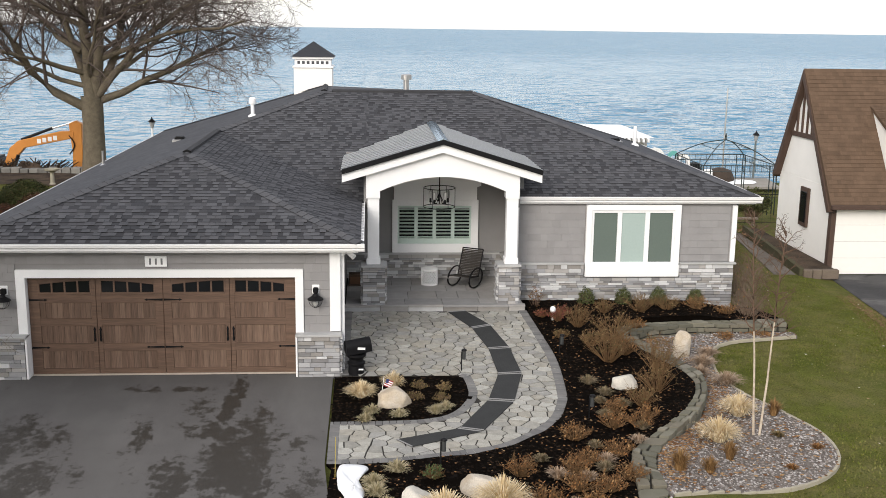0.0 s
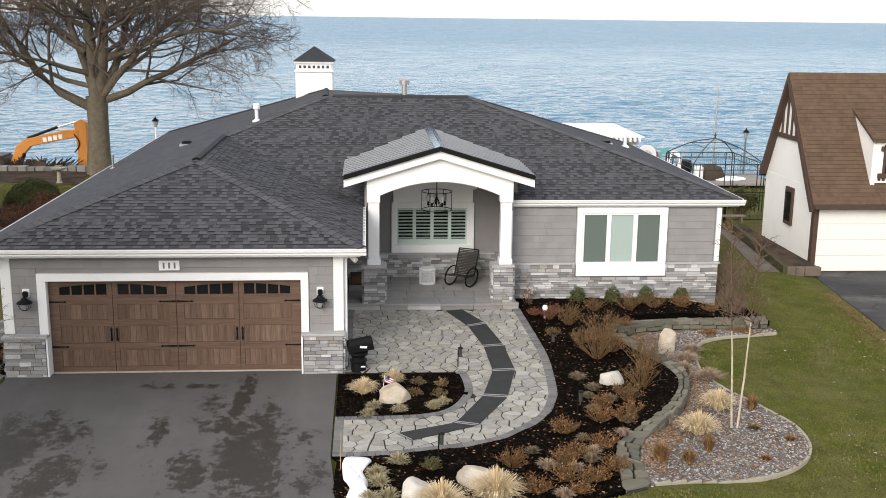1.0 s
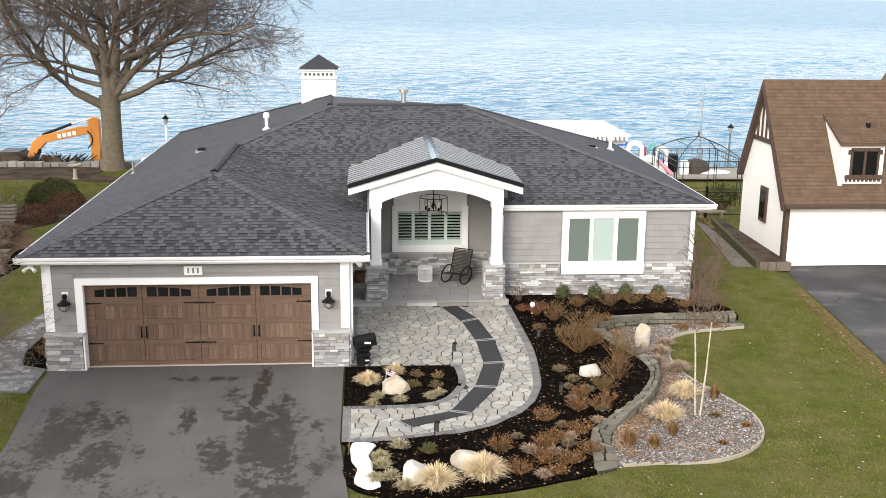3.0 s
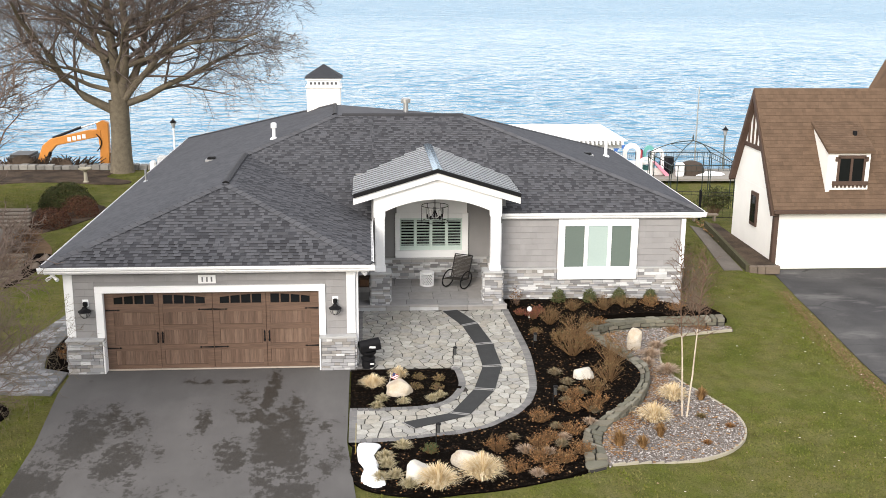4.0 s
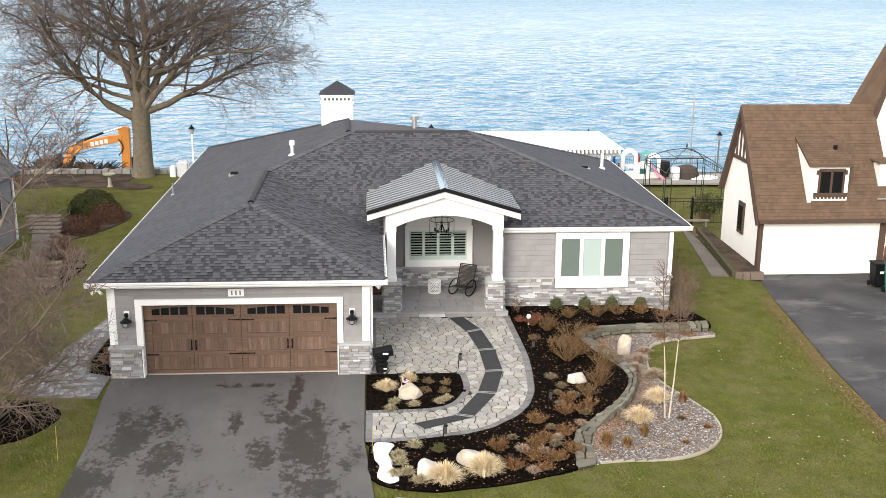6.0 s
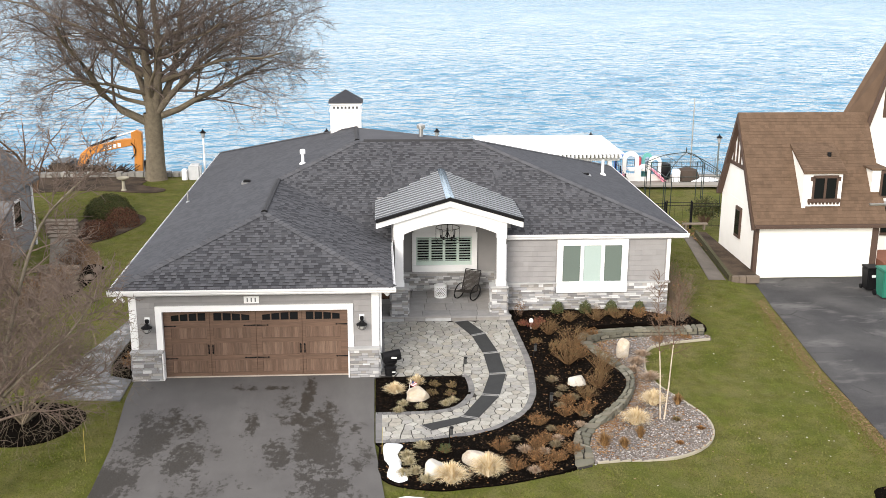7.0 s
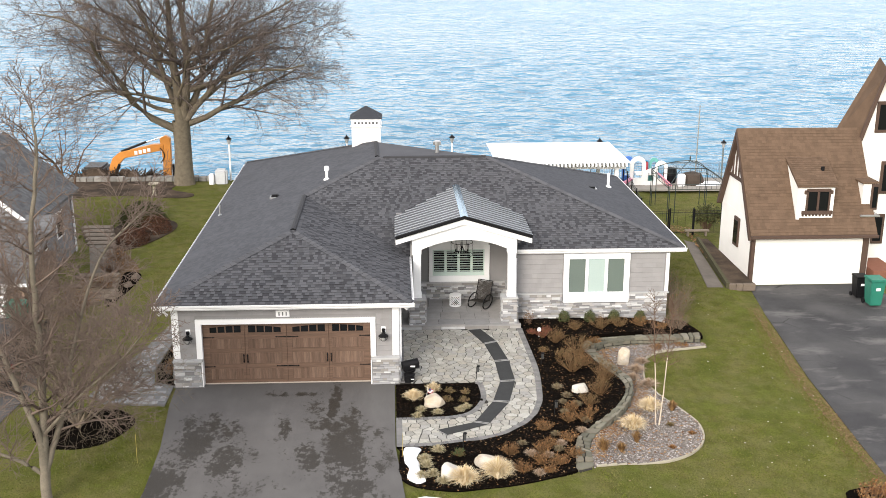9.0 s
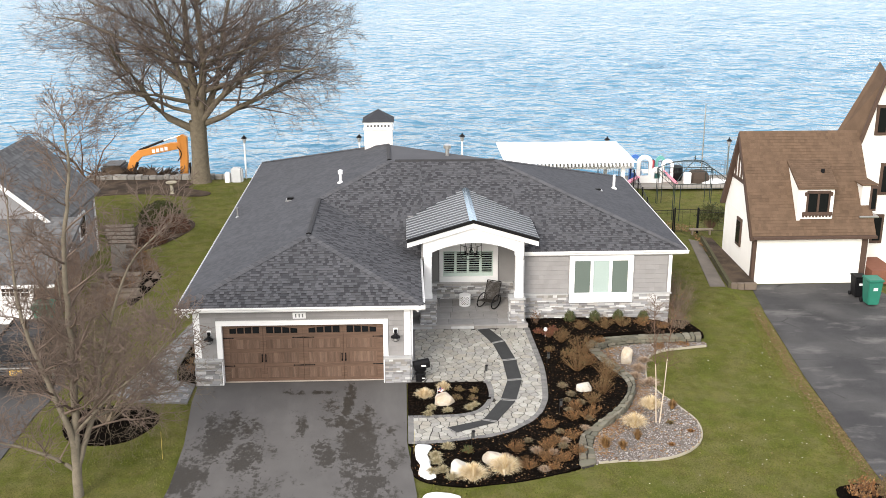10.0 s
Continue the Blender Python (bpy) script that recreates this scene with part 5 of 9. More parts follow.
# runner mats on the walk
MA = [(3.46, 4.10), (3.94, 2.73), (4.17, 1.22), (4.20, -0.36), (3.83, -1.79), (3.14, -3.21), (1.94, -3.71)]
MB = [(3.90, 4.20), (4.40, 2.95), (4.65, 1.30), (4.70, -0.32), (4.33, -1.88), (3.55, -3.36), (2.20, -4.05)]
for i in range(6):
    a0, a1, b0, b1 = (Vector(p) for p in (MA[i], MA[i + 1], MB[i], MB[i + 1]))
    k0, k1 = (0.02, 0.975)
    bm = bmesh.new()
    prism(bm, [tuple(a0.lerp(a1, k0)), tuple(a0.lerp(a1, k1)), tuple(b0.lerp(b1, k1)), tuple(b0.lerp(b1, k0))], 0, 0.014)
    for v in bm.verts:
        v.co.z += rise(v.co.y) + 0.018
    t = tagged(part("floor_mat", bm, RUBBER), "black ribbed rubber mat lying on the flagstones", "floor mat", "mats along the walk")
    for s, (p, q) in enumerate(((a0, b0), (a1, b1))):
        c = p.lerp(a1 if s == 0 else a0, 0.03), q.lerp(b1 if s == 0 else b0, 0.03)
        bm = bmesh.new()
        tube(bm, (*c[0], rise(c[0].y) + 0.034), (*c[1], rise(c[1].y) + 0.034), 0.012, n=6)
        part("end_bar", bm, mat("dull_mat_edge", (0.22, 0.22, 0.22), 0.8), t)

# ---- beds ----
WALL_L = spline([(5.68, -6.45), (5.95, -4.75), (6.25, -4.08), (7.23, -2.90), (7.87, -1.94), (8.22, -0.94), (8.10, -0.15), (7.70, 0.87), (7.36, 2.30), (7.68, 3.16), (9.05, 3.58), (12.2, 3.92)], 6)
WALL_R = spline([(6.22, -6.22), (6.31, -5.12), (6.65, -4.18), (7.49, -3.01), (8.14, -1.91), (8.55, -0.70), (8.50, 0.05), (8.16, 1.11), (7.88, 2.25), (8.10, 2.82), (9.4, 3.28), (12.1, 3.42)], 6)
EDGE = spline([(6.30, -6.10), (7.50, -5.72), (8.66, -5.42), (9.47, -4.86), (9.92, -4.06), (10.01, -3.04), (9.71, -2.05), (9.41, -1.22), (9.15, -0.16), (9.28, 0.97), (9.60, 2.0), (10.27, 2.66), (12.1, 3.08)], 6)
FRONT = spline([(0.86, -4.85), (0.95, -6.7), (2.14, -7.28), (3.13, -7.2), (4.01, -7.05), (5.08, -6.68), (5.75, -6.3)], 6)
BED = FRONT + WALL_L[2:] + [(12.25, 4.3), (11.9, 5.6), (11.1, 5.6), (11.1, 5.2), (5.45, 5.2), (5.52, 4.2)] + [p for p in OUTER[::-1]][1:]


def bumpy(h, amp):
    return lambda x, y: max(rise(y), -0.05) * (1 - smoothstep(9.5, 12, x)) + (-0.2) * smoothstep(9.5, 12, x) + h + amp * noise.noise((x * 2.2, y * 2.2, 0))


mz = bumpy(0.035, 0.035)
mulch = tagged(sheet("mulch_bed", BED, mz, MULCH, step=0.4, skirt=0.3), "planting bed of dark wet mulch", "planting bed", kind="structure")
INBED = [(0.78, -0.40), (3.36, -0.42)] + INNER[2:-1] + [(0.78, -2.84)]
tagged(sheet("mulch_bed", INBED, lambda x, y: rise(y) + 0.005 + 0.03 * noise.noise((x * 2.2, y * 2.2, 3)), MULCH, step=0.4), "small planting bed of dark mulch by the driveway", "planting bed", kind="structure")
LBED = [(-6.4, -0.1), (-7.1, 0.25), (-7.3, 1.2), (-7.2, 3.6), (-6.95, 5.0), (-6.4, 5.0)]
tagged(sheet("mulch_bed", LBED, lambda x, y: ground_z(x, y) + 0.06, MULCH, step=0.5), "narrow mulch bed along the garage wall", "planting bed", kind="structure")
OVAL = spline([(-10.1, -2.75), (-9.7, -3.8), (-8.9, -4.25), (-7.85, -4.1), (-7.2, -3.2), (-7.2, -2.4), (-8.0, -1.7), (-8.9, -1.55), (-9.8, -1.9)], 5, True)
tagged(sheet("mulch_bed", OVAL, lambda x, y: ground_z(x, y) + 0.05 + 0.05 * noise.noise((x * 2, y * 2, 0)), MULCH, step=0.5), "oval mulch bed under a bare small tree", "planting bed", kind="structure")
GRAV = [p for p in EDGE] + [p for p in WALL_R[::-1]]


def gravz(x, y):
    return max(-0.235 + 0.02 * smoothstep(-1, 4, y), ground_z(x, y) + 0.02) + 0.03 * noise.noise((x, y, 5))


tagged(sheet("gravel_bed", GRAV, gravz, GRAVEL, step=0.5, skirt=0.25), "gravel planting bed edged with pale concrete", "gravel bed", kind="structure")


def scatter(name, outline, count, size, height, material, label, seed, flat=0.6, parent=None):
    """A great many small stones, chips or leaves in one mesh."""
    rnd = random.Random(seed)
    xs, ys = [p[0] for p in outline], [p[1] for p in outline]
    verts, faces, n = [], [], 0
    while n < count:
        x, y = rnd.uniform(min(xs), max(xs)), rnd.uniform(min(ys), max(ys))
        if not inside((x, y), outline):
            continue
        n += 1
        s, a = size * rnd.uniform(0.5, 1.5), rnd.random() * 6.28
        z = height(x, y)
        k = len(verts)
        c, sn = math.cos(a) * s, math.sin(a) * s
        e = rnd.uniform(0.5, 1.0)
        verts += [(x + c, y + sn, z + s * 0.1), (x - sn * e, y + c * e, z + s * 0.05), (x - c, y - sn, z + s * 0.1), (x + sn * e, y - c * e, z), (x + c * 0.1, y + sn * 0.2, z + s * flat)]
        faces += [(k, k + 1, k + 4), (k + 1, k + 2, k + 4), (k + 2, k + 3, k + 4), (k + 3, k, k + 4)]
    ob = pydata(name, verts, faces, material, parent)
    return tagged(ob, label, name.replace("_", " "), kind="stuff")


scatter("gravel", GRAV, 9000, 0.026, gravz, PEBBLE, "loose mixed grey and pinkish gravel", 2)
scatter("mulch_chips", BED, 9000, 0.03, mz, CHIP, "loose dark bark chips on the bed", 3, 0.35)
scatter("fallen_leaves", BED, 1100, 0.024, lambda x, y: mz(x, y) + 0.02, LEAF_LITTER, "scattered dry brown leaves on the mulch", 4, 0.3)
scatter("fallen_leaves", GRAV, 700, 0.034, lambda x, y: gravz(x, y) + 0.02, LEAF_LITTER, "scattered dry brown leaves on the gravel", 6, 0.3)
WALL_FOOT = WALL_R[4:58] + [(x + 0.45, y - 0.25) for x, y in WALL_R[57:3:-1]]
scatter("fallen_leaves", WALL_FOOT, 1300, 0.03, lambda x, y: gravz(x, y) + 0.02, LEAF_LITTER, "rusty leaves drifted against the dry-stone wall", 16, 0.3)
scatter("mulch_chips", INBED, 1500, 0.03, lambda x, y: rise(y) + 0.01, CHIP, "loose dark bark chips by the driveway", 7, 0.35)
# crumbs of leaf and frost in the lawn and along the neighbouring drive
scatter("fallen_leaves", [(6.3, -12), (15.0, -12), (15.2, 3), (15.4, 6), (13.5, 9), (11.5, 3), (10.6, -3.4), (9, -6), (6.3, -6.8)], 170, 0.026, lambda x, y: ground_z(x, y) + 0.02, ramp_mat("pale_leaf_crumbs", [(0.5, 0.47, 0.38), (0.3, 0.22, 0.12), (0.6, 0.57, 0.5)], source="island"), "pale crumbled leaves strewn on the lawn", 8, 0.3)
scatter("fallen_leaves", [(15.5, 7.5), (15.1, 7), (14.3, 0.2), (14.1, -3.4), (13.9, -8), (14.35, -8), (14.65, 0)], 3000, 0.024, lambda x, y: ground_z(x, y) + 0.02, ramp_mat("straw_leaf_crumbs", [(0.17, 0.115, 0.055), (0.21, 0.15, 0.075), (0.13, 0.075, 0.038)], source="island"), "drift of dry leaves along the drive edge", 9, 0.3)
scatter("fallen_leaves", [(15.2, 10.5), (16.2, 10.4), (16.2, 20), (13.6, 20.4), (13.6, 18.8), (15.6, 18.4)], 1100, 0.045, lambda x, y: ground_z(x, y) + 0.12, LEAF_LITTER, "drift of dry leaves against the white wall", 10, 0.3)



def lawn_blades(outline, count, seed, label, material=None):
    """Short tufts that roughen the mown lawn."""
    rnd = random.Random(seed)
    xs, ys = [p[0] for p in outline], [p[1] for p in outline]
    verts, faces, n = [], [], 0
    while n < count:
        x, y = rnd.uniform(min(xs), max(xs)), rnd.uniform(min(ys), max(ys))
        if not inside((x, y), outline):
            continue
        n += 1
        z = ground_z(x, y) - 0.015
        for _ in range(2):
            a, w, h = rnd.random() * 6.283, rnd.uniform(0.01, 0.024), rnd.uniform(0.022, 0.055)
            k = len(verts)
            c, s = math.cos(a), math.sin(a)
            verts += [(x - c * w, y - s * w, z), (x + c * w, y + s * w, z), (x - s * h * 0.6, y + c * h * 0.6, z + h)]
            faces.append((k, k + 1, k + 2))
    ob = pydata("grass_blades", verts, faces, material or BLADES)
    tagged(ob, label, "grass", kind="stuff")


BLADES = ramp_mat("lawn_blade", [(0.09, 0.113, 0.015), (0.125, 0.142, 0.024), (0.175, 0.165, 0.05), (0.065, 0.085, 0.012), (0.155, 0.152, 0.042), (0.105, 0.12, 0.02)], 0.9, "island", 0, 20.0)
mix_in(BLADES, noise_mask(BLADES, 1.3, 0.47, 0.7, 8, 0.72, (1.0, 0.8, 1))[0], (0.185, 0.168, 0.07))
STRAW = ramp_mat("straw_edge_blade", [(0.18, 0.145, 0.065), (0.15, 0.12, 0.05), (0.21, 0.165, 0.085), (0.12, 0.125, 0.028), (0.13, 0.09, 0.04), (0.12, 0.13, 0.028)], 0.9, "island", 0, 20.0)
lawn_blades([(15.6, 7.6), (15.0, 7.4), (14.2, 3.0), (14.1, 0.2), (13.75, -3.4), (13.5, -8), (14.5, -8), (14.66, -3.4), (14.9, 0.2)], 9000, 5, "straw-coloured dead grass along the drive edge", STRAW)
lawn_blades([(1.1, -13), (14.0, -13), (14.3, -6.3), (14.45, -3.4), (14.7, 0.2), (15.3, 6.3), (15.0, 9.7), (14.1, 9.8), (15.0, 17), (13.6, 18), (11.6, 18), (11.8, 6), (12.4, 4.2), (12.2, 3.0), (10.2, 2.5), (9.5, 1.8), (9.25, 0), (9.6, -1.4), (10.15, -2.6), (10.1, -4.0), (9.5, -5.1), (7.6, -5.9), (5.8, -6.4), (4, -7.2), (2.2, -7.4), (1.1, -7)], 52000, 1, "short mown grass of the front lawn")
lawn_blades([(-6.1, -4.5), (-6.4, -1.8), (-8.6, -1.4), (-9.2, -0.6), (-8.8, 1.2), (-7.9, 6), (-7.6, 9), (-7.0, 9), (-7.0, 22), (-10, 30), (-17, 30), (-17, 17), (-11, 17), (-10.6, 10), (-11, 2), (-11.1, -5), (-11.6, -13), (-6.3, -13), (-6.0, -7)], 38000, 2, "short mown grass between the two houses")

# pale edging
ed = tagged(thing("edging", "pale concrete edging round the gravel bed", "edging"), kind="structure")
course(EDGE, ed, 0.05, 0.32, 0.0, 0.02, "edging_block", CURB, lambda x, y: gravz(x, y) - 0.005)

# dry-stone wall
rw = thing("retaining_wall", "low curved dry-stone wall of flat grey-green stones", "stone wall", kind="structure")
rnd = random.Random(31)


def along(line, s):
    s = min(max(s, 0), len(line) - 1.001)
    i = int(s)
    return Vector(line[i]).lerp(Vector(line[i + 1]), s - i)


def even(left, right, step):
    """Both edges of the wall cut at equal steps of its middle line."""
    out_l, out_r, s, run = [], [], 0.0, 0.0
    last = along(left, 0).lerp(along(right, 0), 0.5)
    while s < len(left) - 1:
        m = along(left, s).lerp(along(right, s), 0.5)
        run += (m - last).length
        last = m
        if run >= step or not out_l:
            out_l.append(along(left, s))
            out_r.append(along(right, s))
            run = 0.0
        s += 0.02
    return out_l, out_r


STEP_L, STEP_R = even(WALL_L, WALL_R, 0.2)
n = len(STEP_L)
bm = bmesh.new()
for i in range(n - 1):
    a, b, c, d = STEP_L[i], STEP_L[i + 1], STEP_R[i + 1], STEP_R[i]
    prism(bm, [tuple(p) for p in (a.lerp(d, 0.14), b.lerp(c, 0.14), b.lerp(c, 0.86), a.lerp(d, 0.86))], -0.4, -0.03)
part("wall_core", bm, JOINT, rw)

for cz, (z0, z1, lo, hi, split) in enumerate(((-0.34, -0.19, 1.6, 2.6, 0.0), (-0.18, -0.08, 1.0, 2.2, 0.7), (-0.07, 0.02, 0.8, 2.0, 0.85))):
    s = rnd.random() * 0.5
    while s < n - 1.3:
        ds = rnd.uniform(lo, hi)
        cut = rnd.uniform(0.3, 0.7)
        spans = ((0.0, cut - 0.025), (cut + 0.025, 1.0)) if rnd.random() < split else ((0.0, 1.0),)
        for t0, t1 in spans:
            sh0, sh1 = rnd.uniform(-0.18, 0.12), rnd.uniform(-0.12, 0.18)
            L0, L1, R0, R1 = along(STEP_L, s + 0.06 + sh0 * (t0 > 0)), along(STEP_L, s + ds - 0.06), along(STEP_R, s + 0.06), along(STEP_R, s + ds - 0.06 + sh1 * (t0 > 0))
            e0, e1 = t0 + rnd.uniform(-0.07, 0.05) * (t0 == 0), t1 + rnd.uniform(-0.05, 0.07) * (t1 == 1)
            q = [L0.lerp(R0, e0), L1.lerp(R1, e0), L1.lerp(R1, e1), L0.lerp(R0, e1)]
            c = sum(q, Vector((0, 0))) / 4
            out = []
            for a, b in zip(q, q[1:] + q[:1]):
                for f in (0.0, 0.35, 0.7):
                    p = a.lerp(b, f) - c
                    out.append(tuple(p * rnd.uniform(0.86, 1.0) * (0.93 if f == 0 else 1.0)))
            bm = bmesh.new()
            prism(bm, out, 0, z1 - z0 + rnd.uniform(-0.025, 0.02))
            for v in bm.verts:
                v.co.z += 0.1 * v.co.x * rnd.uniform(-0.3, 0.3)
            top = max(bm.faces, key=lambda f: f.calc_center_median().z)
            bmesh.ops.bevel(bm, geom=list(top.edges), offset=0.006, segments=1, affect="EDGES", clamp_overlap=True)
            ob = part("wall_stone", bm, WALLSTONE, rw)
            ob.location = (c.x, c.y, z0 + 0.03 * smoothstep(-1, 4, c.y) * (1 if cz else 0) - 0.05 * smoothstep(9.0, 11.5, c.x))
        s += ds


# ---- boulders ----
def boulder(x, y, z, sx, sy, sz, material, label, seed):
    bm = bmesh.new()
    bmesh.ops.create_icosphere(bm, subdivisions=4, radius=1)
    rnd = random.Random(int(seed * 10))
    cuts = [(Vector((rnd.gauss(0, 1), rnd.gauss(0, 1), rnd.gauss(0.2, 0.8))).normalized(), rnd.uniform(0.62, 0.85)) for _ in range(9)]
    for v in bm.verts:
        d = v.co.normalized()
        r = 1 + 0.28 * noise.noise(d * 1.2 + Vector((seed * 3.1, 0, 0))) + 0.12 * noise.noise(d * 2.6 + Vector((0, seed, 0))) + 0.02 * noise.noise(d * 9)
        p = d * r
        p = Vector([math.copysign(abs(c) ** 0.92, c) for c in p])
        for n, c in cuts:
            over = p.dot(n) - c
            if over > 0:
                p = p - n * over * 0.85
        v.co = Vector((p.x * sx, p.y * sy, max(p.z, -0.55) * sz))
    ob = part("boulder", bm, material, smooth=True)
    ob.location = (x, y, z + sz * 0.32)
    ob.rotation_euler = (0, 0, seed)
    return tagged(ob, label, "boulder")


boulder(6.68, -1.2, 0.0, 0.27, 0.24, 0.24, PALEROCK, "pale squarish boulder set in the dark mulch", 0.3)
boulder(8.72, 1.65, -0.16, 0.27, 0.22, 0.42, BOULDER, "upright pinkish boulder at the back of the gravel", 0.7)
boulder(3.22, -5.9, -0.05, 0.36, 0.28, 0.3, BOULDER, "rounded buff boulder beside tan grass clumps", 2.2)
boulder(1.98, -1.9, -0.02, 0.33, 0.28, 0.31, BOULDER, "rounded buff boulder in the small bed", 3.0)
boulder(2.19, -6.4, -0.07, 0.38, 0.29, 0.28, PALEROCK, "rounded white boulder near the bed's front edge", 4.1)


# ---- plants ----
def tuft(x, y, z, r, h, count, material, label, seed, lean=0.9, name="grass_clump", group="ornamental grasses"):
    """A clump of arching blades."""
    rnd = random.Random(seed)
    verts, faces = [], []
    for _ in range(count):
        a, q = rnd.random() * 6.283, rnd.random() ** 0.6
        bx, by = 0.18 * r * q * math.cos(a), 0.18 * r * q * math.sin(a)
        a += rnd.uniform(-0.5, 0.5)
        out, hh = r * q * lean * rnd.uniform(0.7, 1.15), h * rnd.uniform(0.55, 1.1) * (1 - 0.35 * q * lean)
        w = rnd.uniform(0.004, 0.008)
        sx, sy = -math.sin(a) * w, math.cos(a) * w
        k = len(verts)
        for t, ww in ((0, 1.0), (0.5, 0.9), (0.85, 0.6)):
            px, py = bx + math.cos(a) * out * t ** 1.6, by + math.sin(a) * out * t ** 1.6
            pz = hh * (t * (1.5 - 0.5 * t)) * (1 - 0.25 * q * t)
            verts += [(px - sx * ww, py - sy * ww, pz), (px + sx * ww, py + sy * ww, pz)]
        verts.append((bx + math.cos(a) * out, by + math.sin(a) * out, hh * (1 - 0.45 * q * lean)))
        faces += [(k, k + 1, k + 3, k + 2), (k + 2, k + 3, k + 5, k + 4), (k + 4, k + 5, k + 6)]
    ob = pydata(name, verts, faces, material)
    ob.location = (x, y, z - 0.02)
    return tagged(ob, label, "ornamental grass", group)


for i, (x, y, r, h, c) in enumerate(((2.58, -6.95, 0.52, 0.62, 900), (3.50, -6.62, 0.54, 0.66, 900))):
    tuft(x, y, mz(x, y), r, h, c, TAN, "large tan fountain grass clump spilling over the mulch", 40 + i)
for i, (x, y, r, h) in enumerate(((8.74, -2.15, 0.46, 0.56), (7.92, -3.42, 0.50, 0.58))):
    tuft(x, y, gravz(x, y), r, h, 800, TAN, "tan fountain grass clump in the gravel bed", 50 + i)
for i, (x, y, r, h) in enumerate(((9.0, 0.9, 0.42, 0.34), (9.12, -0.35, 0.46, 0.34), (8.75, 0.3, 0.34, 0.28), (9.35, 1.6, 0.34, 0.26))):
    tuft(x, y, gravz(x, y), r, h, 460, PINKGRASS, "soft pinkish dry grass clump by the edging", 55 + i)
for i, (x, y, r, h) in enumerate(((1.33, -1.5, 0.40, 0.42), (1.98, -0.98, 0.30, 0.42))):
    tuft(x, y, rise(y), r, h, 480, TAN, "tan grass clump beside the round boulder", 60 + i)
for i, (x, y) in enumerate(((1.55, -2.35), (1.42, -2.75), (2.05, -2.55), (2.75, -2.4), (2.95, -2.2))):
    tuft(x, y, rise(y), 0.22, 0.24, 240, PALEGREEN, "small pale sedge clump in the driveway bed", 70 + i)
for i, (x, y) in enumerate(((1.55, -5.6), (1.95, -5.05), (1.75, -6.45), (1.42, -6.6), (2.0, -6.85), (1.6, -5.95))):
    tuft(x, y, mz(x, y), 0.26, 0.27, 280, PALEGREEN, "small pale sedge clump near the snow", 80 + i)
for i, (x, y, m, r, h) in enumerate(((7.83, -4.3, RUSTGRASS, 0.26, 0.42), (6.68, -5.1, RUSTGRASS, 0.34, 0.46), (7.22, -5.06, RUSTGRASS, 0.28, 0.36), (9.44, -2.2, RUSTGRASS, 0.28, 0.4), (9.6, -3.9, RUST, 0.2, 0.14), (8.8, -4.7, RUST, 0.2, 0.12), (9.1, -3.3, OLIVE, 0.2, 0.14))):
    tuft(x, y, gravz(x, y), r, h, 320, m, "rust-brown grass clump standing in the gravel", 90 + i, 0.6)


def shrub(x, y, z, r, h, stems, leaves, leafmat, label, seed, name="shrub", leaf=0.035, stemmat=None, group="shrubs in the beds", low=0.15):
    """A twiggy bush: fine forked stems with small leaves near their ends."""
    rnd = random.Random(seed)
    t = thing(name, label, "shrub", group, at=(x, y, z - 0.03))
    V, F, LV, LF = [], [], [], []

    def stick(a, b, w0, w1):
        d = (b - a)
        s = d.cross(Vector((0, 0, 1)))
        if s.length < 1e-4:
            s = Vector((1, 0, 0))
        s.normalize()
        u = d.cross(s).normalized()
        k = len(V)
        for p, w in ((a, w0), (b, w1)):
            for c in range(3):
                ang = c * 2.094
                V.append(p + s * w * math.cos(ang) + u * w * math.sin(ang))
        for c in range(3):
            F.append((k + c, k + (c + 1) % 3, k + 3 + (c + 1) % 3, k + 3 + c))
    ends = []
    for _ in range(stems):
        a, q = rnd.random() * 6.283, rnd.random() ** 0.55
        p = Vector((0.12 * r * math.cos(a), 0.12 * r * math.sin(a), 0))
        tip = Vector((r * q * math.cos(a), r * q * math.sin(a), h * rnd.uniform(0.7, 1.05) * (1 - 0.45 * q * q)))
        m1 = p.lerp(tip, 0.45) + Vector((rnd.uniform(-1, 1), rnd.uniform(-1, 1), rnd.uniform(0, 1))) * 0.08 * h
        stick(p, m1, 0.007, 0.005)
        stick(m1, tip, 0.005, 0.002)
        for _ in range(4):
            b0 = m1.lerp(tip, rnd.random())
            b1 = b0 + Vector((rnd.uniform(-1, 1), rnd.uniform(-1, 1), rnd.uniform(0.0, 1.0))) * 0.28 * max(r, h) * rnd.uniform(0.4, 1)
            stick(b0, b1, 0.0035, 0.0015)
            ends.append((b0, b1))
        ends.append((m1, tip))
    for _ in range(leaves):
        b0, b1 = rnd.choice(ends)
        c = b0.lerp(b1, rnd.random() ** 0.6) + Vector((rnd.uniform(-1, 1), rnd.uniform(-1, 1), rnd.uniform(-1, 1))) * 0.03
        c.z = max(c.z, low * 0.2)
        n = Vector((rnd.uniform(-1, 1), rnd.uniform(-1, 1), rnd.uniform(-0.2, 1))).normalized()
        s1 = n.orthogonal().normalized()
        s2 = n.cross(s1)
        w = leaf * rnd.uniform(0.6, 1.3)
        k = len(LV)
        LV.extend((c - s1 * w, c - s2 * w * 0.45, c + s1 * w, c + s2 * w * 0.45))
        LF.append((k, k + 1, k + 2, k + 3))
    pydata("twig_mass", V, F, stemmat or TWIG, t)
    if leaves:
        pydata("foliage", LV, LF, leafmat, t)
    return t


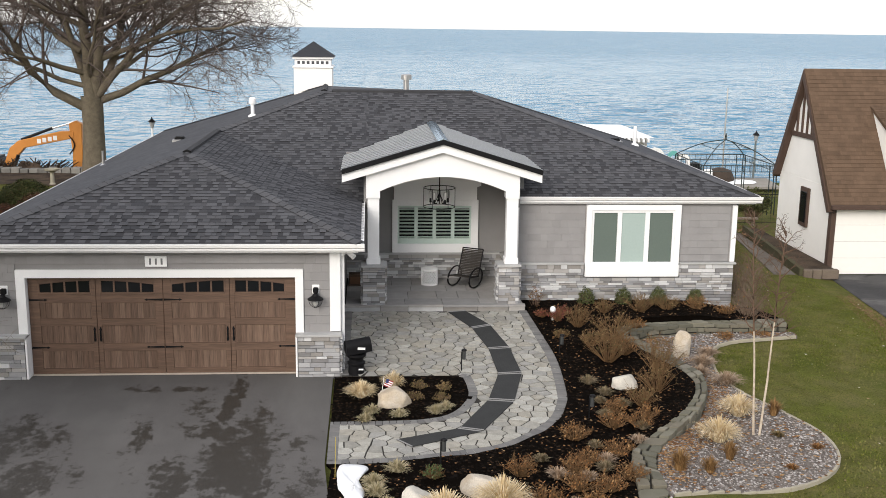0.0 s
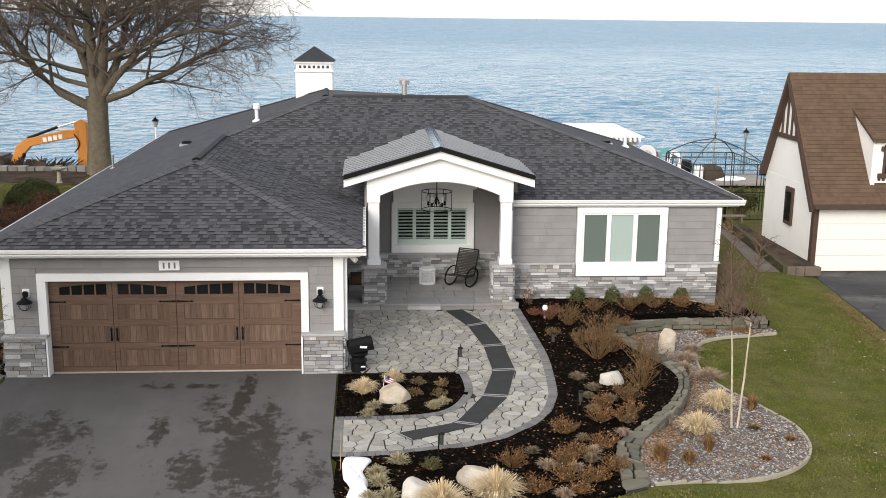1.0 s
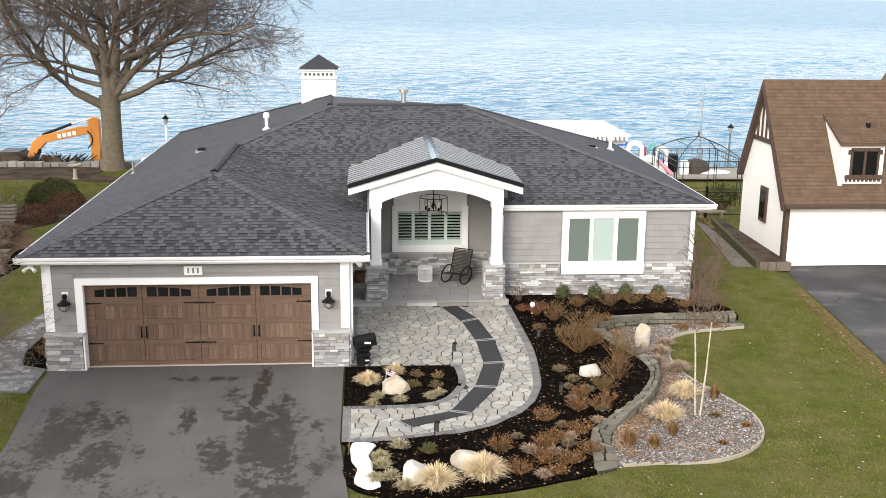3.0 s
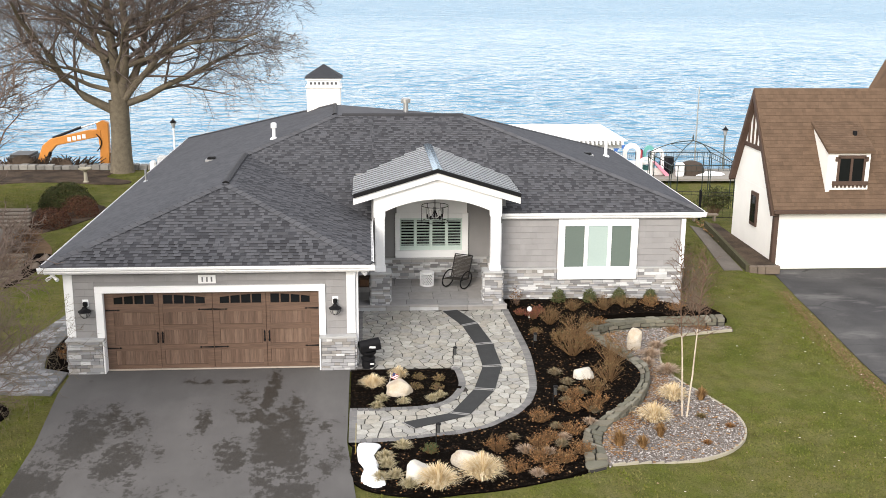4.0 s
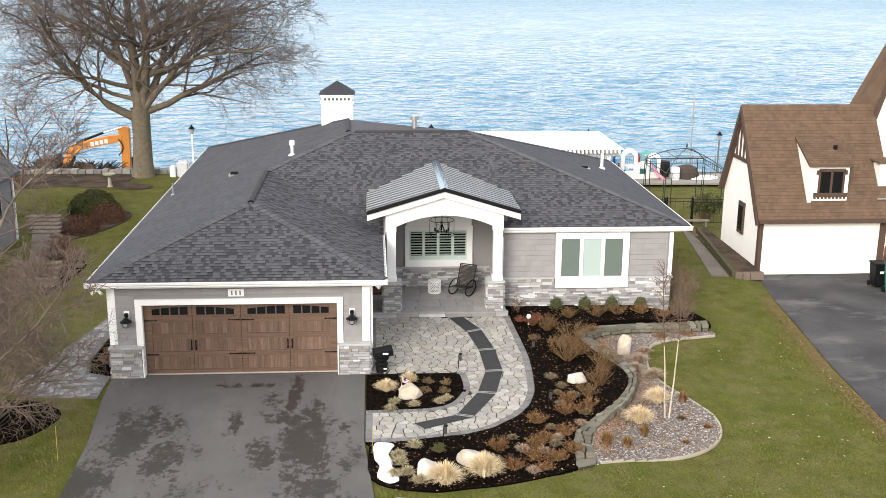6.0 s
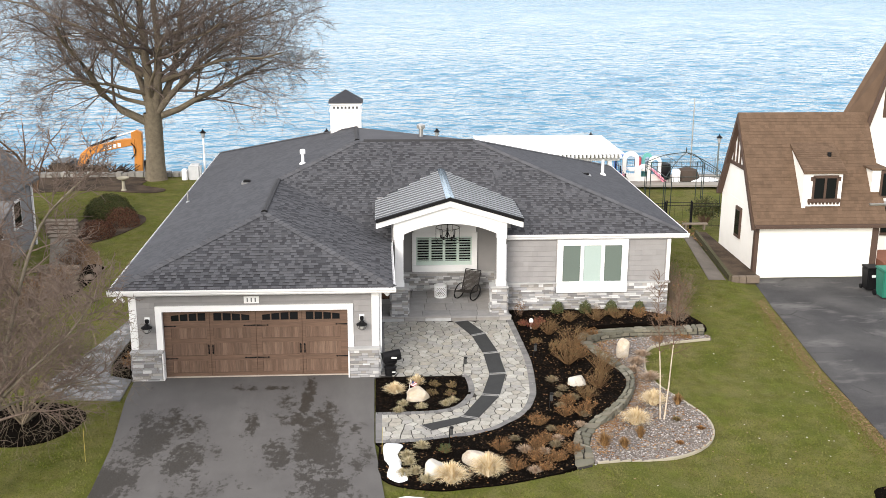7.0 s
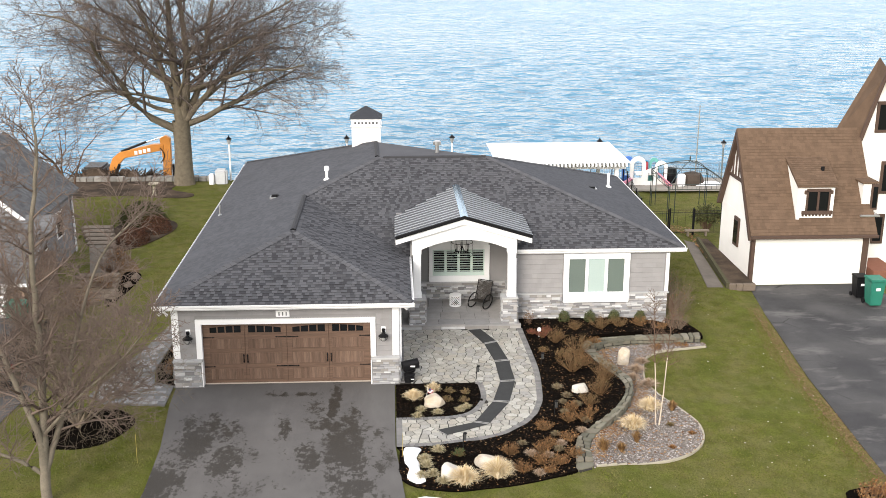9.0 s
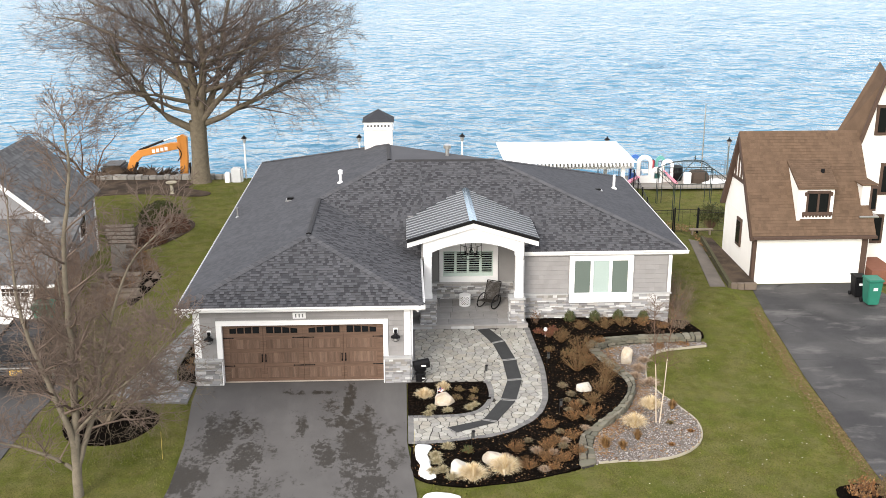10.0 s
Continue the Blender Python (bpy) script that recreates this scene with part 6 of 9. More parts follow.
BUSHES = ((6.7, 0.3, 0.62, 0.85, OLIVE), (7.62, -0.4, 0.6, 0.9, OLIVE), (6.5, 2.75, 0.42, 0.6, OLIVE), (7.1, 1.7, 0.6, 0.75, OLIVE), (7.3, -1.42, 0.46, 0.7, OLIVE), (6.8, -2.2, 0.4, 0.5, OLIVE), (8.37, 4.05, 0.46, 0.55, OLIVE), (7.4, 3.9, 0.34, 0.4, OLIVE), (6.1, 3.2, 0.26, 0.32, REDLEAF), (6.3, 3.7, 0.24, 0.28, REDLEAF), (5.75, 3.55, 0.22, 0.24, REDLEAF),
          (5.15, -3.82, 0.34, 0.36, RUST), (5.97, -3.3, 0.36, 0.36, RUST), (5.74, -4.55, 0.36, 0.34, RUST), (3.95, -5.3, 0.36, 0.42, RUST), (4.82, -5.92, 0.38, 0.36, RUST), (4.2, -6.3, 0.34, 0.34, RUST), (4.87, -5.25, 0.34, 0.34, RUST), (6.72, -2.9, 0.3, 0.34, RUST), (2.53, -5.35, 0.22, 0.26, GREENLEAF), (9.9, 4.3, 0.4, 0.4, RUST), (10.7, 4.3, 0.36, 0.3, RUST), (7.9, 2.7, 0.3, 0.25, RUST), (10.2, 3.02, 0.3, 0.14, RUST), (11.2, 3.2, 0.3, 0.12, RUST), (5.95, 1.9, 0.22, 0.25, OLIVE), (6.17, -2.56, 0.3, 0.34, RUST), (7.15, 0.71, 0.42, 0.5, RUST), (9.07, 4.19, 0.4, 0.42, OLIVE), (5.17, -4.91, 0.3, 0.3, RUST), (5.75, -5.5, 0.34, 0.32, RUST), (5.3, -5.94, 0.34, 0.32, RUST), (6.45, -3.26, 0.3, 0.34, RUST), (4.95, -6.4, 0.28, 0.26, RUST), (6.55, 1.4, 0.34, 0.4, OLIVE))
for i, (x, y, r, h, m) in enumerate(BUSHES):
    what = {"rust_brown_leaf": "rust-brown leafed twiggy shrub in the mulch", "olive_brown_leaf": "olive-brown half-bare twiggy shrub in the mulch", "dark_red_leaf": "low dark red shrub near the porch", "dark_green_leaf": "small green needled shrub by the walk"}[m.name]
    shrub(x, y, mz(x, y) if not (x > 8.9 and y < 3.3) else gravz(x, y), r, h, int(34 + 60 * r), int((150 if m in (RUST, OLIVE) else 300) + 520 * r * r), m, what, 200 + i, leaf=0.022, stemmat=WARMTWIG)
for i, (x, y, r) in enumerate(((5.98, -1.0, 0.26), (6.19, -1.65, 0.24), (6.5, -3.35, 0.22), (5.39, -5.2, 0.24), (4.40, -4.75, 0.2), (6.4, -2.25, 0.24), (5.93, -2.75, 0.22), (5.45, -4.2, 0.2), (6.0, -2.0, 0.2))):
    tuft(x, y, mz(x, y), r, r * 0.95, 240, HEATHER, "small olive-tan mound of heather in the mulch", 430 + i, 0.8, "heather_mound", "heather mounds")


def dome_bush(x, y, r, h, leaves, material, label, seed, leaf=0.05, z=-0.1, name="shrub", group="garden bushes"):
    """A close rounded bush: leaves in a lumpy dome over a twig mass."""
    rnd = random.Random(seed)
    t = shrub(x, y, z, r * 0.75, h * 0.75, 60, 0, None, label, seed, name, group=group)
    V, F = [], []
    for _ in range(leaves):
        a, c = rnd.random() * 6.283, rnd.random()
        d = Vector((math.cos(a) * math.sqrt(1 - c * c), math.sin(a) * math.sqrt(1 - c * c), c))
        k = (0.78 + 0.24 * rnd.random()) * (1 + 0.16 * noise.noise(d * 2.4 + Vector((seed, 0, 0))))
        p = Vector((d.x * r * k, d.y * r * k, 0.04 + d.z * h * k))
        n = (d + Vector([rnd.uniform(-0.8, 0.8) for _ in range(3)])).normalized()
        s1 = n.orthogonal().normalized()
        s1, s2 = s1 * math.cos(a * 7) + n.cross(s1) * math.sin(a * 7), n.cross(s1) * math.cos(a * 7) - s1 * math.sin(a * 7)
        w = leaf * rnd.uniform(0.6, 1.3)
        q = len(V)
        V.extend((p - s1 * w, p - s2 * w * 0.45, p + s1 * w, p + s2 * w * 0.45))
        F.append((q, q + 1, q + 2, q + 3))
    pydata("foliage", V, F, material, t)


for i, (x, y, r) in enumerate(((4.55, -5.45, 0.26), (5.5, -4.85, 0.24), (5.05, -5.55, 0.22), (3.6, -5.75, 0.24), (6.25, -4.05, 0.22), (4.65, -6.55, 0.24))):
    tuft(x, y, mz(x, y), r, r, 240, PINKGRASS, "small tan-pink dry grass tuft in the mulch", 460 + i, 0.8)
for i, x in enumerate((7.15, 8.12, 9.05, 10.05)):
    dome_bush(x, 4.92, 0.23, 0.4, 1100, BOXLEAF, "small clipped boxwood against the stone wall", 300 + i, 0.024, mz(x, 4.9), "boxwood", "boxwoods along the wall")
for i, (x, y) in enumerate(((2.5, -1.0), (3.0, -1.1), (2.4, -1.6), (2.9, -1.7))):
    shrub(x, y, rise(y), 0.2, 0.16, 30, 260, OLIVE, "low olive heather in the small bed", 320 + i, group="heathers in the small bed", leaf=0.025)
for i, (x, y) in enumerate(((-6.8, 0.9), (-6.75, 1.6), (-6.85, 2.6))):
    shrub(x, y, -0.05, 0.26, 0.45, 26, 130, RUST, "thin rust-brown shrub beside the garage", 330 + i, group="shrubs beside the garage")
# bare bushes and the dry stalks by the house corner
for i, (x, y, r, h) in enumerate(((11.7, 5.9, 0.95, 1.6), (12.0, 7.3, 0.9, 1.6), (11.4, 4.7, 0.55, 0.95), (12.2, 9.0, 0.75, 1.2))):
    shrub(x, y, -0.25, r, h, 70, 30, RUST, "bare brown twiggy bush by the house corner", 340 + i, "bare_bush", stemmat=CORNERTWIG, group="bare bushes by the corner")
shrub(5.75, 4.6, 0.13, 0.3, 0.75, 16, 40, RUST, "dry upright stalks beside the porch step", 350, "dry_stalks", group="dry stalks")


# ---- trees ----
class Tree:
    """Tapered branches that fork down to twigs."""

    def __init__(self, seed):
        self.rnd, self.V, self.F, self.V0, self.F0 = random.Random(seed), [], [], [], []

    def limb(self, pts, r0, r1, n, main=False):
        V, F = (self.V0, self.F0) if main else (self.V, self.F)
        rings = []
        for i, p in enumerate(pts):
            d = (pts[min(i + 1, len(pts) - 1)] - pts[max(i - 1, 0)]).normalized()
            s = d.orthogonal().normalized()
            u = d.cross(s)
            r = r0 + (r1 - r0) * i / (len(pts) - 1)
            rings.append(len(V))
            for c in range(n):
                a = 6.2832 * c / n
                V.append(p + s * r * math.cos(a) + u * r * math.sin(a))
        for k, m in zip(rings, rings[1:]):
            for c in range(n):
                F.append((k + c, k + (c + 1) % n, m + (c + 1) % n, m + c))

    def path(self, a, d, length, segs, wander, lift):
        pts, p, d = [a], a, d.normalized()
        for _ in range(segs):
            d = (d + Vector([self.rnd.gauss(0, wander) for _ in range(3)]) + Vector((0, 0, lift))).normalized()
            p = p + d * length / segs
            pts.append(p)
        return pts

    def stem(self, pts, r0, r1, side, length, top, kids, ratio, lo=0.22, thin=0.006, wander=0.15, lift=0.05, spread=0.8):
        """One long bent stem with side branches that shorten towards its tip."""
        rnd = self.rnd
        line = []
        k = len(pts)
        for i in range(k - 1):
            p = [pts[min(max(i + j, 0), k - 1)] for j in (-1, 0, 1, 2)]
            for s in range(5):
                t = s / 5
                line.append(0.5 * (2 * p[1] + (p[2] - p[0]) * t + (2 * p[0] - 5 * p[1] + 4 * p[2] - p[3]) * t * t + (3 * p[1] - p[0] - 3 * p[2] + p[3]) * t ** 3) + Vector((rnd.gauss(0, 0.6) * r1, rnd.gauss(0, 0.6) * r1, 0)) * (1 if i or s else 0))
        line.append(pts[-1])
        self.limb(line, r0, r1, 8, True)
        n = len(line) - 1
        for q in range(side):
            t = lo + (1 - lo) * (q + rnd.random()) / side
            i = min(int(t * n), n - 1)
            d = (line[i + 1] - line[i]).normalized()
            a = q * 2.4 + rnd.uniform(-0.5, 0.5)
            out = Vector((math.cos(a), math.sin(a), rnd.uniform(0.15, 0.6)))
            self.grow(line[i].lerp(line[i + 1], t * n - i), out + d * 0.5 * t, length * (1.1 - 0.6 * t) * rnd.uniform(0.75, 1.15), max((r0 + (r1 - r0) * t) * 0.5, 0.014), 1, top, kids, ratio, wander, lift, spread, thin)

    def grow(self, a, d, length, r, level, top, kids, ratio=0.62, wander=0.16, lift=0.03, spread=0.75, thin=0.006):
        """A branch with side branches in turn round it, the longest near its foot."""
        rnd = self.rnd
        segs = 6 if level < 1 else 4 if level < 2 else 3 if level < top - 1 else 2 if level < top else 1
        pts = self.path(a, d, length, segs, wander, lift)
        self.limb(pts, r, r * (0.28 if level < 2 else 0.4), 7 if level < 1 else 5 if level < 2 else 3, level == 0)
        if level >= top:
            return
        count = kids[min(level, len(kids) - 1)]
        turn = rnd.random() * 6.283
        for c in range(count):
            t = min(0.2 + 0.8 * (c + rnd.uniform(0.1, 1.0)) / count, 1.0)
            i = min(int(t * segs), segs - 1)
            p = pts[i].lerp(pts[i + 1], t * segs - i)
            dd = (pts[i + 1] - pts[i]).normalized()
            s = dd.orthogonal().normalized()
            turn += 2.4 + rnd.uniform(-0.5, 0.5)
            side = s * math.cos(turn) + dd.cross(s) * math.sin(turn)
            self.grow(p, dd * (1 - 0.3 * spread) + side * spread * rnd.uniform(0.65, 1.1), length * ratio * rnd.uniform(0.75, 1.15) * (1.2 - 0.5 * t), max(r * (1 - 0.65 * t) * 0.45, thin * 1.5 if level < top - 1 else thin), level + 1, top, kids, ratio, wander, lift, spread, thin)


def big_tree():
    t = thing("tree", "large bare oak with a wide crown by the lake", "tree", "bare trees", at=(0, 0, 0))
    T = Tree(7)
    base = Vector((-11.75, 30.2, -0.3))
    trunk = [base, base + Vector((0, 0, 0.3)), base + Vector((0.02, 0, 1.2)), base + Vector((0.05, 0, 2.6)), base + Vector((0.05, 0, 4.0))]
    bm = bmesh.new()
    rr = (0.74, 0.60, 0.52, 0.48, 0.52)
    rings = []
    for p, r in zip(trunk, rr):
        rings.append([bm.verts.new(p + Vector((r * (1 + 0.06 * math.sin(c * 2.2 + p.z)) * math.cos(6.283 * c / 16), r * (1 + 0.06 * math.cos(c * 1.7)) * math.sin(6.283 * c / 16), 0))) for c in range(16)])
    for u, v in zip(rings, rings[1:]):
        for c in range(16):
            bm.faces.new((u[c], u[(c + 1) % 16], v[(c + 1) % 16], v[c]))
    part("trunk", bm, BARK, t, smooth=True)
    f = base + Vector((0.05, 0, 3.5))
    # leaders that carry on upwards
    leaders = ([(0, 0, 0), (-0.15, 0, 3.0), (-0.35, 0.2, 7.0), (-0.5, 0.2, 12.0)], [(0.1, 0, 0.2), (0.55, -0.2, 3.5), (0.5, -0.3, 7.5), (0.9, -0.4, 12.0)], [(0.2, 0, 0.3), (1.3, 0.4, 3.2), (1.9, 0.6, 6.5), (3.0, 0.8, 10.5)], [(-0.1, 0.1, 0.6), (-1.0, 0.3, 3.4), (-2.0, 0.5, 7.0), (-3.0, 0.6, 10.5)])
    for k, pts in enumerate(leaders):
        T.stem([f + Vector(p) for p in pts], (0.36, 0.30, 0.23, 0.19)[k], 0.05, 15, 6.4, 4, (7, 6, 5, 3), 0.56, 0.22, 0.008, 0.17, 0.04, 0.72)
    limbs = (((-7.6, -0.5, 3.2), 0.27, 0.0), ((6.6, 0.8, 2.1), 0.22, 0.3), ((5.2, -1.0, 4.6), 0.22, 0.5), ((-6.2, 2.0, 1.6), 0.14, 1.0), ((-5.0, -1.6, 2.8), 0.15, 1.6), ((6.4, 1.8, 1.6), 0.15, 1.4), ((0.4, -4.5, 2.2), 0.13, 1.2), ((-1.5, 4.5, 2.6), 0.13, 1.5), ((7.4, -1.0, 2.6), 0.16, 2.2), ((-7.8, 0.4, 2.6), 0.16, 2.6), ((6.4, 1.4, 4.0), 0.15, 3.4), ((-6.4, -1.2, 4.0), 0.15, 3.8), ((7.0, 0.0, 3.4), 0.13, 4.6), ((-7.2, 1.0, 3.6), 0.13, 5.0), ((2.4, -4.6, 2.8), 0.12, 3.6), ((-2.8, -4.2, 3.2), 0.12, 4.2))
    for (dx, dy, dz), r, h in limbs:
        d = Vector((dx, dy, dz))
        T.grow(f + Vector((0.05 * dx, 0, h)), d, d.length * 1.04, r * 0.9, 0, 4, (11, 7, 5, 4), 0.54, 0.16, 0.035, 0.76, 0.008)
    pydata("crown", T.V, T.F, CROWNBARK, t, smooth=True)
    pydata("main_limb", T.V0, T.F0, BARK, t, smooth=True)


big_tree()


def small_tree(x, y, z, label, seed, stems, kids, top, wander, material, name="tree", ratio=0.58, spread=0.8, lift=0.03):
    t = thing(name, label, "tree", "bare trees")
    T = Tree(seed)
    for d, r in stems:
        d = Vector(d)
        T.grow(Vector((x, y, z)), d, d.length, r, 0, top, kids, ratio, wander, lift, spread, 0.003)
    pydata("trunk", T.V0, T.F0, material, t, smooth=True)
    if T.V:
        pydata("crown", T.V, T.F, material, t, smooth=True)


HAZETWIG = mat("fine_tan_twigs", (0.18, 0.145, 0.105), 0.95, 0.3, 6.0, 40.0, 0.2)
PALETWIG = mat("pale_pinkish_twigs", (0.155, 0.118, 0.098), 0.95, 0.3, 6.0, 40.0, 0.2)
TWIGBARK = mat("pale_brown_bark", (0.17, 0.148, 0.115), 0.95, 0.3, 6.0, 40.0, 0.5)


def drive_tree():
    """The forked tree by the drive, its stems leaning apart."""
    t = thing("tree", "tall bare multi-stemmed tree beside the driveway", "tree", "bare trees")
    T = Tree(17)
    b = Vector((-8.34, -7.19, -0.15))
    for pts, r0, r1, side, length in (([(0, 0, 0), (0.05, 0, 1.2), (0.16, 0.05, 2.7), (0.26, 0.05, 4.7), (0.36, -0.1, 7.0), (0.72, -0.1, 9.0), (0.7, 0, 10.4)], 0.15, 0.02, 30, 1.9),
                                      ([(0.05, 0, 1.5), (0.0, -0.1, 2.1), (-0.4, -0.2, 3.6), (-0.78, -0.25, 5.1), (-0.92, -0.2, 6.6), (-0.9, 0.0, 8.6)], 0.11, 0.015, 24, 1.7),
                                      ([(0.06, 0, 0.9), (0.26, 0.1, 1.5), (0.68, 0.3, 2.8), (1.0, 0.4, 4.3), (1.82, 0.5, 6.5), (3.0, 0.6, 7.7)], 0.10, 0.012, 28, 1.9),
                                      ([(0.03, 0, 0.8), (-0.45, -0.2, 1.3), (-1.3, -0.4, 1.8), (-2.4, -0.7, 2.2)], 0.07, 0.012, 12, 1.2),
                                      ([(0.16, 0.0, 2.0), (1.2, -0.2, 3.1), (2.4, -0.5, 4.2), (3.2, -0.7, 5.2)], 0.05, 0.008, 20, 1.5),
                                      ([(0.25, 0.1, 3.2), (-0.2, 1.0, 4.6), (-0.5, 1.8, 6.6)], 0.05, 0.008, 14, 1.4),
                                      ([(0.4, 0.1, 2.2), (1.3, 0.6, 2.5), (2.7, 1.0, 2.7)], 0.04, 0.006, 10, 1.2)):
        T.stem([b + Vector(p) for p in pts], r0, r1, side, length * 1.15, 4, (6, 6, 4, 3), 0.62, 0.26, 0.0065, 0.15, 0.03, 0.7)
    pydata("trunk", T.V0, T.F0, TWIGBARK, t, smooth=True)
    pydata("crown", T.V, T.F, PALETWIG, t, smooth=True)


drive_tree()
small_tree(-8.75, -2.9, -0.1, "small bare tree with dense brown drooping twigs", 23, (((0.9, 0.2, 3.6), 0.06), ((-1.0, 0.4, 3.3), 0.05), ((0.1, -0.9, 3.6), 0.05), ((-0.2, 1.1, 3.7), 0.05), ((1.7, -0.4, 2.6), 0.04), ((-1.7, -0.3, 2.6), 0.04), ((1.4, 1.2, 2.8), 0.04), ((-1.0, -1.2, 2.8), 0.04), ((0.4, 0.1, 4.2), 0.05), ((1.9, 0.5, 1.7), 0.035)), (8, 6, 4, 3), 4, 0.16, HAZETWIG, ratio=0.56, lift=-0.01, spread=0.8)
small_tree(-12.2, 4.0, -0.2, "bare brown tree between the two houses", 29, (((0.4, 0.2, 3.8), 0.07), ((-0.8, -0.4, 3.2), 0.06), ((0.9, 0.6, 3.0), 0.05)), (8, 7, 5), 3, 0.18, TWIG, ratio=0.55)
small_tree(-17.5, 27.0, -0.2, "bare brown tree at the lake's edge", 33, (((0.4, 0.2, 5.0), 0.1), ((-1.2, -0.4, 4.4), 0.08), ((1.0, 0.6, 4.2), 0.07)), (8, 6, 5), 3, 0.18, TWIG, ratio=0.5)
def birch(x, y, tip, label, seed):
    t = thing("birch", label, "tree", "birches in the gravel", at=(0, 0, 0))
    T = Tree(seed)
    b = Vector((x, y, -0.25))
    T.stem([b, b + Vector(tip) * 0.35 + Vector((0.012, 0, 0)), b + Vector(tip) * 0.7 - Vector((0.012, 0, 0)), b + Vector(tip)], 0.026, 0.005, 26, 0.6, 3, (4, 4), 0.55, 0.45, 0.0035)
    high = {i for i, v in enumerate(T.V0) if v.z > 1.75}
    pydata("trunk", T.V0, [f for f in T.F0 if f[0] not in high], BIRCHBARK, t, smooth=True)
    upper = pydata("leader", T.V0, [f for f in T.F0 if f[0] in high], TWIG, t, smooth=True)
    upper["label"] = "thin brown upper stem"
    pydata("crown", T.V, T.F, TWIG, t, smooth=True)


birch(8.68, -3.16, (-0.26, 0.10, 4.1), "slender pale birch stem in the gravel", 41)
birch(8.78, -3.2, (0.24, 0.10, 3.9), "slender leaning birch stem in the gravel", 43)


# ---- small things by the house ----
def chandelier():
    t = thing("chandelier", "black round wire chandelier hanging in the porch", "chandelier", at=(3.33, 5.8, 0))
    for z in (3.06, 2.56):
        bm = bmesh.new()
        polytube(bm, [(0.41 * math.cos(6.2832 * k / 28), 0.41 * math.sin(6.2832 * k / 28), z) for k in range(28)], 0.011, 5, True)
        part("ring", bm, BLACK, t)
    for k in range(6):
        a = 6.283 * k / 6
        bm = bmesh.new()
        tube(bm, (0.41 * math.cos(a), 0.41 * math.sin(a), 2.56), (0.41 * math.cos(a), 0.41 * math.sin(a), 3.06), 0.009, n=5)
        part("upright", bm, BLACK, t)
    bm = bmesh.new()
    tube(bm, (0, 0, 2.62), (0, 0, 4.25), 0.014, n=6)
    part("stem", bm, BLACK, t)
    for k in range(5):
        a = 6.283 * k / 5 + 0.3
        x, y = 0.24 * math.cos(a), 0.24 * math.sin(a)
        bm = bmesh.new()
        tube(bm, (0, 0, 2.92), (x * 0.5, y * 0.5, 2.66), 0.011, n=6)
        tube(bm, (x * 0.5, y * 0.5, 2.66), (x, y, 2.68), 0.011, n=6)
        tube(bm, (x, y, 2.66), (x, y, 2.78), 0.03, n=8)
        part("arm", bm, BLACK, t)
        part("candle_shade", lathe([(0.045, 2.78), (0.05, 2.90), (0.042, 2.96)], 10, (x, y, 0)), mat("clear_lamp_glass", (0.4, 0.4, 0.39), 0.1), t, "pale glass shade")


def rocking_chair():
    t = thing("rocking_chair", "dark metal-framed rocking chair with woven seat on the porch", "rocking chair", at=(4.06, 6.1, 0.315))
    t.rotation_euler, t.scale = (0, 0, radians(-28)), (1.1, 1.08, 0.88)
    wov = mat("dark_woven_strap", (0.028, 0.023, 0.019), 0.7, 0.2, 20.0, 90.0, 0.3)
    for s in (-1, 1):
        bm = bmesh.new()
        loop = [(s * 0.28, 0.05 + 0.44 * math.cos(a) * (1.0 if math.cos(a) < 0 else 0.95), 0.29 + 0.27 * math.sin(a) * (1.15 if math.sin(a) > 0 else 1.0)) for a in [6.283 * k / 22 for k in range(22)]]
        polytube(bm, loop, 0.022, 6, True)
        part("rocker_loop", bm, BLACK, t)
    for y0, z0, y1, z1, n, nm in ((-0.32, 0.40, 0.22, 0.30, 12, "seat_slat"), (0.22, 0.32, 0.52, 1.05, 16, "back_slat")):
        for k in range(n):
            f = (k + 0.5) / n
            y, z = y0 + (y1 - y0) * f, z0 + (z1 - z0) * f
            ang = math.degrees(math.atan2(z1 - z0, y1 - y0))
            bm = bmesh.new()
            w = math.hypot(y1 - y0, z1 - z0) / n
            box(bm, -0.26, 0.26, -w * 0.42, w * 0.42, -0.008, 0.008)
            bmesh.ops.transform(bm, matrix=pose(0, y, z, ang, 0, 0), verts=bm.verts[:])
            part(nm, bm, wov, t)
    for s in (-1, 1):
        bm = bmesh.new()
        tube(bm, (s * 0.27, -0.33, 0.40), (s * 0.27, 0.22, 0.30), 0.018, n=6)
        tube(bm, (s * 0.27, 0.22, 0.30), (s * 0.27, 0.53, 1.08), 0.018, n=6)
        part("side_rail", bm, BLACK, t)
    bm = bmesh.new()
    tube(bm, (-0.27, 0.53, 1.08), (0.27, 0.53, 1.08), 0.02, n=6)
    part("top_rail", bm, BLACK, t)


def drum_stool():
    t = thing("side_table", "white pierced drum side table on the porch floor", "side table", at=(3.13, 6.45, 0.31))
    t.scale = (1.05, 1.05, 0.84)
    part("core", lathe([(0.185, 0.03), (0.185, 0.47)], 20), BLACK, t)
    part("top", lathe([(0.21, 0.47), (0.225, 0.49), (0.225, 0.52), (0.2, 0.535)], 24), WHITE, t)
    part("foot", lathe([(0.22, 0.0), (0.225, 0.02), (0.205, 0.05)], 24), WHITE, t)
    bm = bmesh.new()
    for k in range(18):
        for s in (-1, 1):
            prev = None
            for j in range(7):
                a, z = 6.283 * k / 18 + s * j * 0.22, 0.045 + 0.43 * j / 6
                p = (0.205 * math.cos(a), 0.205 * math.sin(a), z)
                if prev:
                    tube(bm, prev, p, 0.013, n=4, caps=False)
                prev = p
    part("lattice", bm, WHITE, t)


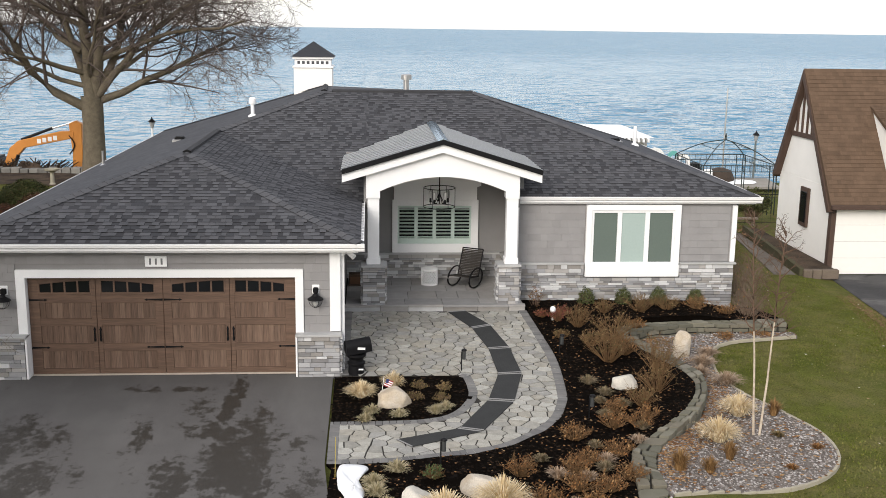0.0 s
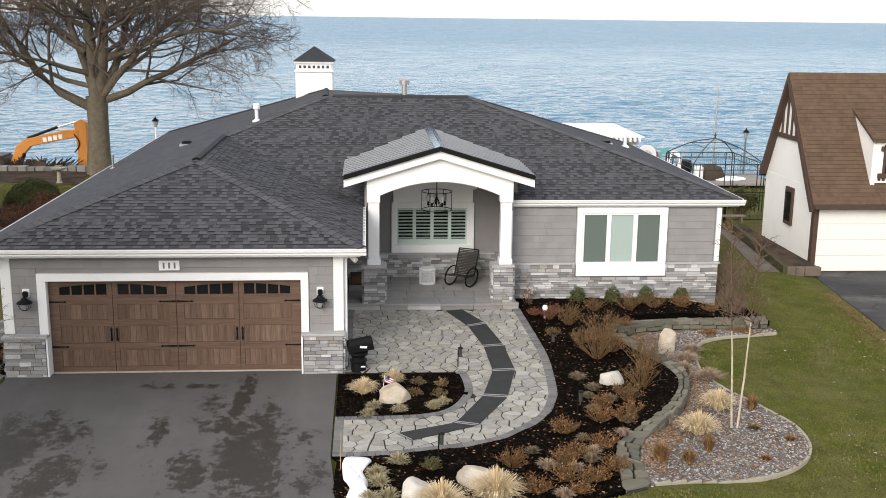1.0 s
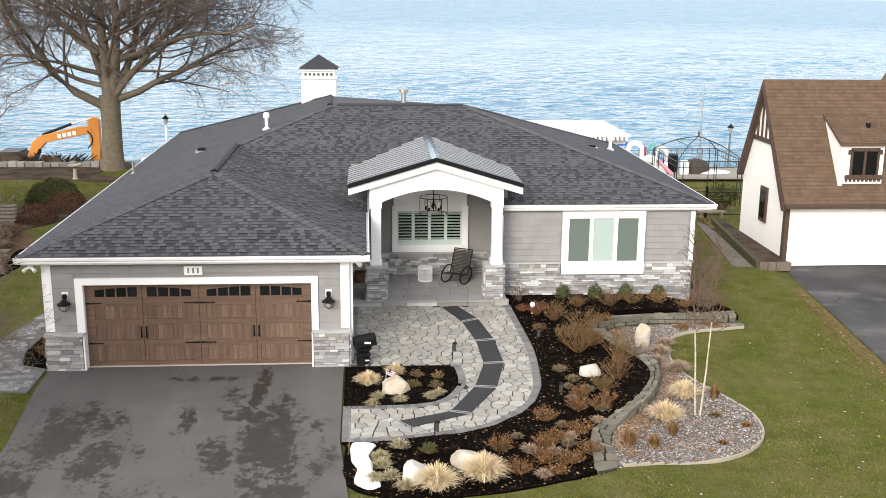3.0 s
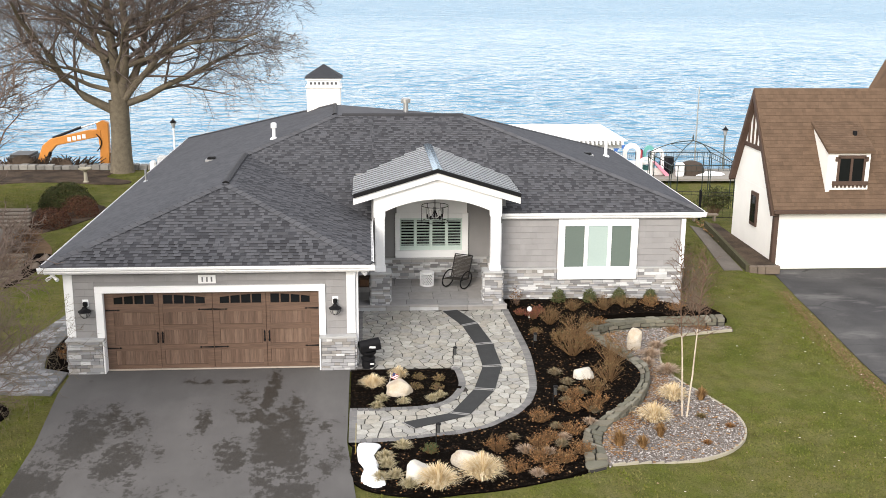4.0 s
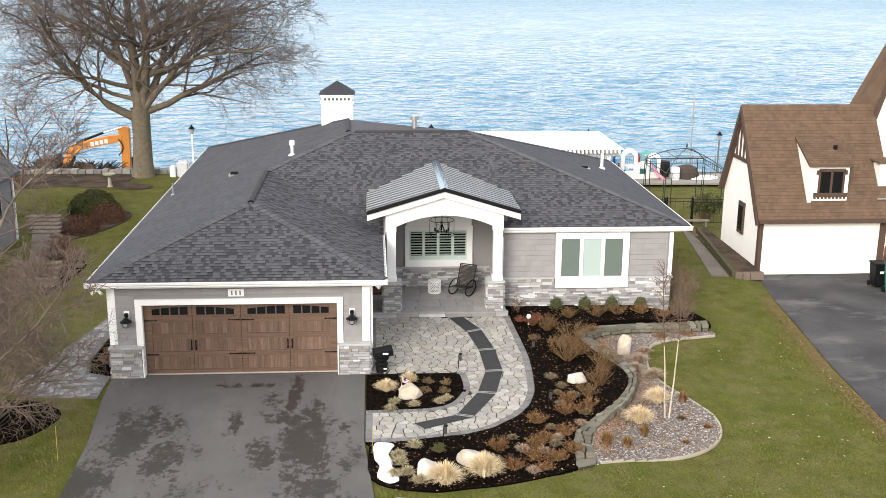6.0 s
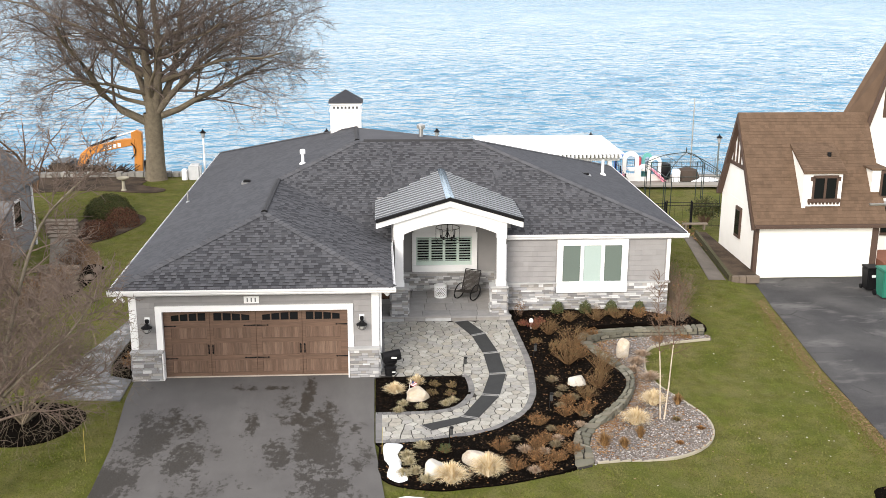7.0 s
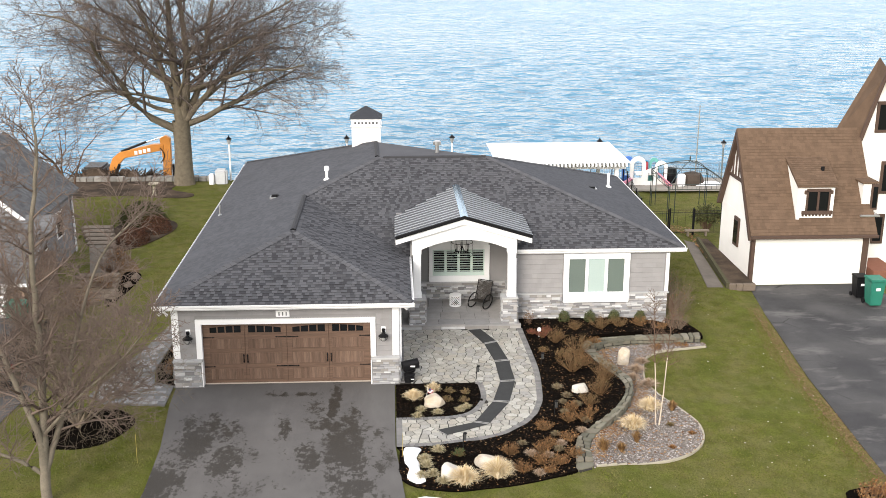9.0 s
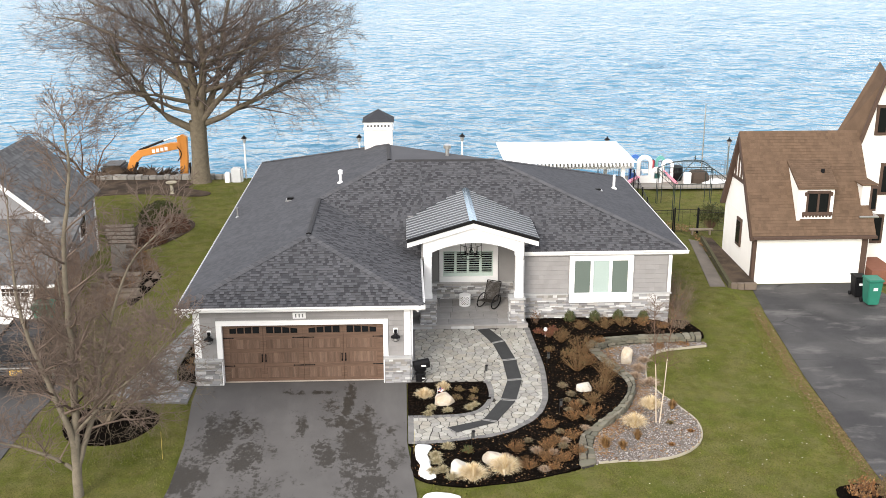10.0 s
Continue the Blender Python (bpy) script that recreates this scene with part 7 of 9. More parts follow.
def wall_light(x):
    t = thing("wall_light", "black barn-style wall lantern with a wire guard", "wall light", "garage wall lights", at=(x, -0.075, 1.62))
    part("back_plate", soft_box(-0.075, 0.075, -0.02, 0.0, 0.12, 0.31, 0.006, 1), WHITE, t, "white mounting block")
    part("arm", soft_box(-0.055, 0.055, -0.10, -0.02, 0.14, 0.26, 0.015, 2), BLACK, t)
    part("shade", lathe([(0.05, 0.15), (0.07, 0.11), (0.16, 0.05), (0.165, 0.03), (0.15, 0.03)], 20, (0, -0.16, 0)), BLACK, t)
    part("glass", lathe([(0.055, 0.03), (0.06, -0.06), (0.03, -0.11)], 12, (0, -0.16, 0)), mat("clear_lamp_glass", (0.75, 0.75, 0.72), 0.1), t)
    bm = bmesh.new()
    for k in range(3):
        a = math.pi * k / 3
        prev = None
        for j in range(9):
            b = math.pi * j / 8
            p = (0.14 * math.cos(b) * math.cos(a), -0.16 + 0.14 * math.cos(b) * math.sin(a), 0.02 - 0.16 * math.sin(b))
            if prev:
                tube(bm, prev, p, 0.005, n=4, caps=False)
            prev = p
    part("wire_guard", bm, BLACK, t)


def number_plate():
    t = thing("house_plaque", "white house plaque with dark figures over the garage", "house plaque", at=(-2.83, -0.10, 2.43))
    part("plate", soft_box(-0.22, 0.22, -0.012, 0.0, -0.11, 0.11, 0.006, 1), WHITE, t)
    for k in range(3):
        part("figure_bar", soft_box(-0.135 + k * 0.115, -0.095 + k * 0.115, -0.017, -0.011, -0.065, 0.065, 0.003, 1), mat("grey_figure", (0.16, 0.16, 0.165), 0.6), t)


def mailbox():
    t = thing("mailbox", "black curved mailbox on a round base by the garage", "mailbox", at=(1.22, -0.15, -0.02))
    part("base", lathe([(0.2, 0.0), (0.2, 0.04), (0.17, 0.06), (0.165, 0.24), (0.19, 0.27), (0.19, 0.30), (0.15, 0.33), (0.15, 0.37), (0.21, 0.44), (0.21, 0.48)], 24), BLACK, t)
    bm = bmesh.new()
    prism(bm, [(-0.14, 0.0), (0.14, 0.0), (0.14, 0.15)] + [(0.14 * math.cos(a), 0.15 + 0.14 * math.sin(a)) for a in [math.pi * k / 10 for k in range(1, 10)]] + [(-0.14, 0.15)], -0.27, 0.27, "y")
    bmesh.ops.bevel(bm, geom=bm.edges[:], offset=0.008, segments=1, affect="EDGES")
    bmesh.ops.transform(bm, matrix=pose(0.05, 0, 0.51, 7, 0, -76), verts=bm.verts[:])
    part("box", bm, BLACK, t, "glossy black letter box")
    bm = bmesh.new()
    box(bm, -0.07, 0.09, -0.155, -0.148, 0.10, 0.15, pose(0.05, 0, 0.5, 0, 7, 14))
    part("label_bar", bm, WHITE, t, "white sticker")
    bm = bmesh.new()
    box(bm, 0.05, 0.15, -0.19, -0.175, 0.17, 0.2)
    part("base_sticker", bm, WHITE, t, "small white sticker")


def path_light(x, y, z, h=0.5, lean=0.0):
    t = thing("path_light", "slim black stake light beside the walk", "path light", "path lights", at=(x, y, z))
    bm = bmesh.new()
    tube(bm, (0, 0, -0.1), (lean, 0, h), 0.012, n=6)
    part("stake", bm, BLACK, t)
    bm = bmesh.new()
    tube(bm, (0.05 + lean, 0, h - 0.17), (0.05 + lean, 0, h + 0.02), 0.038, n=12)
    part("lantern", bm, mat("dark_lamp_glass", (0.05, 0.052, 0.052), 0.3), t)
    part("cap", lathe([(0.06, 0.0), (0.05, 0.03), (0.01, 0.045)], 12, (0.05 + lean, 0, h + 0.02)), BLACK, t)


def flag(x, y):
    t = thing("garden_flag", "tiny striped flag on a stick by the boulder", "flag", at=(x, y, 0))
    bm = bmesh.new()
    tube(bm, (0, 0, -0.05), (0.06, 0, 0.42), 0.006, n=5)
    part("stick", bm, WHITE, t)
    for k in range(7):
        bm = bmesh.new()
        box(bm, 0.0, 0.15, -0.004, 0.004, k * 0.022, k * 0.022 + 0.022, pose(0.05, 0, 0.24, 0, 25, 0))
        part("stripe", bm, mat("flag_red", (0.3, 0.04, 0.04), 0.7) if k % 2 == 0 else WHITE, t)
    bm = bmesh.new()
    box(bm, 0.0, 0.06, -0.008, 0.008, 0.075, 0.155, pose(0.05, 0, 0.24, 0, 25, 0))
    part("canton", bm, mat("flag_blue", (0.03, 0.04, 0.12), 0.7), t)


def stake(x, y, h, material, label):
    bm = bmesh.new()
    tube(bm, (0, 0, -0.1), (0.02, 0, h), 0.006, n=6)
    ob = part("marker_stake", bm, material)
    ob.location = (x, y, -0.05)
    tagged(ob, label, "marker stake", "driveway markers")


def snow(outline, z, label, seed):
    bm = bmesh.new()
    line = spline(outline, 6, True)
    cx, cy = sum(p[0] for p in line) / len(line), sum(p[1] for p in line) / len(line)
    rings = []
    for f, h in ((1.0, -0.02), (0.96, 0.03), (0.8, 0.07), (0.5, 0.09), (0.0, 0.1)):
        rings.append([bm.verts.new((cx + (x - cx) * f * (1 + 0.05 * noise.noise((x * 4, y * 4, seed))), cy + (y - cy) * f, z + h * (1 + 0.5 * noise.noise((x * 3, y * 3, seed))))) for x, y in line])
    n = len(line)
    for u, v in zip(rings, rings[1:]):
        for i in range(n):
            bm.faces.new((u[i], u[(i + 1) % n], v[(i + 1) % n], v[i]))
    bmesh.ops.remove_doubles(bm, verts=bm.verts[:], dist=0.002)
    tagged(part("snow_patch", bm, SNOW, smooth=True), label, "snow", "snow remnants")


chandelier()
rocking_chair()
drum_stool()
wall_light(0.39)
wall_light(-5.88)
number_plate()
mailbox()
path_light(2.67, -4.98, -0.03)
path_light(3.44, -0.12, 0.02, 0.45)
path_light(5.62, -2.8, 0.0, 0.4)
path_light(5.72, 0.9, 0.05, 0.42)
flag(1.72, -1.55)
stake(0.93, -5.3, 0.75, mat("yellow_fibreglass", (0.4, 0.32, 0.08), 0.5), "thin yellow driveway marker stake")
stake(-6.45, -5.3, 0.9, mat("yellow_fibreglass", (0.4, 0.32, 0.08), 0.5), "thin yellow driveway marker stake on the lawn")
stake(-7.0, 0.35, 0.6, BLACK, "thin dark stake in the narrow bed")
snow([(0.98, -4.85), (1.25, -4.8), (1.48, -4.95), (1.32, -5.4), (1.42, -5.9), (1.35, -6.3), (1.55, -6.75), (1.3, -6.88), (1.05, -6.6), (1.1, -6.1), (0.98, -5.6)], 0.0, "melting white snow patch at the bed's edge", 1)
snow([(1.25, -7.6), (1.7, -7.55), (2.2, -7.8), (1.9, -8.3), (1.4, -8.4), (1.1, -8.0)], -0.05, "melting white snow patch on the lawn", 2)
bm = lathe([(0.025, -0.2), (0.025, 0.14), (0.055, 0.18), (0.075, 0.24), (0.055, 0.3), (0.02, 0.32)], 14)
ob = part("garden_globe", bm, WHITE, smooth=True)
ob.location = (5.98, 3.3, 0.2)
tagged(ob, "small white globe light among the shrubs", "garden light")
# spot lights under the garage corner
t = thing("flood_light", "white twin flood light under the garage eave", "flood light", at=(1.02, 0.1, 2.55))
part("mount", lathe([(0.06, 0.0), (0.06, 0.12)], 10), WHITE, t)
for s in (-1, 1):
    bm = bmesh.new()
    tube(bm, (s * 0.03, 0, 0.02), (s * 0.16, -0.10, -0.06), 0.04, 0.06, n=10)
    part("lamp_head", bm, WHITE, t)
t = thing("flood_light", "white twin flood light under the far garage eave", "flood light", at=(-6.6, -0.2, 2.55))
part("mount", lathe([(0.06, 0.0), (0.06, 0.12)], 10), WHITE, t)
for s in (-1, 1):
    bm = bmesh.new()
    tube(bm, (s * 0.03, 0, 0.02), (s * 0.14, -0.10, -0.05), 0.035, 0.05, n=10)
    part("lamp_head", bm, WHITE, t)
t = thing("wooden_crate", "dark wooden crate against the porch wall", "crate", at=(1.15, 6.4, 0.31))
part("box", soft_box(-0.2, 0.25, -0.15, 0.15, 0.0, 0.32, 0.01, 1), mat("dark_crate_wood", (0.06, 0.035, 0.02), 0.7), t)
part("front_board", soft_box(-0.16, 0.21, -0.165, -0.15, 0.06, 0.26, 0.005, 1), mat("crate_board", (0.12, 0.06, 0.03), 0.7), t)
# downspout by the garage corner
bm = soft_box(0.91, 0.98, 0.0, 0.06, 0.0, 2.6, 0.01, 1)
part("downspout", bm, WHITE, house)


# ---- the neighbouring white house ----
def white_house():
    h = thing("neighbour_house", "white stucco house with a steep brown shingle roof", "house")

    def blk(name, a, m, label=""):
        return part(name, soft_box(*a, 0.01, 1), m, h, label)
    blk("wall", (16.25, 21.5, 10.9, 15.2, -0.5, 2.3), STUCCO)
    bm = bmesh.new()
    prism(bm, [(10.97, 2.3), (15.15, 2.3), (13.38, 5.85)], 16.25, 16.45, "x")
    part("gable_wall", bm, STUCCO, h)
    for x0, x1, z0, z1 in ((16.2, 16.36, -0.5, 1.80), (21.1, 21.36, -0.5, 1.80), (16.36, 21.1, 1.72, 1.80)):
        blk("door_post", (x0, x1, 10.66, 10.9, z0, z1), BROWNTRIM)
    gd2 = blk("garage_door", (16.36, 21.1, 10.70, 10.9, -0.47, 1.72), mat("white_garage_door", (0.82, 0.80, 0.75), 0.5, 0.03), "plain white panelled garage door")
    for k in range(1, 4):
        part("panel_line", soft_box(16.38, 21.08, 10.694, 10.70, -0.47 + k * 0.54 - 0.006, -0.47 + k * 0.54 + 0.006, 0.002, 1), mat("door_joint", (0.5, 0.48, 0.45), 0.6), gd2)
    for (p, q, r, s), al in ((((16.05, 10.45, 1.84), (21.58, 10.45, 1.84), (21.58, 13.38, 5.97), (16.05, 13.38, 5.97)), (1, 0, 0)), (((21.58, 15.4, 2.2), (16.05, 15.4, 2.2), (16.05, 13.38, 5.97), (21.58, 13.38, 5.97)), (1, 0, 0))):
        bm = bmesh.new()
        bm.faces.new([bm.verts.new(v) for v in (p, q, r, s)])
        e = bmesh.ops.extrude_face_region(bm, geom=bm.faces[:])
        for v in e["geom"]:
            if isinstance(v, bmesh.types.BMVert):
                v.co.z -= 0.14
        bmesh.ops.recalc_face_normals(bm, faces=bm.faces[:])
        rf = part("roof", bm, BROWNROOF, h)
        shingle_plane(rf, [p, q, r, s], al, BROWNROOF, course=0.15, rnd=random.Random(77))
    blk("eave_board", (16.05, 21.6, 10.3, 10.44, 1.70, 1.83), BROWNTRIM)
    # half timber in the gable
    for pts in ([(10.5, 1.6), (10.68, 1.55), (13.38, 5.62), (13.38, 5.94)], [(13.38, 5.94), (13.38, 5.62), (15.16, 2.15), (15.38, 2.15)]):
        bm = bmesh.new()
        prism(bm, pts, 16.02, 16.24, "x")
        part("barge_board", bm, BROWNTRIM, h)
    blk("tie_beam", (16.18, 16.25, 11.98, 14.4, 3.66, 3.82), BROWNTRIM)
    for y, z in ((12.35, 4.25), (12.75, 4.85), (13.15, 5.4), (13.55, 5.4), (13.95, 4.6)):
        blk("timber", (16.19, 16.25, y - 0.045, y + 0.045, 3.82, z), BROWNTRIM)
    # side window
    blk("window_frame", (16.17, 16.25, 12.5, 13.15, 0.72, 2.04), BROWNTRIM)
    blk("pane", (16.155, 16.17, 12.6, 13.05, 0.86, 1.9), DARKGLASS)
    # dormer
    bm = bmesh.new()
    prism(bm, [(18.14, 2.5), (19.68, 2.5), (19.68, 3.92), (18.14, 3.92)], 10.85, 12.3, "y")
    part("dormer_wall", bm, STUCCO, h)
    bm = bmesh.new()
    q = [(18.0, 10.72, 3.95), (19.78, 10.72, 3.95), (19.9, 12.8, 4.93), (18.05, 12.8, 4.93)]
    bm.faces.new([bm.verts.new(v) for v in q])
    e = bmesh.ops.extrude_face_region(bm, geom=bm.faces[:])
    for v in e["geom"]:
        if isinstance(v, bmesh.types.BMVert):
            v.co.z -= 0.09
    bmesh.ops.recalc_face_normals(bm, faces=bm.faces[:])
    rf = part("dormer_roof", bm, BROWNROOF, h)
    shingle_plane(rf, q, (1, 0, 0), BROWNROOF, course=0.15, rnd=random.Random(78))
    bm = bmesh.new()
    prism(bm, [(10.86, 3.93), (12.75, 4.82), (12.75, 4.5), (10.86, 2.4)], 18.09, 18.24, "x")
    part("dormer_cheek", bm, STUCCO, h)
    for a in ((18.45, 18.53, 2.82, 3.72), (19.42, 19.5, 2.82, 3.72), (18.45, 19.5, 3.66, 3.78), (18.93, 19.02, 2.82, 3.7), (18.3, 19.65, 2.66, 2.82)):
        blk("window_frame", (a[0], a[1], 10.78, 10.85, a[2], a[3]), BROWNTRIM)
    for a in ((18.35, 18.45, 3.55, 3.72), (19.5, 19.6, 3.55, 3.72)):
        blk("window_scroll", (a[0], a[1], 10.79, 10.85, a[2], a[3]), BROWNTRIM)
    for x in (18.53, 19.02):
        blk("pane", (x, x + 0.40, 10.815, 10.84, 2.82, 3.66), DARKGLASS)
    for k in range(9):
        blk("dentil", (18.32 + k * 0.15, 18.40 + k * 0.15, 10.79, 10.85, 2.58, 2.66), BROWNTRIM)
    bm = bmesh.new()
    tube(bm, (19.4, 11.7, 4.38), (19.4, 11.7, 4.56), 0.08, n=12)
    part("roof_vent", bm, BLACK, h)
    # tall narrow gable behind the garage's end
    bm = bmesh.new()
    prism(bm, [(21.5, -0.5), (25.2, -0.5), (25.2, 1.9), (22.42, 8.38), (21.62, 5.66)], 13.3, 13.5, "y")
    part("tall_wall", bm, STUCCO, h)
    ridge0, ridge1 = Vector((22.42, 13.14, 8.62)), Vector((22.73, 14.6, 8.95))
    for low0, low1 in ((Vector((21.52, 13.14, 5.6)), Vector((20.95, 14.6, 5.45))), (Vector((25.5, 13.14, 1.4)), Vector((26.2, 14.6, 1.6)))):
        bm = bmesh.new()
        top = [bm.verts.new(p) for p in (low0, ridge0, ridge1, low1)]
        bot = [bm.verts.new(p - Vector((0, 0, 0.22))) for p in (low0, ridge0, ridge1, low1)]
        bm.faces.new(top)
        bm.faces.new(bot[::-1])
        for i in range(4):
            bm.faces.new((top[i], bot[i], bot[(i + 1) % 4], top[(i + 1) % 4]))
        bmesh.ops.recalc_face_normals(bm, faces=bm.faces[:])
        part("tall_roof", bm, BROWNROOF, h)
        bm = bmesh.new()
        prism(bm, [(low0.x, low0.z), (ridge0.x, ridge0.z), (ridge0.x, ridge0.z - 0.5), (low0.x + 0.12, low0.z - 0.2)], 13.05, 13.13, "y")
        part("barge_board", bm, BROWNTRIM, h)
    for z0, z1, x0 in ((5.75, 7.15, 22.25), (2.95, 4.45, 22.75), (0.6, 2.0, 22.6)):
        blk("window_frame", (x0, x0 + 0.6, 13.22, 13.3, z0, z1), BROWNTRIM)
        blk("pane", (x0 + 0.12, x0 + 0.48, 13.19, 13.23, z0 + 0.14, z1 - 0.14), DARKGLASS)
    # small bay beside the roof's end
    bm = bmesh.new()
    prism(bm, [(11.25, 2.75), (13.3, 2.75), (13.3, 3.9), (11.25, 3.9)], 21.1, 21.62, "x")
    part("bay_wall", bm, STUCCO, h)
    blk("bay_roof", (21.0, 21.75, 11.15, 13.28, 3.9, 3.98), BROWNROOF)
    blk("window_frame", (21.45, 21.74, 11.12, 11.25, 2.75, 3.88), BROWNTRIM)
    blk("pane", (21.5, 21.69, 11.09, 11.13, 2.85, 3.78), DARKGLASS)
    blk("bay_sill", (20.93, 21.8, 10.85, 11.6, 2.5, 2.58), STEEL)
    blk("step", (21.5, 22.6, 10.2, 12.2, -0.4, 0.25), mat("brick_step", (0.2, 0.09, 0.06), 0.9))


white_house()


def wheelie_bin(x, y, z, material, label, s=1.0, rz=0):
    t = thing("wheelie_bin", label, "bin", "wheelie bins", at=(x, y, z))
    t.rotation_euler, t.scale = (0, 0, rz), (s, s, s)
    bm = bmesh.new()
    lo = [(-0.24, -0.28), (0.24, -0.28), (0.24, 0.28), (-0.24, 0.28)]
    vs = [bm.verts.new((a * k, b * k, zz)) for zz, k in ((0.05, 0.85), (0.95, 1.1)) for a, b in lo]
    for f in ((3, 2, 1, 0), (4, 5, 6, 7), (0, 1, 5, 4), (1, 2, 6, 5), (2, 3, 7, 6), (3, 0, 4, 7)):
        bm.faces.new([vs[i] for i in f])
    bmesh.ops.bevel(bm, geom=bm.edges[:], offset=0.03, segments=2, affect="EDGES")
    part("body", bm, material, t)
    part("lid", soft_box(-0.29, 0.29, -0.34, 0.33, 0.95, 1.03, 0.025, 2), material, t)
    for sx in (-1, 1):
        bm = bmesh.new()
        tube(bm, (sx * 0.2, 0.27, 0.1), (sx * 0.26, 0.27, 0.1), 0.1, n=14)
        part("wheel", bm, BLACK, t)
    bm = bmesh.new()
    tube(bm, (-0.22, 0.36, 0.93), (0.22, 0.36, 0.93), 0.018, n=6)
    part("handle", bm, BLACK, t)
    part("sticker", soft_box(-0.08, 0.08, -0.305, -0.298, 0.62, 0.72, 0.002, 1), WHITE, t)


wheelie_bin(20.33, 7.6, -0.36, GREENBIN, "green wheelie bin on the neighbouring drive", 1.15)
wheelie_bin(20.25, 8.75, -0.42, BLACK, "black wheelie bin behind the green one", 0.95)
wheelie_bin(-13.1, 5.0, -0.1, GREENBIN, "green wheelie bin beside a white garage door", 1.25)

# path, curb and planting strip by the white wall
tagged(sheet("garden_path", [(14.15, 9.9), (14.85, 9.9), (15.7, 17.2), (15.2, 17.4)], lift(0.03), mat("worn_brown_concrete", (0.16, 0.14, 0.12), 0.95, 0.3, 1.5, 60.0, 0.4), step=1.2), "worn concrete path beside the white house", "path", kind="structure")
bm = bmesh.new()
prism(bm, [(14.95, 9.85), (15.1, 9.85), (15.85, 17.1), (15.72, 17.1)], -0.4, -0.08)
tagged(part("timber_curb", bm, mat("mossy_timber", (0.08, 0.075, 0.045), 0.95, 0.3)), "mossy timber curb along the garden path", "curb", kind="structure")
tagged(sheet("soil_strip", [(15.1, 9.9), (16.2, 9.9), (16.25, 17.0), (15.85, 17.1)], lambda x, y: -0.16, DIRT, step=0.6, skirt=0.3), "leaf-strewn soil strip along the white wall", "planting bed", kind="structure")
for x in (15.2, 15.5, 15.8, 16.05):
    piece("curb_stone", tagged(thing("curb_stones", "rough stones at the end of the soil strip", "stones"), kind="structure") if x == 15.2 else bpy.data.objects["curb_stones"], (x, 9.85, -0.26), (0.28, 0.2, 0.3), mat("brown_fieldstone", (0.15, 0.12, 0.095), 0.9, 0.3, 3.0, 40.0, 0.5))


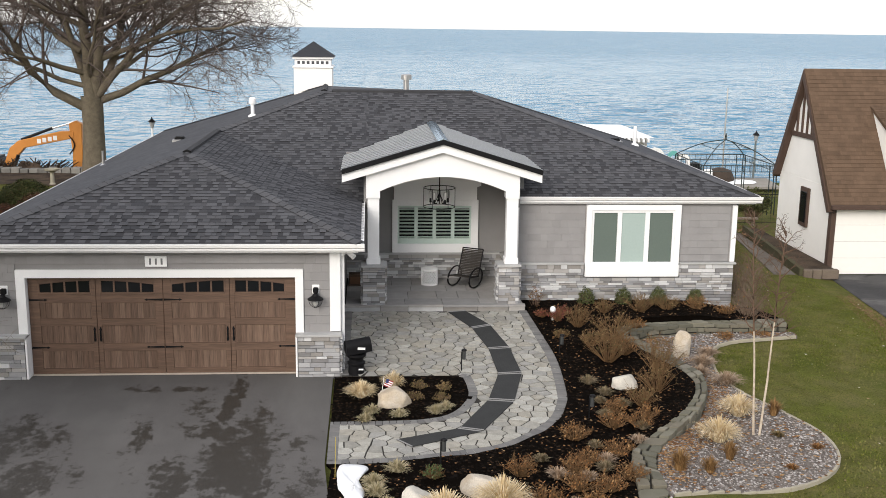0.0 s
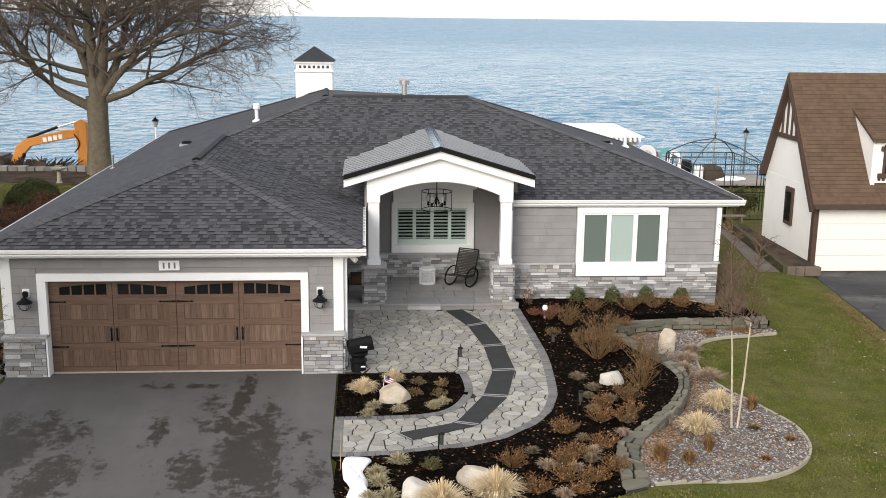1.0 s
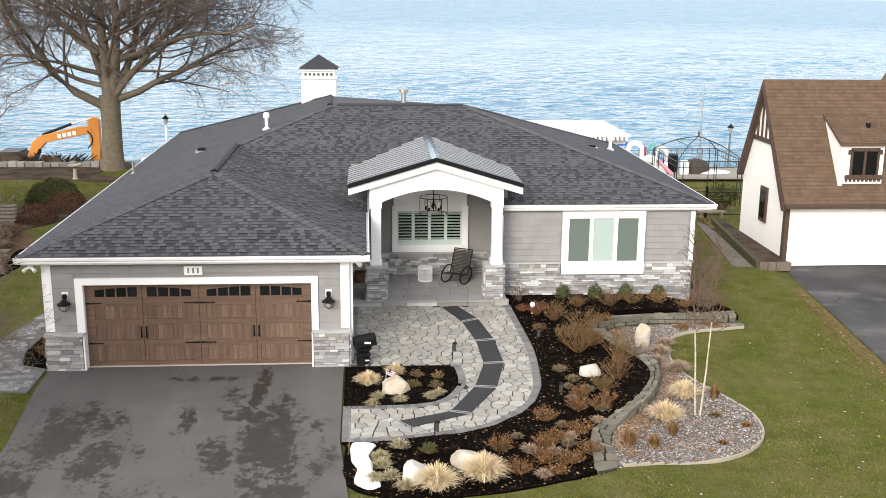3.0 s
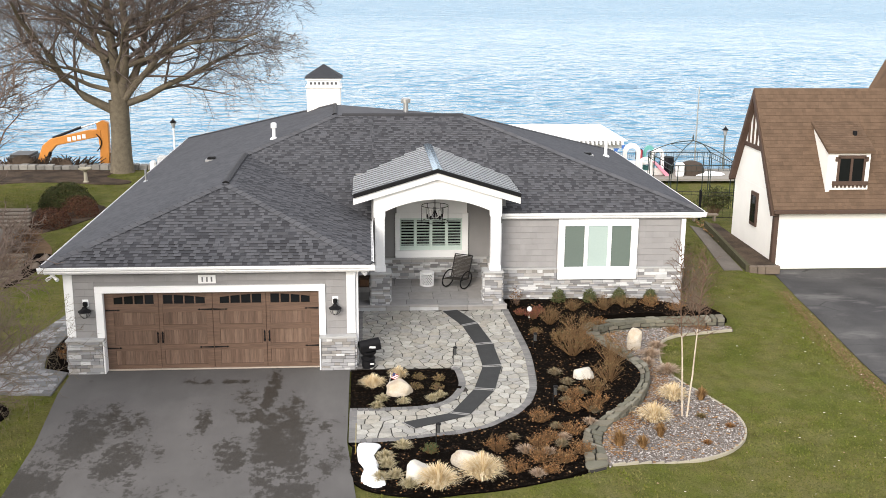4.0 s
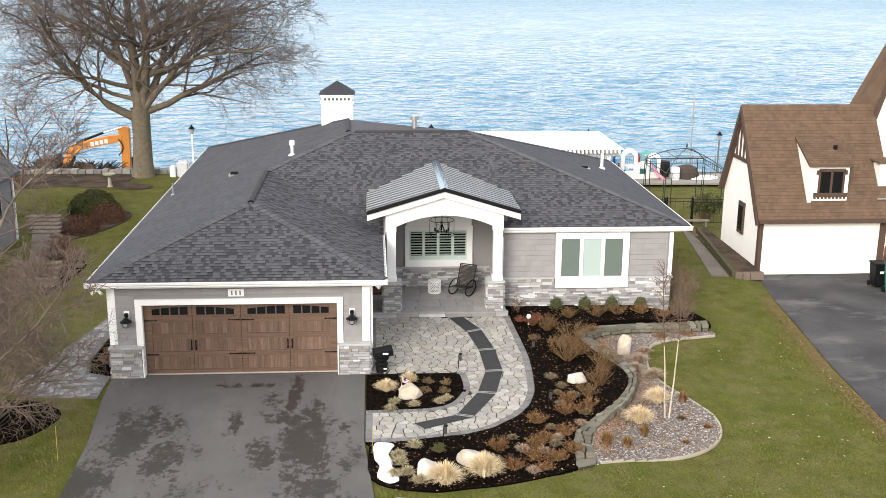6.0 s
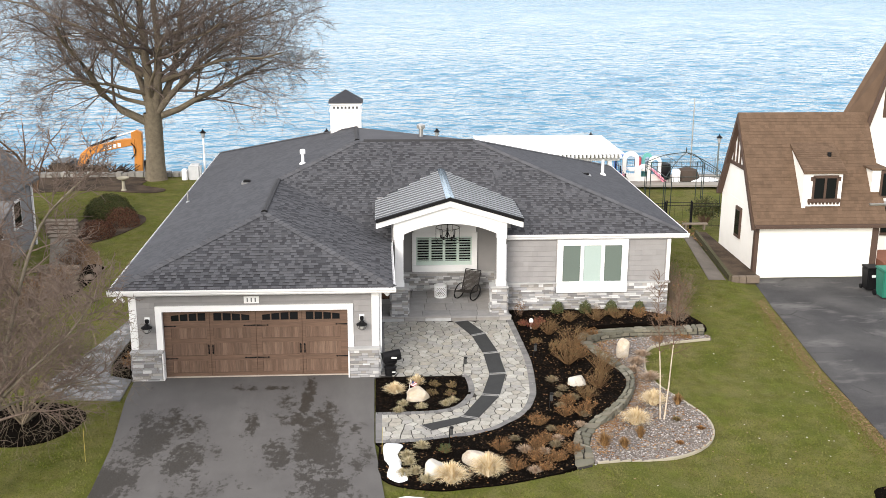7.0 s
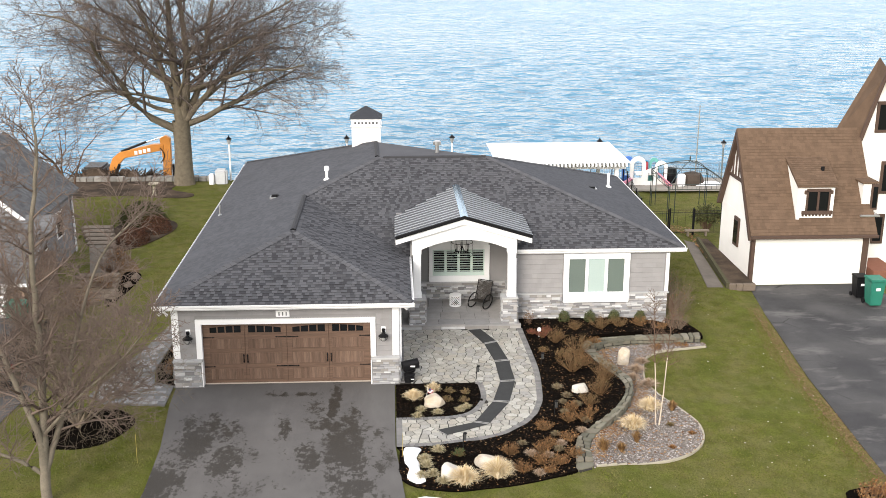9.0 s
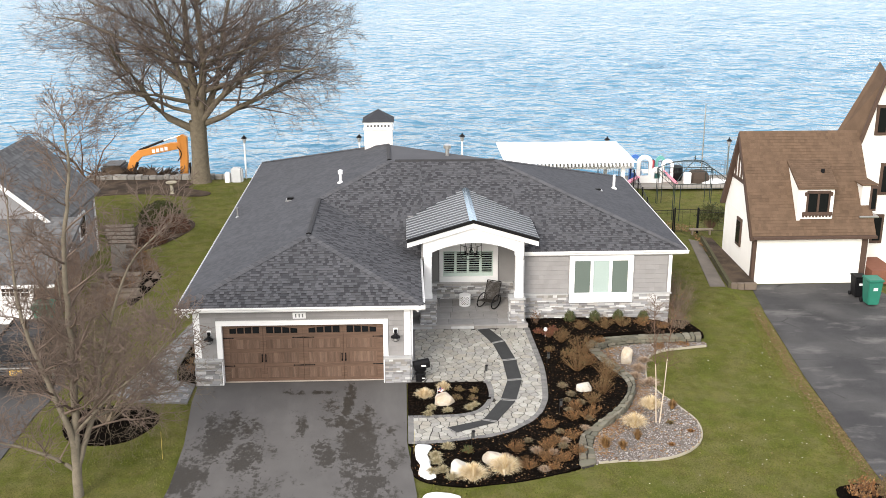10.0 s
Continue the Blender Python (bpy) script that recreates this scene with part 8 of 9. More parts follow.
# ---- the neighbouring grey house ----
def grey_house():
    h = thing("grey_house", "grey shingled house with a white garage door", "house")
    m = mat("grey_clapboard", (0.2, 0.2, 0.21), 0.7, 0.1)
    part("wall", soft_box(-22, -14.2, 10.2, 16.2, -0.4, 2.9, 0.01, 1), m, h)
    part("garage_wall", soft_box(-22, -13.2, 6.2, 10.2, -0.4, 1.62, 0.01, 1), mat("tan_brick", (0.24, 0.17, 0.13), 0.9, 0.25, 8), h)
    gd3 = part("garage_door", soft_box(-18.6, -13.85, 6.10, 6.22, -0.2, 1.5, 0.01, 1), WHITE, h, "white garage door with a row of small windows")
    for k in range(8):
        x = -18.4 + k * 0.56
        part("pane", soft_box(x, x + 0.46, 6.085, 6.10, 1.08, 1.4, 0.004, 1), DARKGLASS, gd3)
        for j in (1, 2):
            part("muntin", soft_box(x + j * 0.153 - 0.012, x + j * 0.153 + 0.012, 6.075, 6.086, 1.08, 1.4, 0.002, 1), WHITE, gd3)
        part("muntin", soft_box(x, x + 0.46, 6.075, 6.086, 1.23, 1.25, 0.002, 1), WHITE, gd3)
    for z in (0.2, 0.62):
        part("panel_line", soft_box(-18.58, -13.87, 6.092, 6.10, z - 0.008, z + 0.008, 0.002, 1), mat("door_joint", (0.5, 0.48, 0.45)), gd3)
    for q, al in (([(-22.4, 5.75, 1.68), (-12.9, 5.75, 1.68), (-12.9, 10.2, 3.15), (-22.4, 10.2, 3.15)], (1, 0, 0)), ([(-13.9, 9.9, 2.83), (-13.9, 16.5, 2.83), (-17.0, 16.5, 5.5), (-17.0, 9.9, 5.5)], (0, 1, 0)), ([(-20.1, 16.5, 2.83), (-20.1, 9.9, 2.83), (-17.0, 9.9, 5.5), (-17.0, 16.5, 5.5)], (0, 1, 0))):
        bm = bmesh.new()
        bm.faces.new([bm.verts.new(v) for v in q])
        e = bmesh.ops.extrude_face_region(bm, geom=bm.faces[:])
        for v in e["geom"]:
            if isinstance(v, bmesh.types.BMVert):
                v.co.z -= 0.12
        bmesh.ops.recalc_face_normals(bm, faces=bm.faces[:])
        rf = part("roof", bm, GREYROOF, h)
        shingle_plane(rf, q, al, GREYROOF, course=0.2, rnd=random.Random(91))
    bm = bmesh.new()
    prism(bm, [(-19.8, 2.8), (-14.2, 2.8), (-17.0, 5.3)], 10.1, 10.25, "y")
    part("gable_wall", bm, m, h)
    for s in (-1, 1):
        bm = bmesh.new()
        prism(bm, [(-17.0, 5.5), (-17.0 + s * 3.12, 2.81), (-17.0 + s * 3.12, 2.6), (-17.0, 5.3)], 9.82, 9.9, "y")
        part("rake_board", bm, WHITE, h)
    part("gutter", soft_box(-22.4, -12.85, 5.66, 5.77, 1.54, 1.66, 0.01, 1), WHITE, h)
    part("downspout", soft_box(-14.18, -14.1, 16.0, 16.08, -0.2, 2.7, 0.01, 1), WHITE, h)
    part("corner_board", soft_box(-14.28, -14.15, 16.1, 16.24, -0.2, 2.7, 0.005, 1), WHITE, h)
    for y in (11.2, 13.6):
        part("window_frame", soft_box(-14.24, -14.16, y, y + 1.0, 1.1, 2.3, 0.01, 1), WHITE, h)
        part("pane", soft_box(-14.17, -14.14, y + 0.1, y + 0.9, 1.2, 2.2, 0.004, 1), DARKGLASS, h)


grey_house()


def car():
    t = thing("car", "black sport utility car parked tail out", "car", at=(-12.42, 1.78, -0.10))
    t.rotation_euler = (0, 0, radians(3))
    bm = bmesh.new()
    side = [(-2.2, 0.35), (-2.2, 0.75), (-2.05, 0.98), (-1.95, 1.05), (-1.55, 1.62), (-1.2, 1.70), (0.5, 1.68), (1.1, 1.15), (2.1, 1.0), (2.25, 0.7), (2.25, 0.35)]
    prism(bm, side, -0.92, 0.92, "x")
    for v in bm.verts:
        if v.co.z > 1.1:
            v.co.x *= 0.84
        v.co.y = v.co.y
    bmesh.ops.bevel(bm, geom=bm.edges[:], offset=0.05, segments=2, affect="EDGES")
    part("body", bm, CARPAINT, t)
    bm = bmesh.new()
    q = [(-0.70, -1.965, 1.12), (0.70, -1.965, 1.12), (0.62, -1.66, 1.54), (-0.62, -1.66, 1.54)]
    bm.faces.new([bm.verts.new(v) for v in q])
    e = bmesh.ops.extrude_face_region(bm, geom=bm.faces[:])
    for v in e["geom"]:
        if isinstance(v, bmesh.types.BMVert):
            v.co.y -= 0.03
    bmesh.ops.recalc_face_normals(bm, faces=bm.faces[:])
    part("rear_window", bm, DARKGLASS, t)
    part("bumper", soft_box(-0.9, 0.9, -2.32, -2.1, 0.32, 0.58, 0.06, 2), CARPAINT, t)
    part("license_plate", soft_box(-0.2, 0.2, -2.26, -2.2, 0.68, 0.86, 0.01, 1), mat("plate_yellow", (0.6, 0.38, 0.05), 0.5), t, "yellow number plate")
    for k in range(5):
        part("figure_bar", soft_box(-0.15 + k * 0.065, -0.11 + k * 0.065, -2.268, -2.258, 0.72, 0.82, 0.002, 1), mat("grey_figure", (0.12, 0.12, 0.12)), t)
    for s in (-1, 1):
        part("tail_light", soft_box(s * 0.78 - 0.12, s * 0.78 + 0.12, -2.22, -2.02, 0.82, 1.0, 0.03, 2), REDGLASS, t)
        for y in (-1.35, 1.4):
            bm = bmesh.new()
            tube(bm, (s * 0.74, y, 0.34), (s * 0.95, y, 0.34), 0.34, n=20)
            w = part("wheel", bm, BLACK, t)
            bm = bmesh.new()
            tube(bm, (s * 0.90, y, 0.34), (s * 0.96, y, 0.34), 0.22, n=16)
            part("rim", bm, STEEL, w)
        bm = bmesh.new()
        q = [(s * 0.80, -1.45, 1.18), (s * 0.80, 0.75, 1.18), (s * 0.77, 0.35, 1.58), (s * 0.77, -1.2, 1.58)]
        bm.faces.new([bm.verts.new((v[0] + s * 0.035, v[1], v[2])) for v in q])
        part("side_window", bm, DARKGLASS, t)
    part("chrome_strip", soft_box(-0.5, 0.5, -2.235, -2.2, 0.90, 0.94, 0.005, 1), STEEL, t)
    part("roof_rail", soft_box(-0.7, -0.66, -1.2, 0.4, 1.70, 1.76, 0.01, 1), BLACK, t)
    part("roof_rail", soft_box(0.66, 0.7, -1.2, 0.4, 1.70, 1.76, 0.01, 1), BLACK, t)


car()

# ---- the garden between the houses ----
tagged(sheet("soil_bed", spline([(-13.2, 21.5), (-12.2, 22.2), (-10.6, 21.2), (-10.3, 19.5), (-11.2, 17.0), (-12.4, 15.6), (-13.4, 17)], 5, True), lift(0.03), DIRT, step=1.2), "bare soil under the garden bushes", "planting bed", kind="structure")
tagged(sheet("soil_bed", spline([(-20, 26.6), (-15, 27.2), (-11.4, 26.5), (-10.7, 27.4), (-12.2, 28.6), (-12.8, 30.7), (-20, 30.8)], 5, True), lift(0.03), DIRT, step=1.2), "bare soil bed near the lake bank", "planting bed", kind="structure")
tagged(sheet("soil_bed", spline([(-12.6, 16), (-11.2, 14.5), (-10.4, 12.0), (-11.2, 9), (-12.2, 6), (-12.4, 3), (-12.6, 8)], 5, True), lift(0.025), mat("leafy_soil", (0.13, 0.085, 0.05), 0.95, 0.4, 4.0, 60.0, 0.8), step=1.2), "leaf-covered soil slope between the houses", "planting bed", kind="structure")
dome_bush(-12.25, 21.3, 1.15, 1.05, 16000, YEWLEAF, "rounded dark green yew bush in the garden", 401, 0.042)
dome_bush(-11.15, 19.4, 0.85, 0.85, 3600, BROWNRED, "rust-red bush beside the yew", 402, 0.034)
dome_bush(-11.8, 17.3, 0.8, 0.8, 3400, BROWNRED, "low dark rust-brown garden bush", 403, 0.034)
for i, (x, y, r, h) in enumerate(((-11.6, 12.6, 0.8, 0.7), (-11.4, 10.2, 0.9, 0.8), (-11.6, 7.5, 1.0, 1.1), (-11.9, 14.5, 0.7, 0.6))):
    shrub(x, y, -0.1, r, h, 130, 160, RUST, "tangled bare brown bush on the slope", 410 + i, "bare_bush", group="bare bushes on the slope")
for i in range(10):
    k = i % 5
    x, y, w = (-14.1 + 0.2 * k, 19.6 - 0.6 * k, 1.5 - 0.05 * k) if i < 5 else (-11.75 + 0.12 * k, 11.6 - 0.62 * k, 1.35)
    piece("garden_step", None, (x, y, 0.02 - 0.035 * k), (w, 0.5, 0.2), TIMBER)
    tagged(bpy.context.scene.collection.objects[-1], "weathered timber garden step", "step", "timber garden steps")
for i, (x, y, s) in enumerate(((-12.3, 9.0, 0.4), (-11.5, 9.4, 0.3), (-10.7, 9.3, 0.34), (-12.6, 10.4, 0.36), (-10.5, 10.6, 0.3), (-12.7, 11.8, 0.34), (-10.4, 11.7, 0.32), (-11.3, 8.3, 0.3), (-14.2, 19.6, 0.3), (-12.6, 16.4, 0.32))):
    boulder(x, y, -0.14, s, s * 0.75, s * 0.6, mat("brown_fieldstone", (0.15, 0.12, 0.095), 0.9, 0.3, 3.0, 40.0, 0.5), "brown fieldstone among the garden steps", 20 + i * 1.7)
tagged(sheet("garden_path", [(-13.8, 16.9), (-12.7, 16.9), (-11.2, 12.1), (-12.4, 11.9)], lift(0.04), mat("trodden_stone_path", (0.17, 0.15, 0.125), 0.95, 0.35, 2.5, 60.0, 0.5), step=1.2), "trodden stone landing between the garden steps", "path", kind="structure")
tagged(sheet("soil_bed", spline([(-11.0, 12.5), (-10.25, 12.1), (-10.3, 10.2), (-10.6, 8.1), (-10.95, 8.8), (-10.95, 10.8)], 5, True), lift(0.05), MULCH, step=0.8), "dark mulch bed beside the garden steps", "planting bed", kind="structure")
# seawall of pale blocks
sw = thing("seawall", "row of pale concrete blocks along the lake bank", "seawall", kind="structure")
x = -24.0
rnd = random.Random(3)
while x < -9.6:
    w = rnd.uniform(0.32, 0.48)
    piece("block", sw, (x + w / 2, 31.1 + rnd.uniform(-0.03, 0.03), -0.12 + rnd.uniform(-0.04, 0.04)), (w - 0.03, 0.5, 0.5), mat("seawall_block", (0.23, 0.22, 0.2), 0.9, 0.3, 3.0, 60.0, 0.4, obj=0.25))
    x += w


def birdbath(x, y):
    t = thing("birdbath", "small pale stone birdbath on the bank", "birdbath", at=(x, y, -0.12))
    part("pedestal", lathe([(0.18, 0), (0.1, 0.1), (0.08, 0.55), (0.14, 0.62)], 14), CURB, t)
    part("bowl", lathe([(0.12, 0.6), (0.32, 0.68), (0.34, 0.74), (0.3, 0.74), (0.05, 0.68)], 18), CURB, t)


birdbath(-12.9, 27.2)


def excavator():
    t = thing("excavator", "orange excavator with its arm raised beyond the seawall", "excavator", at=(0, 33.5, 0))

    def plate(name, pts, y0, y1, m, label=""):
        bm = bmesh.new()
        prism(bm, pts, y0, y1, "y")
        bmesh.ops.bevel(bm, geom=bm.edges[:], offset=0.03, segments=1, affect="EDGES")
        return part(name, bm, m, t, label)
    boom = plate("boom", [(-17.35, -0.7), (-16.95, -0.7), (-16.45, 0.35), (-16.0, 0.85), (-13.55, 1.35), (-13.5, 1.72), (-14.2, 1.70), (-16.3, 1.22), (-16.75, 0.85)], -0.22, 0.22, ORANGE, "orange cranked boom")
    bm = bmesh.new()
    for k in range(4):
        box(bm, -15.35 + k * 0.27, -15.16 + k * 0.27, -0.235, -0.222, 1.09 + k * 0.055, 1.32 + k * 0.055)
    part("white_mark", bm, WHITE, boom, "white lettering block")
    plate("stick", [(-13.75, 2.1), (-13.4, 2.25), (-13.1, 2.1), (-13.12, 0.6), (-13.2, -0.7), (-13.7, -0.7), (-13.62, 0.6)], -0.19, 0.19, ORANGE, "orange dipper arm")
    for a, b, r in (((-16.2, 1.25), (-14.6, 1.85), 0.075), ((-14.6, 1.85), (-13.5, 2.18), 0.045)):
        bm = bmesh.new()
        tube(bm, (a[0], 0, a[1]), (b[0], 0, b[1]), r, n=10)
        part("ram", bm, BLACK if r > 0.05 else STEEL, t, "hydraulic ram")
    for a, b in (((-16.3, 0.5), (-16.75, -0.6)),):
        bm = bmesh.new()
        tube(bm, (a[0], -0.3, a[1]), (b[0], -0.3, b[1]), 0.09, n=10)
        part("ram", bm, BLACK, t)
    bm = bmesh.new()
    polytube(bm, [(-13.75 + 0.25 * math.sin(k * 0.4), -0.24, 1.5 - k * 0.12) for k in range(9)], 0.03)
    part("hose", bm, BLACK, t)
    part("bucket", soft_box(-14.6, -13.6, -0.5, 0.5, -1.2, -0.4, 0.15, 2), BLACK, t)
    part("bucket_link", soft_box(-13.1, -12.98, -0.1, 0.1, -0.9, 0.4, 0.03, 1), BLACK, t)
    part("cab", soft_box(-18.5, -17.2, -0.9, 0.9, -1.4, 0.42, 0.12, 2), mat("dark_machine_body", (0.03, 0.028, 0.026), 0.5), t)
    part("deck", soft_box(-19.6, -17.0, -1.3, 1.3, -2.0, -1.4, 0.1, 2), ORANGE, t)
    part("track", soft_box(-19.8, -16.4, -1.5, 1.5, -2.5, -2.0, 0.2, 2), BLACK, t)


excavator()
rnd = random.Random(8)
bm = bmesh.new()
for _ in range(220):
    x, y = rnd.uniform(-18.6, -14.4), rnd.uniform(32.2, 33.0)
    a, b = Vector((x, y, -0.6)), Vector((x + rnd.uniform(-1.4, 1.4), y + rnd.uniform(-0.3, 0.3), rnd.uniform(-0.2, 0.42)))
    tube(bm, a, b, rnd.uniform(0.03, 0.09), 0.02, n=5)
tagged(part("brush_pile", bm, mat("dark_brush", (0.05, 0.037, 0.028), 0.95, 0.5, 2.0, 40.0, 0.2)), "tangled pile of cut brush behind the seawall", "brush pile", kind="stuff")
boulder(-15.6, 32.6, -0.55, 1.5, 0.6, 0.6, DIRT, "dark earth heap behind the seawall", 5.5)
boulder(-17.9, 32.6, -0.45, 1.1, 0.6, 0.6, DIRT, "dark earth heap beside the excavator", 6.5)


def lamp_post(x, y, z, h, material, label):
    t = thing("lamp_post", label, "lamp post", "lakeside lamp posts", at=(x, y, z))
    bm = bmesh.new()
    tube(bm, (0, 0, -0.3), (0, 0, h - 0.42), 0.06, 0.05, n=10)
    part("post", bm, material, t)
    part("lantern", lathe([(0.07, h - 0.42), (0.14, h - 0.15), (0.14, h - 0.12)], 8), mat("lamp_glass_grey", (0.3, 0.31, 0.32), 0.2), t)
    part("cap", lathe([(0.2, h - 0.12), (0.1, h - 0.02), (0.03, h + 0.05), (0.02, h + 0.12)], 8), BLACK, t)


lamp_post(-9.1, 31.0, -0.2, 2.75, WHITE, "white lakeside lamp post with black lantern")
lamp_post(-2.0, 31.0, -0.2, 2.75, WHITE, "white lakeside lamp post behind the house")
lamp_post(4.4, 31.0, -0.2, 2.75, WHITE, "white lakeside lamp post beyond the ridge")
lamp_post(13.5, 31.0, -0.2, 2.45, mat("grey_green_post", (0.12, 0.14, 0.14), 0.5), "grey lakeside lamp post behind the pergola")
lamp_post(21.25, 31.0, -0.3, 2.4, mat("grey_green_post", (0.12, 0.14, 0.14), 0.5), "grey lakeside lamp post at the railing")
# covered grill beside the lakeside post
bm = soft_box(-9.9, -9.2, 30.0, 30.6, -0.3, 0.75, 0.1, 2)
tagged(part("covered_grill", bm, mat("pale_grey_cover", (0.5, 0.51, 0.52), 0.7)), "pale fabric-covered grill on the back lawn", "grill cover")
bm = soft_box(-10.25, -9.95, 29.9, 30.3, -0.3, 0.5, 0.05, 2)
tagged(part("garden_bin", bm, WHITE), "white garden bin beside the covered grill", "bin")


def pergola():
    t = thing("pergola", "white garden pergola with close roof slats", "pergola", at=(0, 0, 0))
    x0, x1, y0, y1, z = 6.3, 13.1, 21.4, 27.0, 2.62
    for x in (x0 + 0.4, (x0 + x1) / 2, x1 - 0.5):
        for y in (y0 + 0.4, y1 - 0.4):
            part("post", soft_box(x - 0.1, x + 0.1, y - 0.1, y + 0.1, -0.3, z - 0.2, 0.01, 1), WHITE, t)
    for y in (y0 + 0.4, y1 - 0.4):
        part("beam", soft_box(x0, x1, y - 0.05, y + 0.05, z - 0.24, z, 0.01, 1), WHITE, t)
    n = 34
    for k in range(n):
        x = x0 + 0.1 + (x1 - x0 - 0.2) * k / (n - 1)
        part("rafter", soft_box(x - 0.045, x + 0.045, y0 - 0.25, y1 + 0.25, z, z + 0.16, 0.008, 1), WHITE, t)
    for k in range(30):
        y = y0 + (y1 - y0) * k / 29
        part("slat", soft_box(x0 - 0.15, x1 + 0.15, y - 0.085, y + 0.085, z + 0.16, z + 0.2, 0.006, 1), WHITE, t)


pergola()


def fence_run(t, a, b, h=1.25, step=0.12, z=-0.3, post=True):
    a, b = Vector(a), Vector(b)
    L = (b - a).length
    n = max(1, int(L / 1.9))
    for k in range(n + 1):
        p = a.lerp(b, k / n)
        part("post", soft_box(p.x - 0.03, p.x + 0.03, p.y - 0.03, p.y + 0.03, z, z + h + 0.08, 0.006, 1), BLACK, t)
    for zz in (0.12, h - 0.16, h - 0.02):
        bm = bmesh.new()
        tube(bm, (a.x, a.y, z + zz), (b.x, b.y, z + zz), 0.014, n=5)
        part("rail", bm, BLACK, t)
    bm = bmesh.new()
    m = int(L / 0.3)
    for k in range(1, m):
        p = a.lerp(b, k / m)
        tube(bm, (p.x, p.y, z + 0.06), (p.x, p.y, z + h), 0.005, n=4)
    part("picket_panel", bm, BLACK, t)["kind"] = "stuff"


f1 = thing("fence", "black metal picket fence along the garden", "fence", "garden fences")
fence_run(f1, (13.55, 18.6), (14.75, 29.6))
fence_run(f1, (12.0, 18.3), (14.6, 18.35))
f2 = thing("garden_gate", "black metal garden gate between the houses", "gate")
fence_run(f2, (14.68, 18.35), (15.85, 18.3), 1.3)
f3 = thing("fence", "black metal fence beside the white house", "fence", "garden fences")
fence_run(f3, (15.9, 18.3), (17.6, 18.3))
shrub(16.9, 19.3, -0.3, 0.8, 1.35, 120, 4200, BOXLEAF, "dark green bush behind the garden gate", 420, leaf=0.05, group="garden bushes")
# small bench of grey boards
t = thing("bench", "low weathered plank bench among fallen leaves", "bench", at=(15.9, 17.7, -0.2))
part("seat", soft_box(-0.6, 0.6, -0.12, 0.12, 0.25, 0.32, 0.01, 1), TIMBER, t)
for x in (-0.45, 0.45):
    part("leg", soft_box(x - 0.04, x + 0.04, -0.1, 0.1, 0, 0.25, 0.005, 1), TIMBER, t)

tagged(sheet("patio", [(13.2, 28.1), (21.5, 27.9), (22.0, 31.1), (13.2, 31.1)], lambda x, y: -0.24, CONCRETE, step=2.0), "pale concrete patio by the lake", "patio", kind="structure")


def railing():
    t = thing("railing", "blue-grey metal railing along the lake wall", "railing")
    m = mat("blue_grey_rail", (0.16, 0.22, 0.28), 0.5)
    for z in (0.0, 0.92):
        bm = bmesh.new()
        tube(bm, (13.0, 31.0, z - 0.2), (22.5, 31.0, z - 0.2), 0.025, n=6)
        part("rail", bm, m, t)
    for k in range(8):
        x = 13.0 + k * 1.35
        part("post", soft_box(x - 0.03, x + 0.03, 30.97, 31.03, -0.35, 0.8, 0.005, 1), m, t)
    bm = bmesh.new()
    for k in range(90):
        x = 13.05 + k * 0.105
        tube(bm, (x, 31.0, -0.2), (x, 31.0, 0.72), 0.009, n=4)
    part("picket_panel", bm, m, t)["kind"] = "stuff"


railing()


def gazebo():
    t = thing("gazebo_frame", "bare black wire gazebo frame on the lawn", "gazebo")
    x0, x1, y0, y1, z = 15.2, 18.3, 20.6, 24.6, 1.75
    cx, cy = (x0 + x1) / 2, (y0 + y1) / 2
    m = mat("dark_green_iron", (0.02, 0.03, 0.028), 0.5)
    cs = [(x0, y0), (x1, y0), (x1, y1), (x0, y1)]
    for x, y in cs:
        for d in ((0, 0), (0.3 if x < cx else -0.3, 0), (0, 0.3 if y < cy else -0.3)):
            bm = bmesh.new()
            tube(bm, (x + d[0], y + d[1], -0.3), (x + d[0], y + d[1], z), 0.022, n=5)
            part("post", bm, m, t)
    for (a, b), (c, d) in zip(cs, cs[1:] + cs[:1]):
        bm = bmesh.new()
        tube(bm, (a, b, z), (c, d, z), 0.022, n=5)
        tube(bm, (a, b, z - 0.25), (c, d, z - 0.25), 0.016, n=5)
        for k in range(12):
            p = Vector((a, b)).lerp(Vector((c, d)), (k + 0.5) / 12)
            tube(bm, (p.x, p.y, z - 0.25), (p.x, p.y, z), 0.009, n=4)
        part("top_rail", bm, m, t)
        bm = bmesh.new()
        polytube(bm, [(a + (cx - a) * k / 8, b + (cy - b) * k / 8, z + 0.87 * (0.62 * k / 8 + 0.38 * (k / 8) ** 2 + 0.25 * math.sin(k / 8 * 3.1416))) for k in range(9)], 0.022, 5)
        part("roof_rib", bm, m, t)
        bm = bmesh.new()
        tube(bm, ((a + cx) / 2, (b + cy) / 2, z + 0.565), ((c + cx) / 2, (d + cy) / 2, z + 0.565), 0.014, n=5)
        part("roof_ring", bm, m, t)
    part("finial", lathe([(0.05, 0.0), (0.03, 0.1), (0.05, 0.16), (0.01, 0.3)], 8, (cx, cy, z + 0.85)), m, t)


gazebo()
bm = bmesh.new()
tube(bm, (19.6, 31.0, -0.3), (19.6, 31.0, 4.35), 0.05, 0.03, n=8)
tube(bm, (19.3, 31.0, 3.6), (19.9, 31.0, 3.6), 0.015, n=6)
tagged(part("flag_pole", bm, STEEL), "bare grey flag pole by the lake", "flag pole")


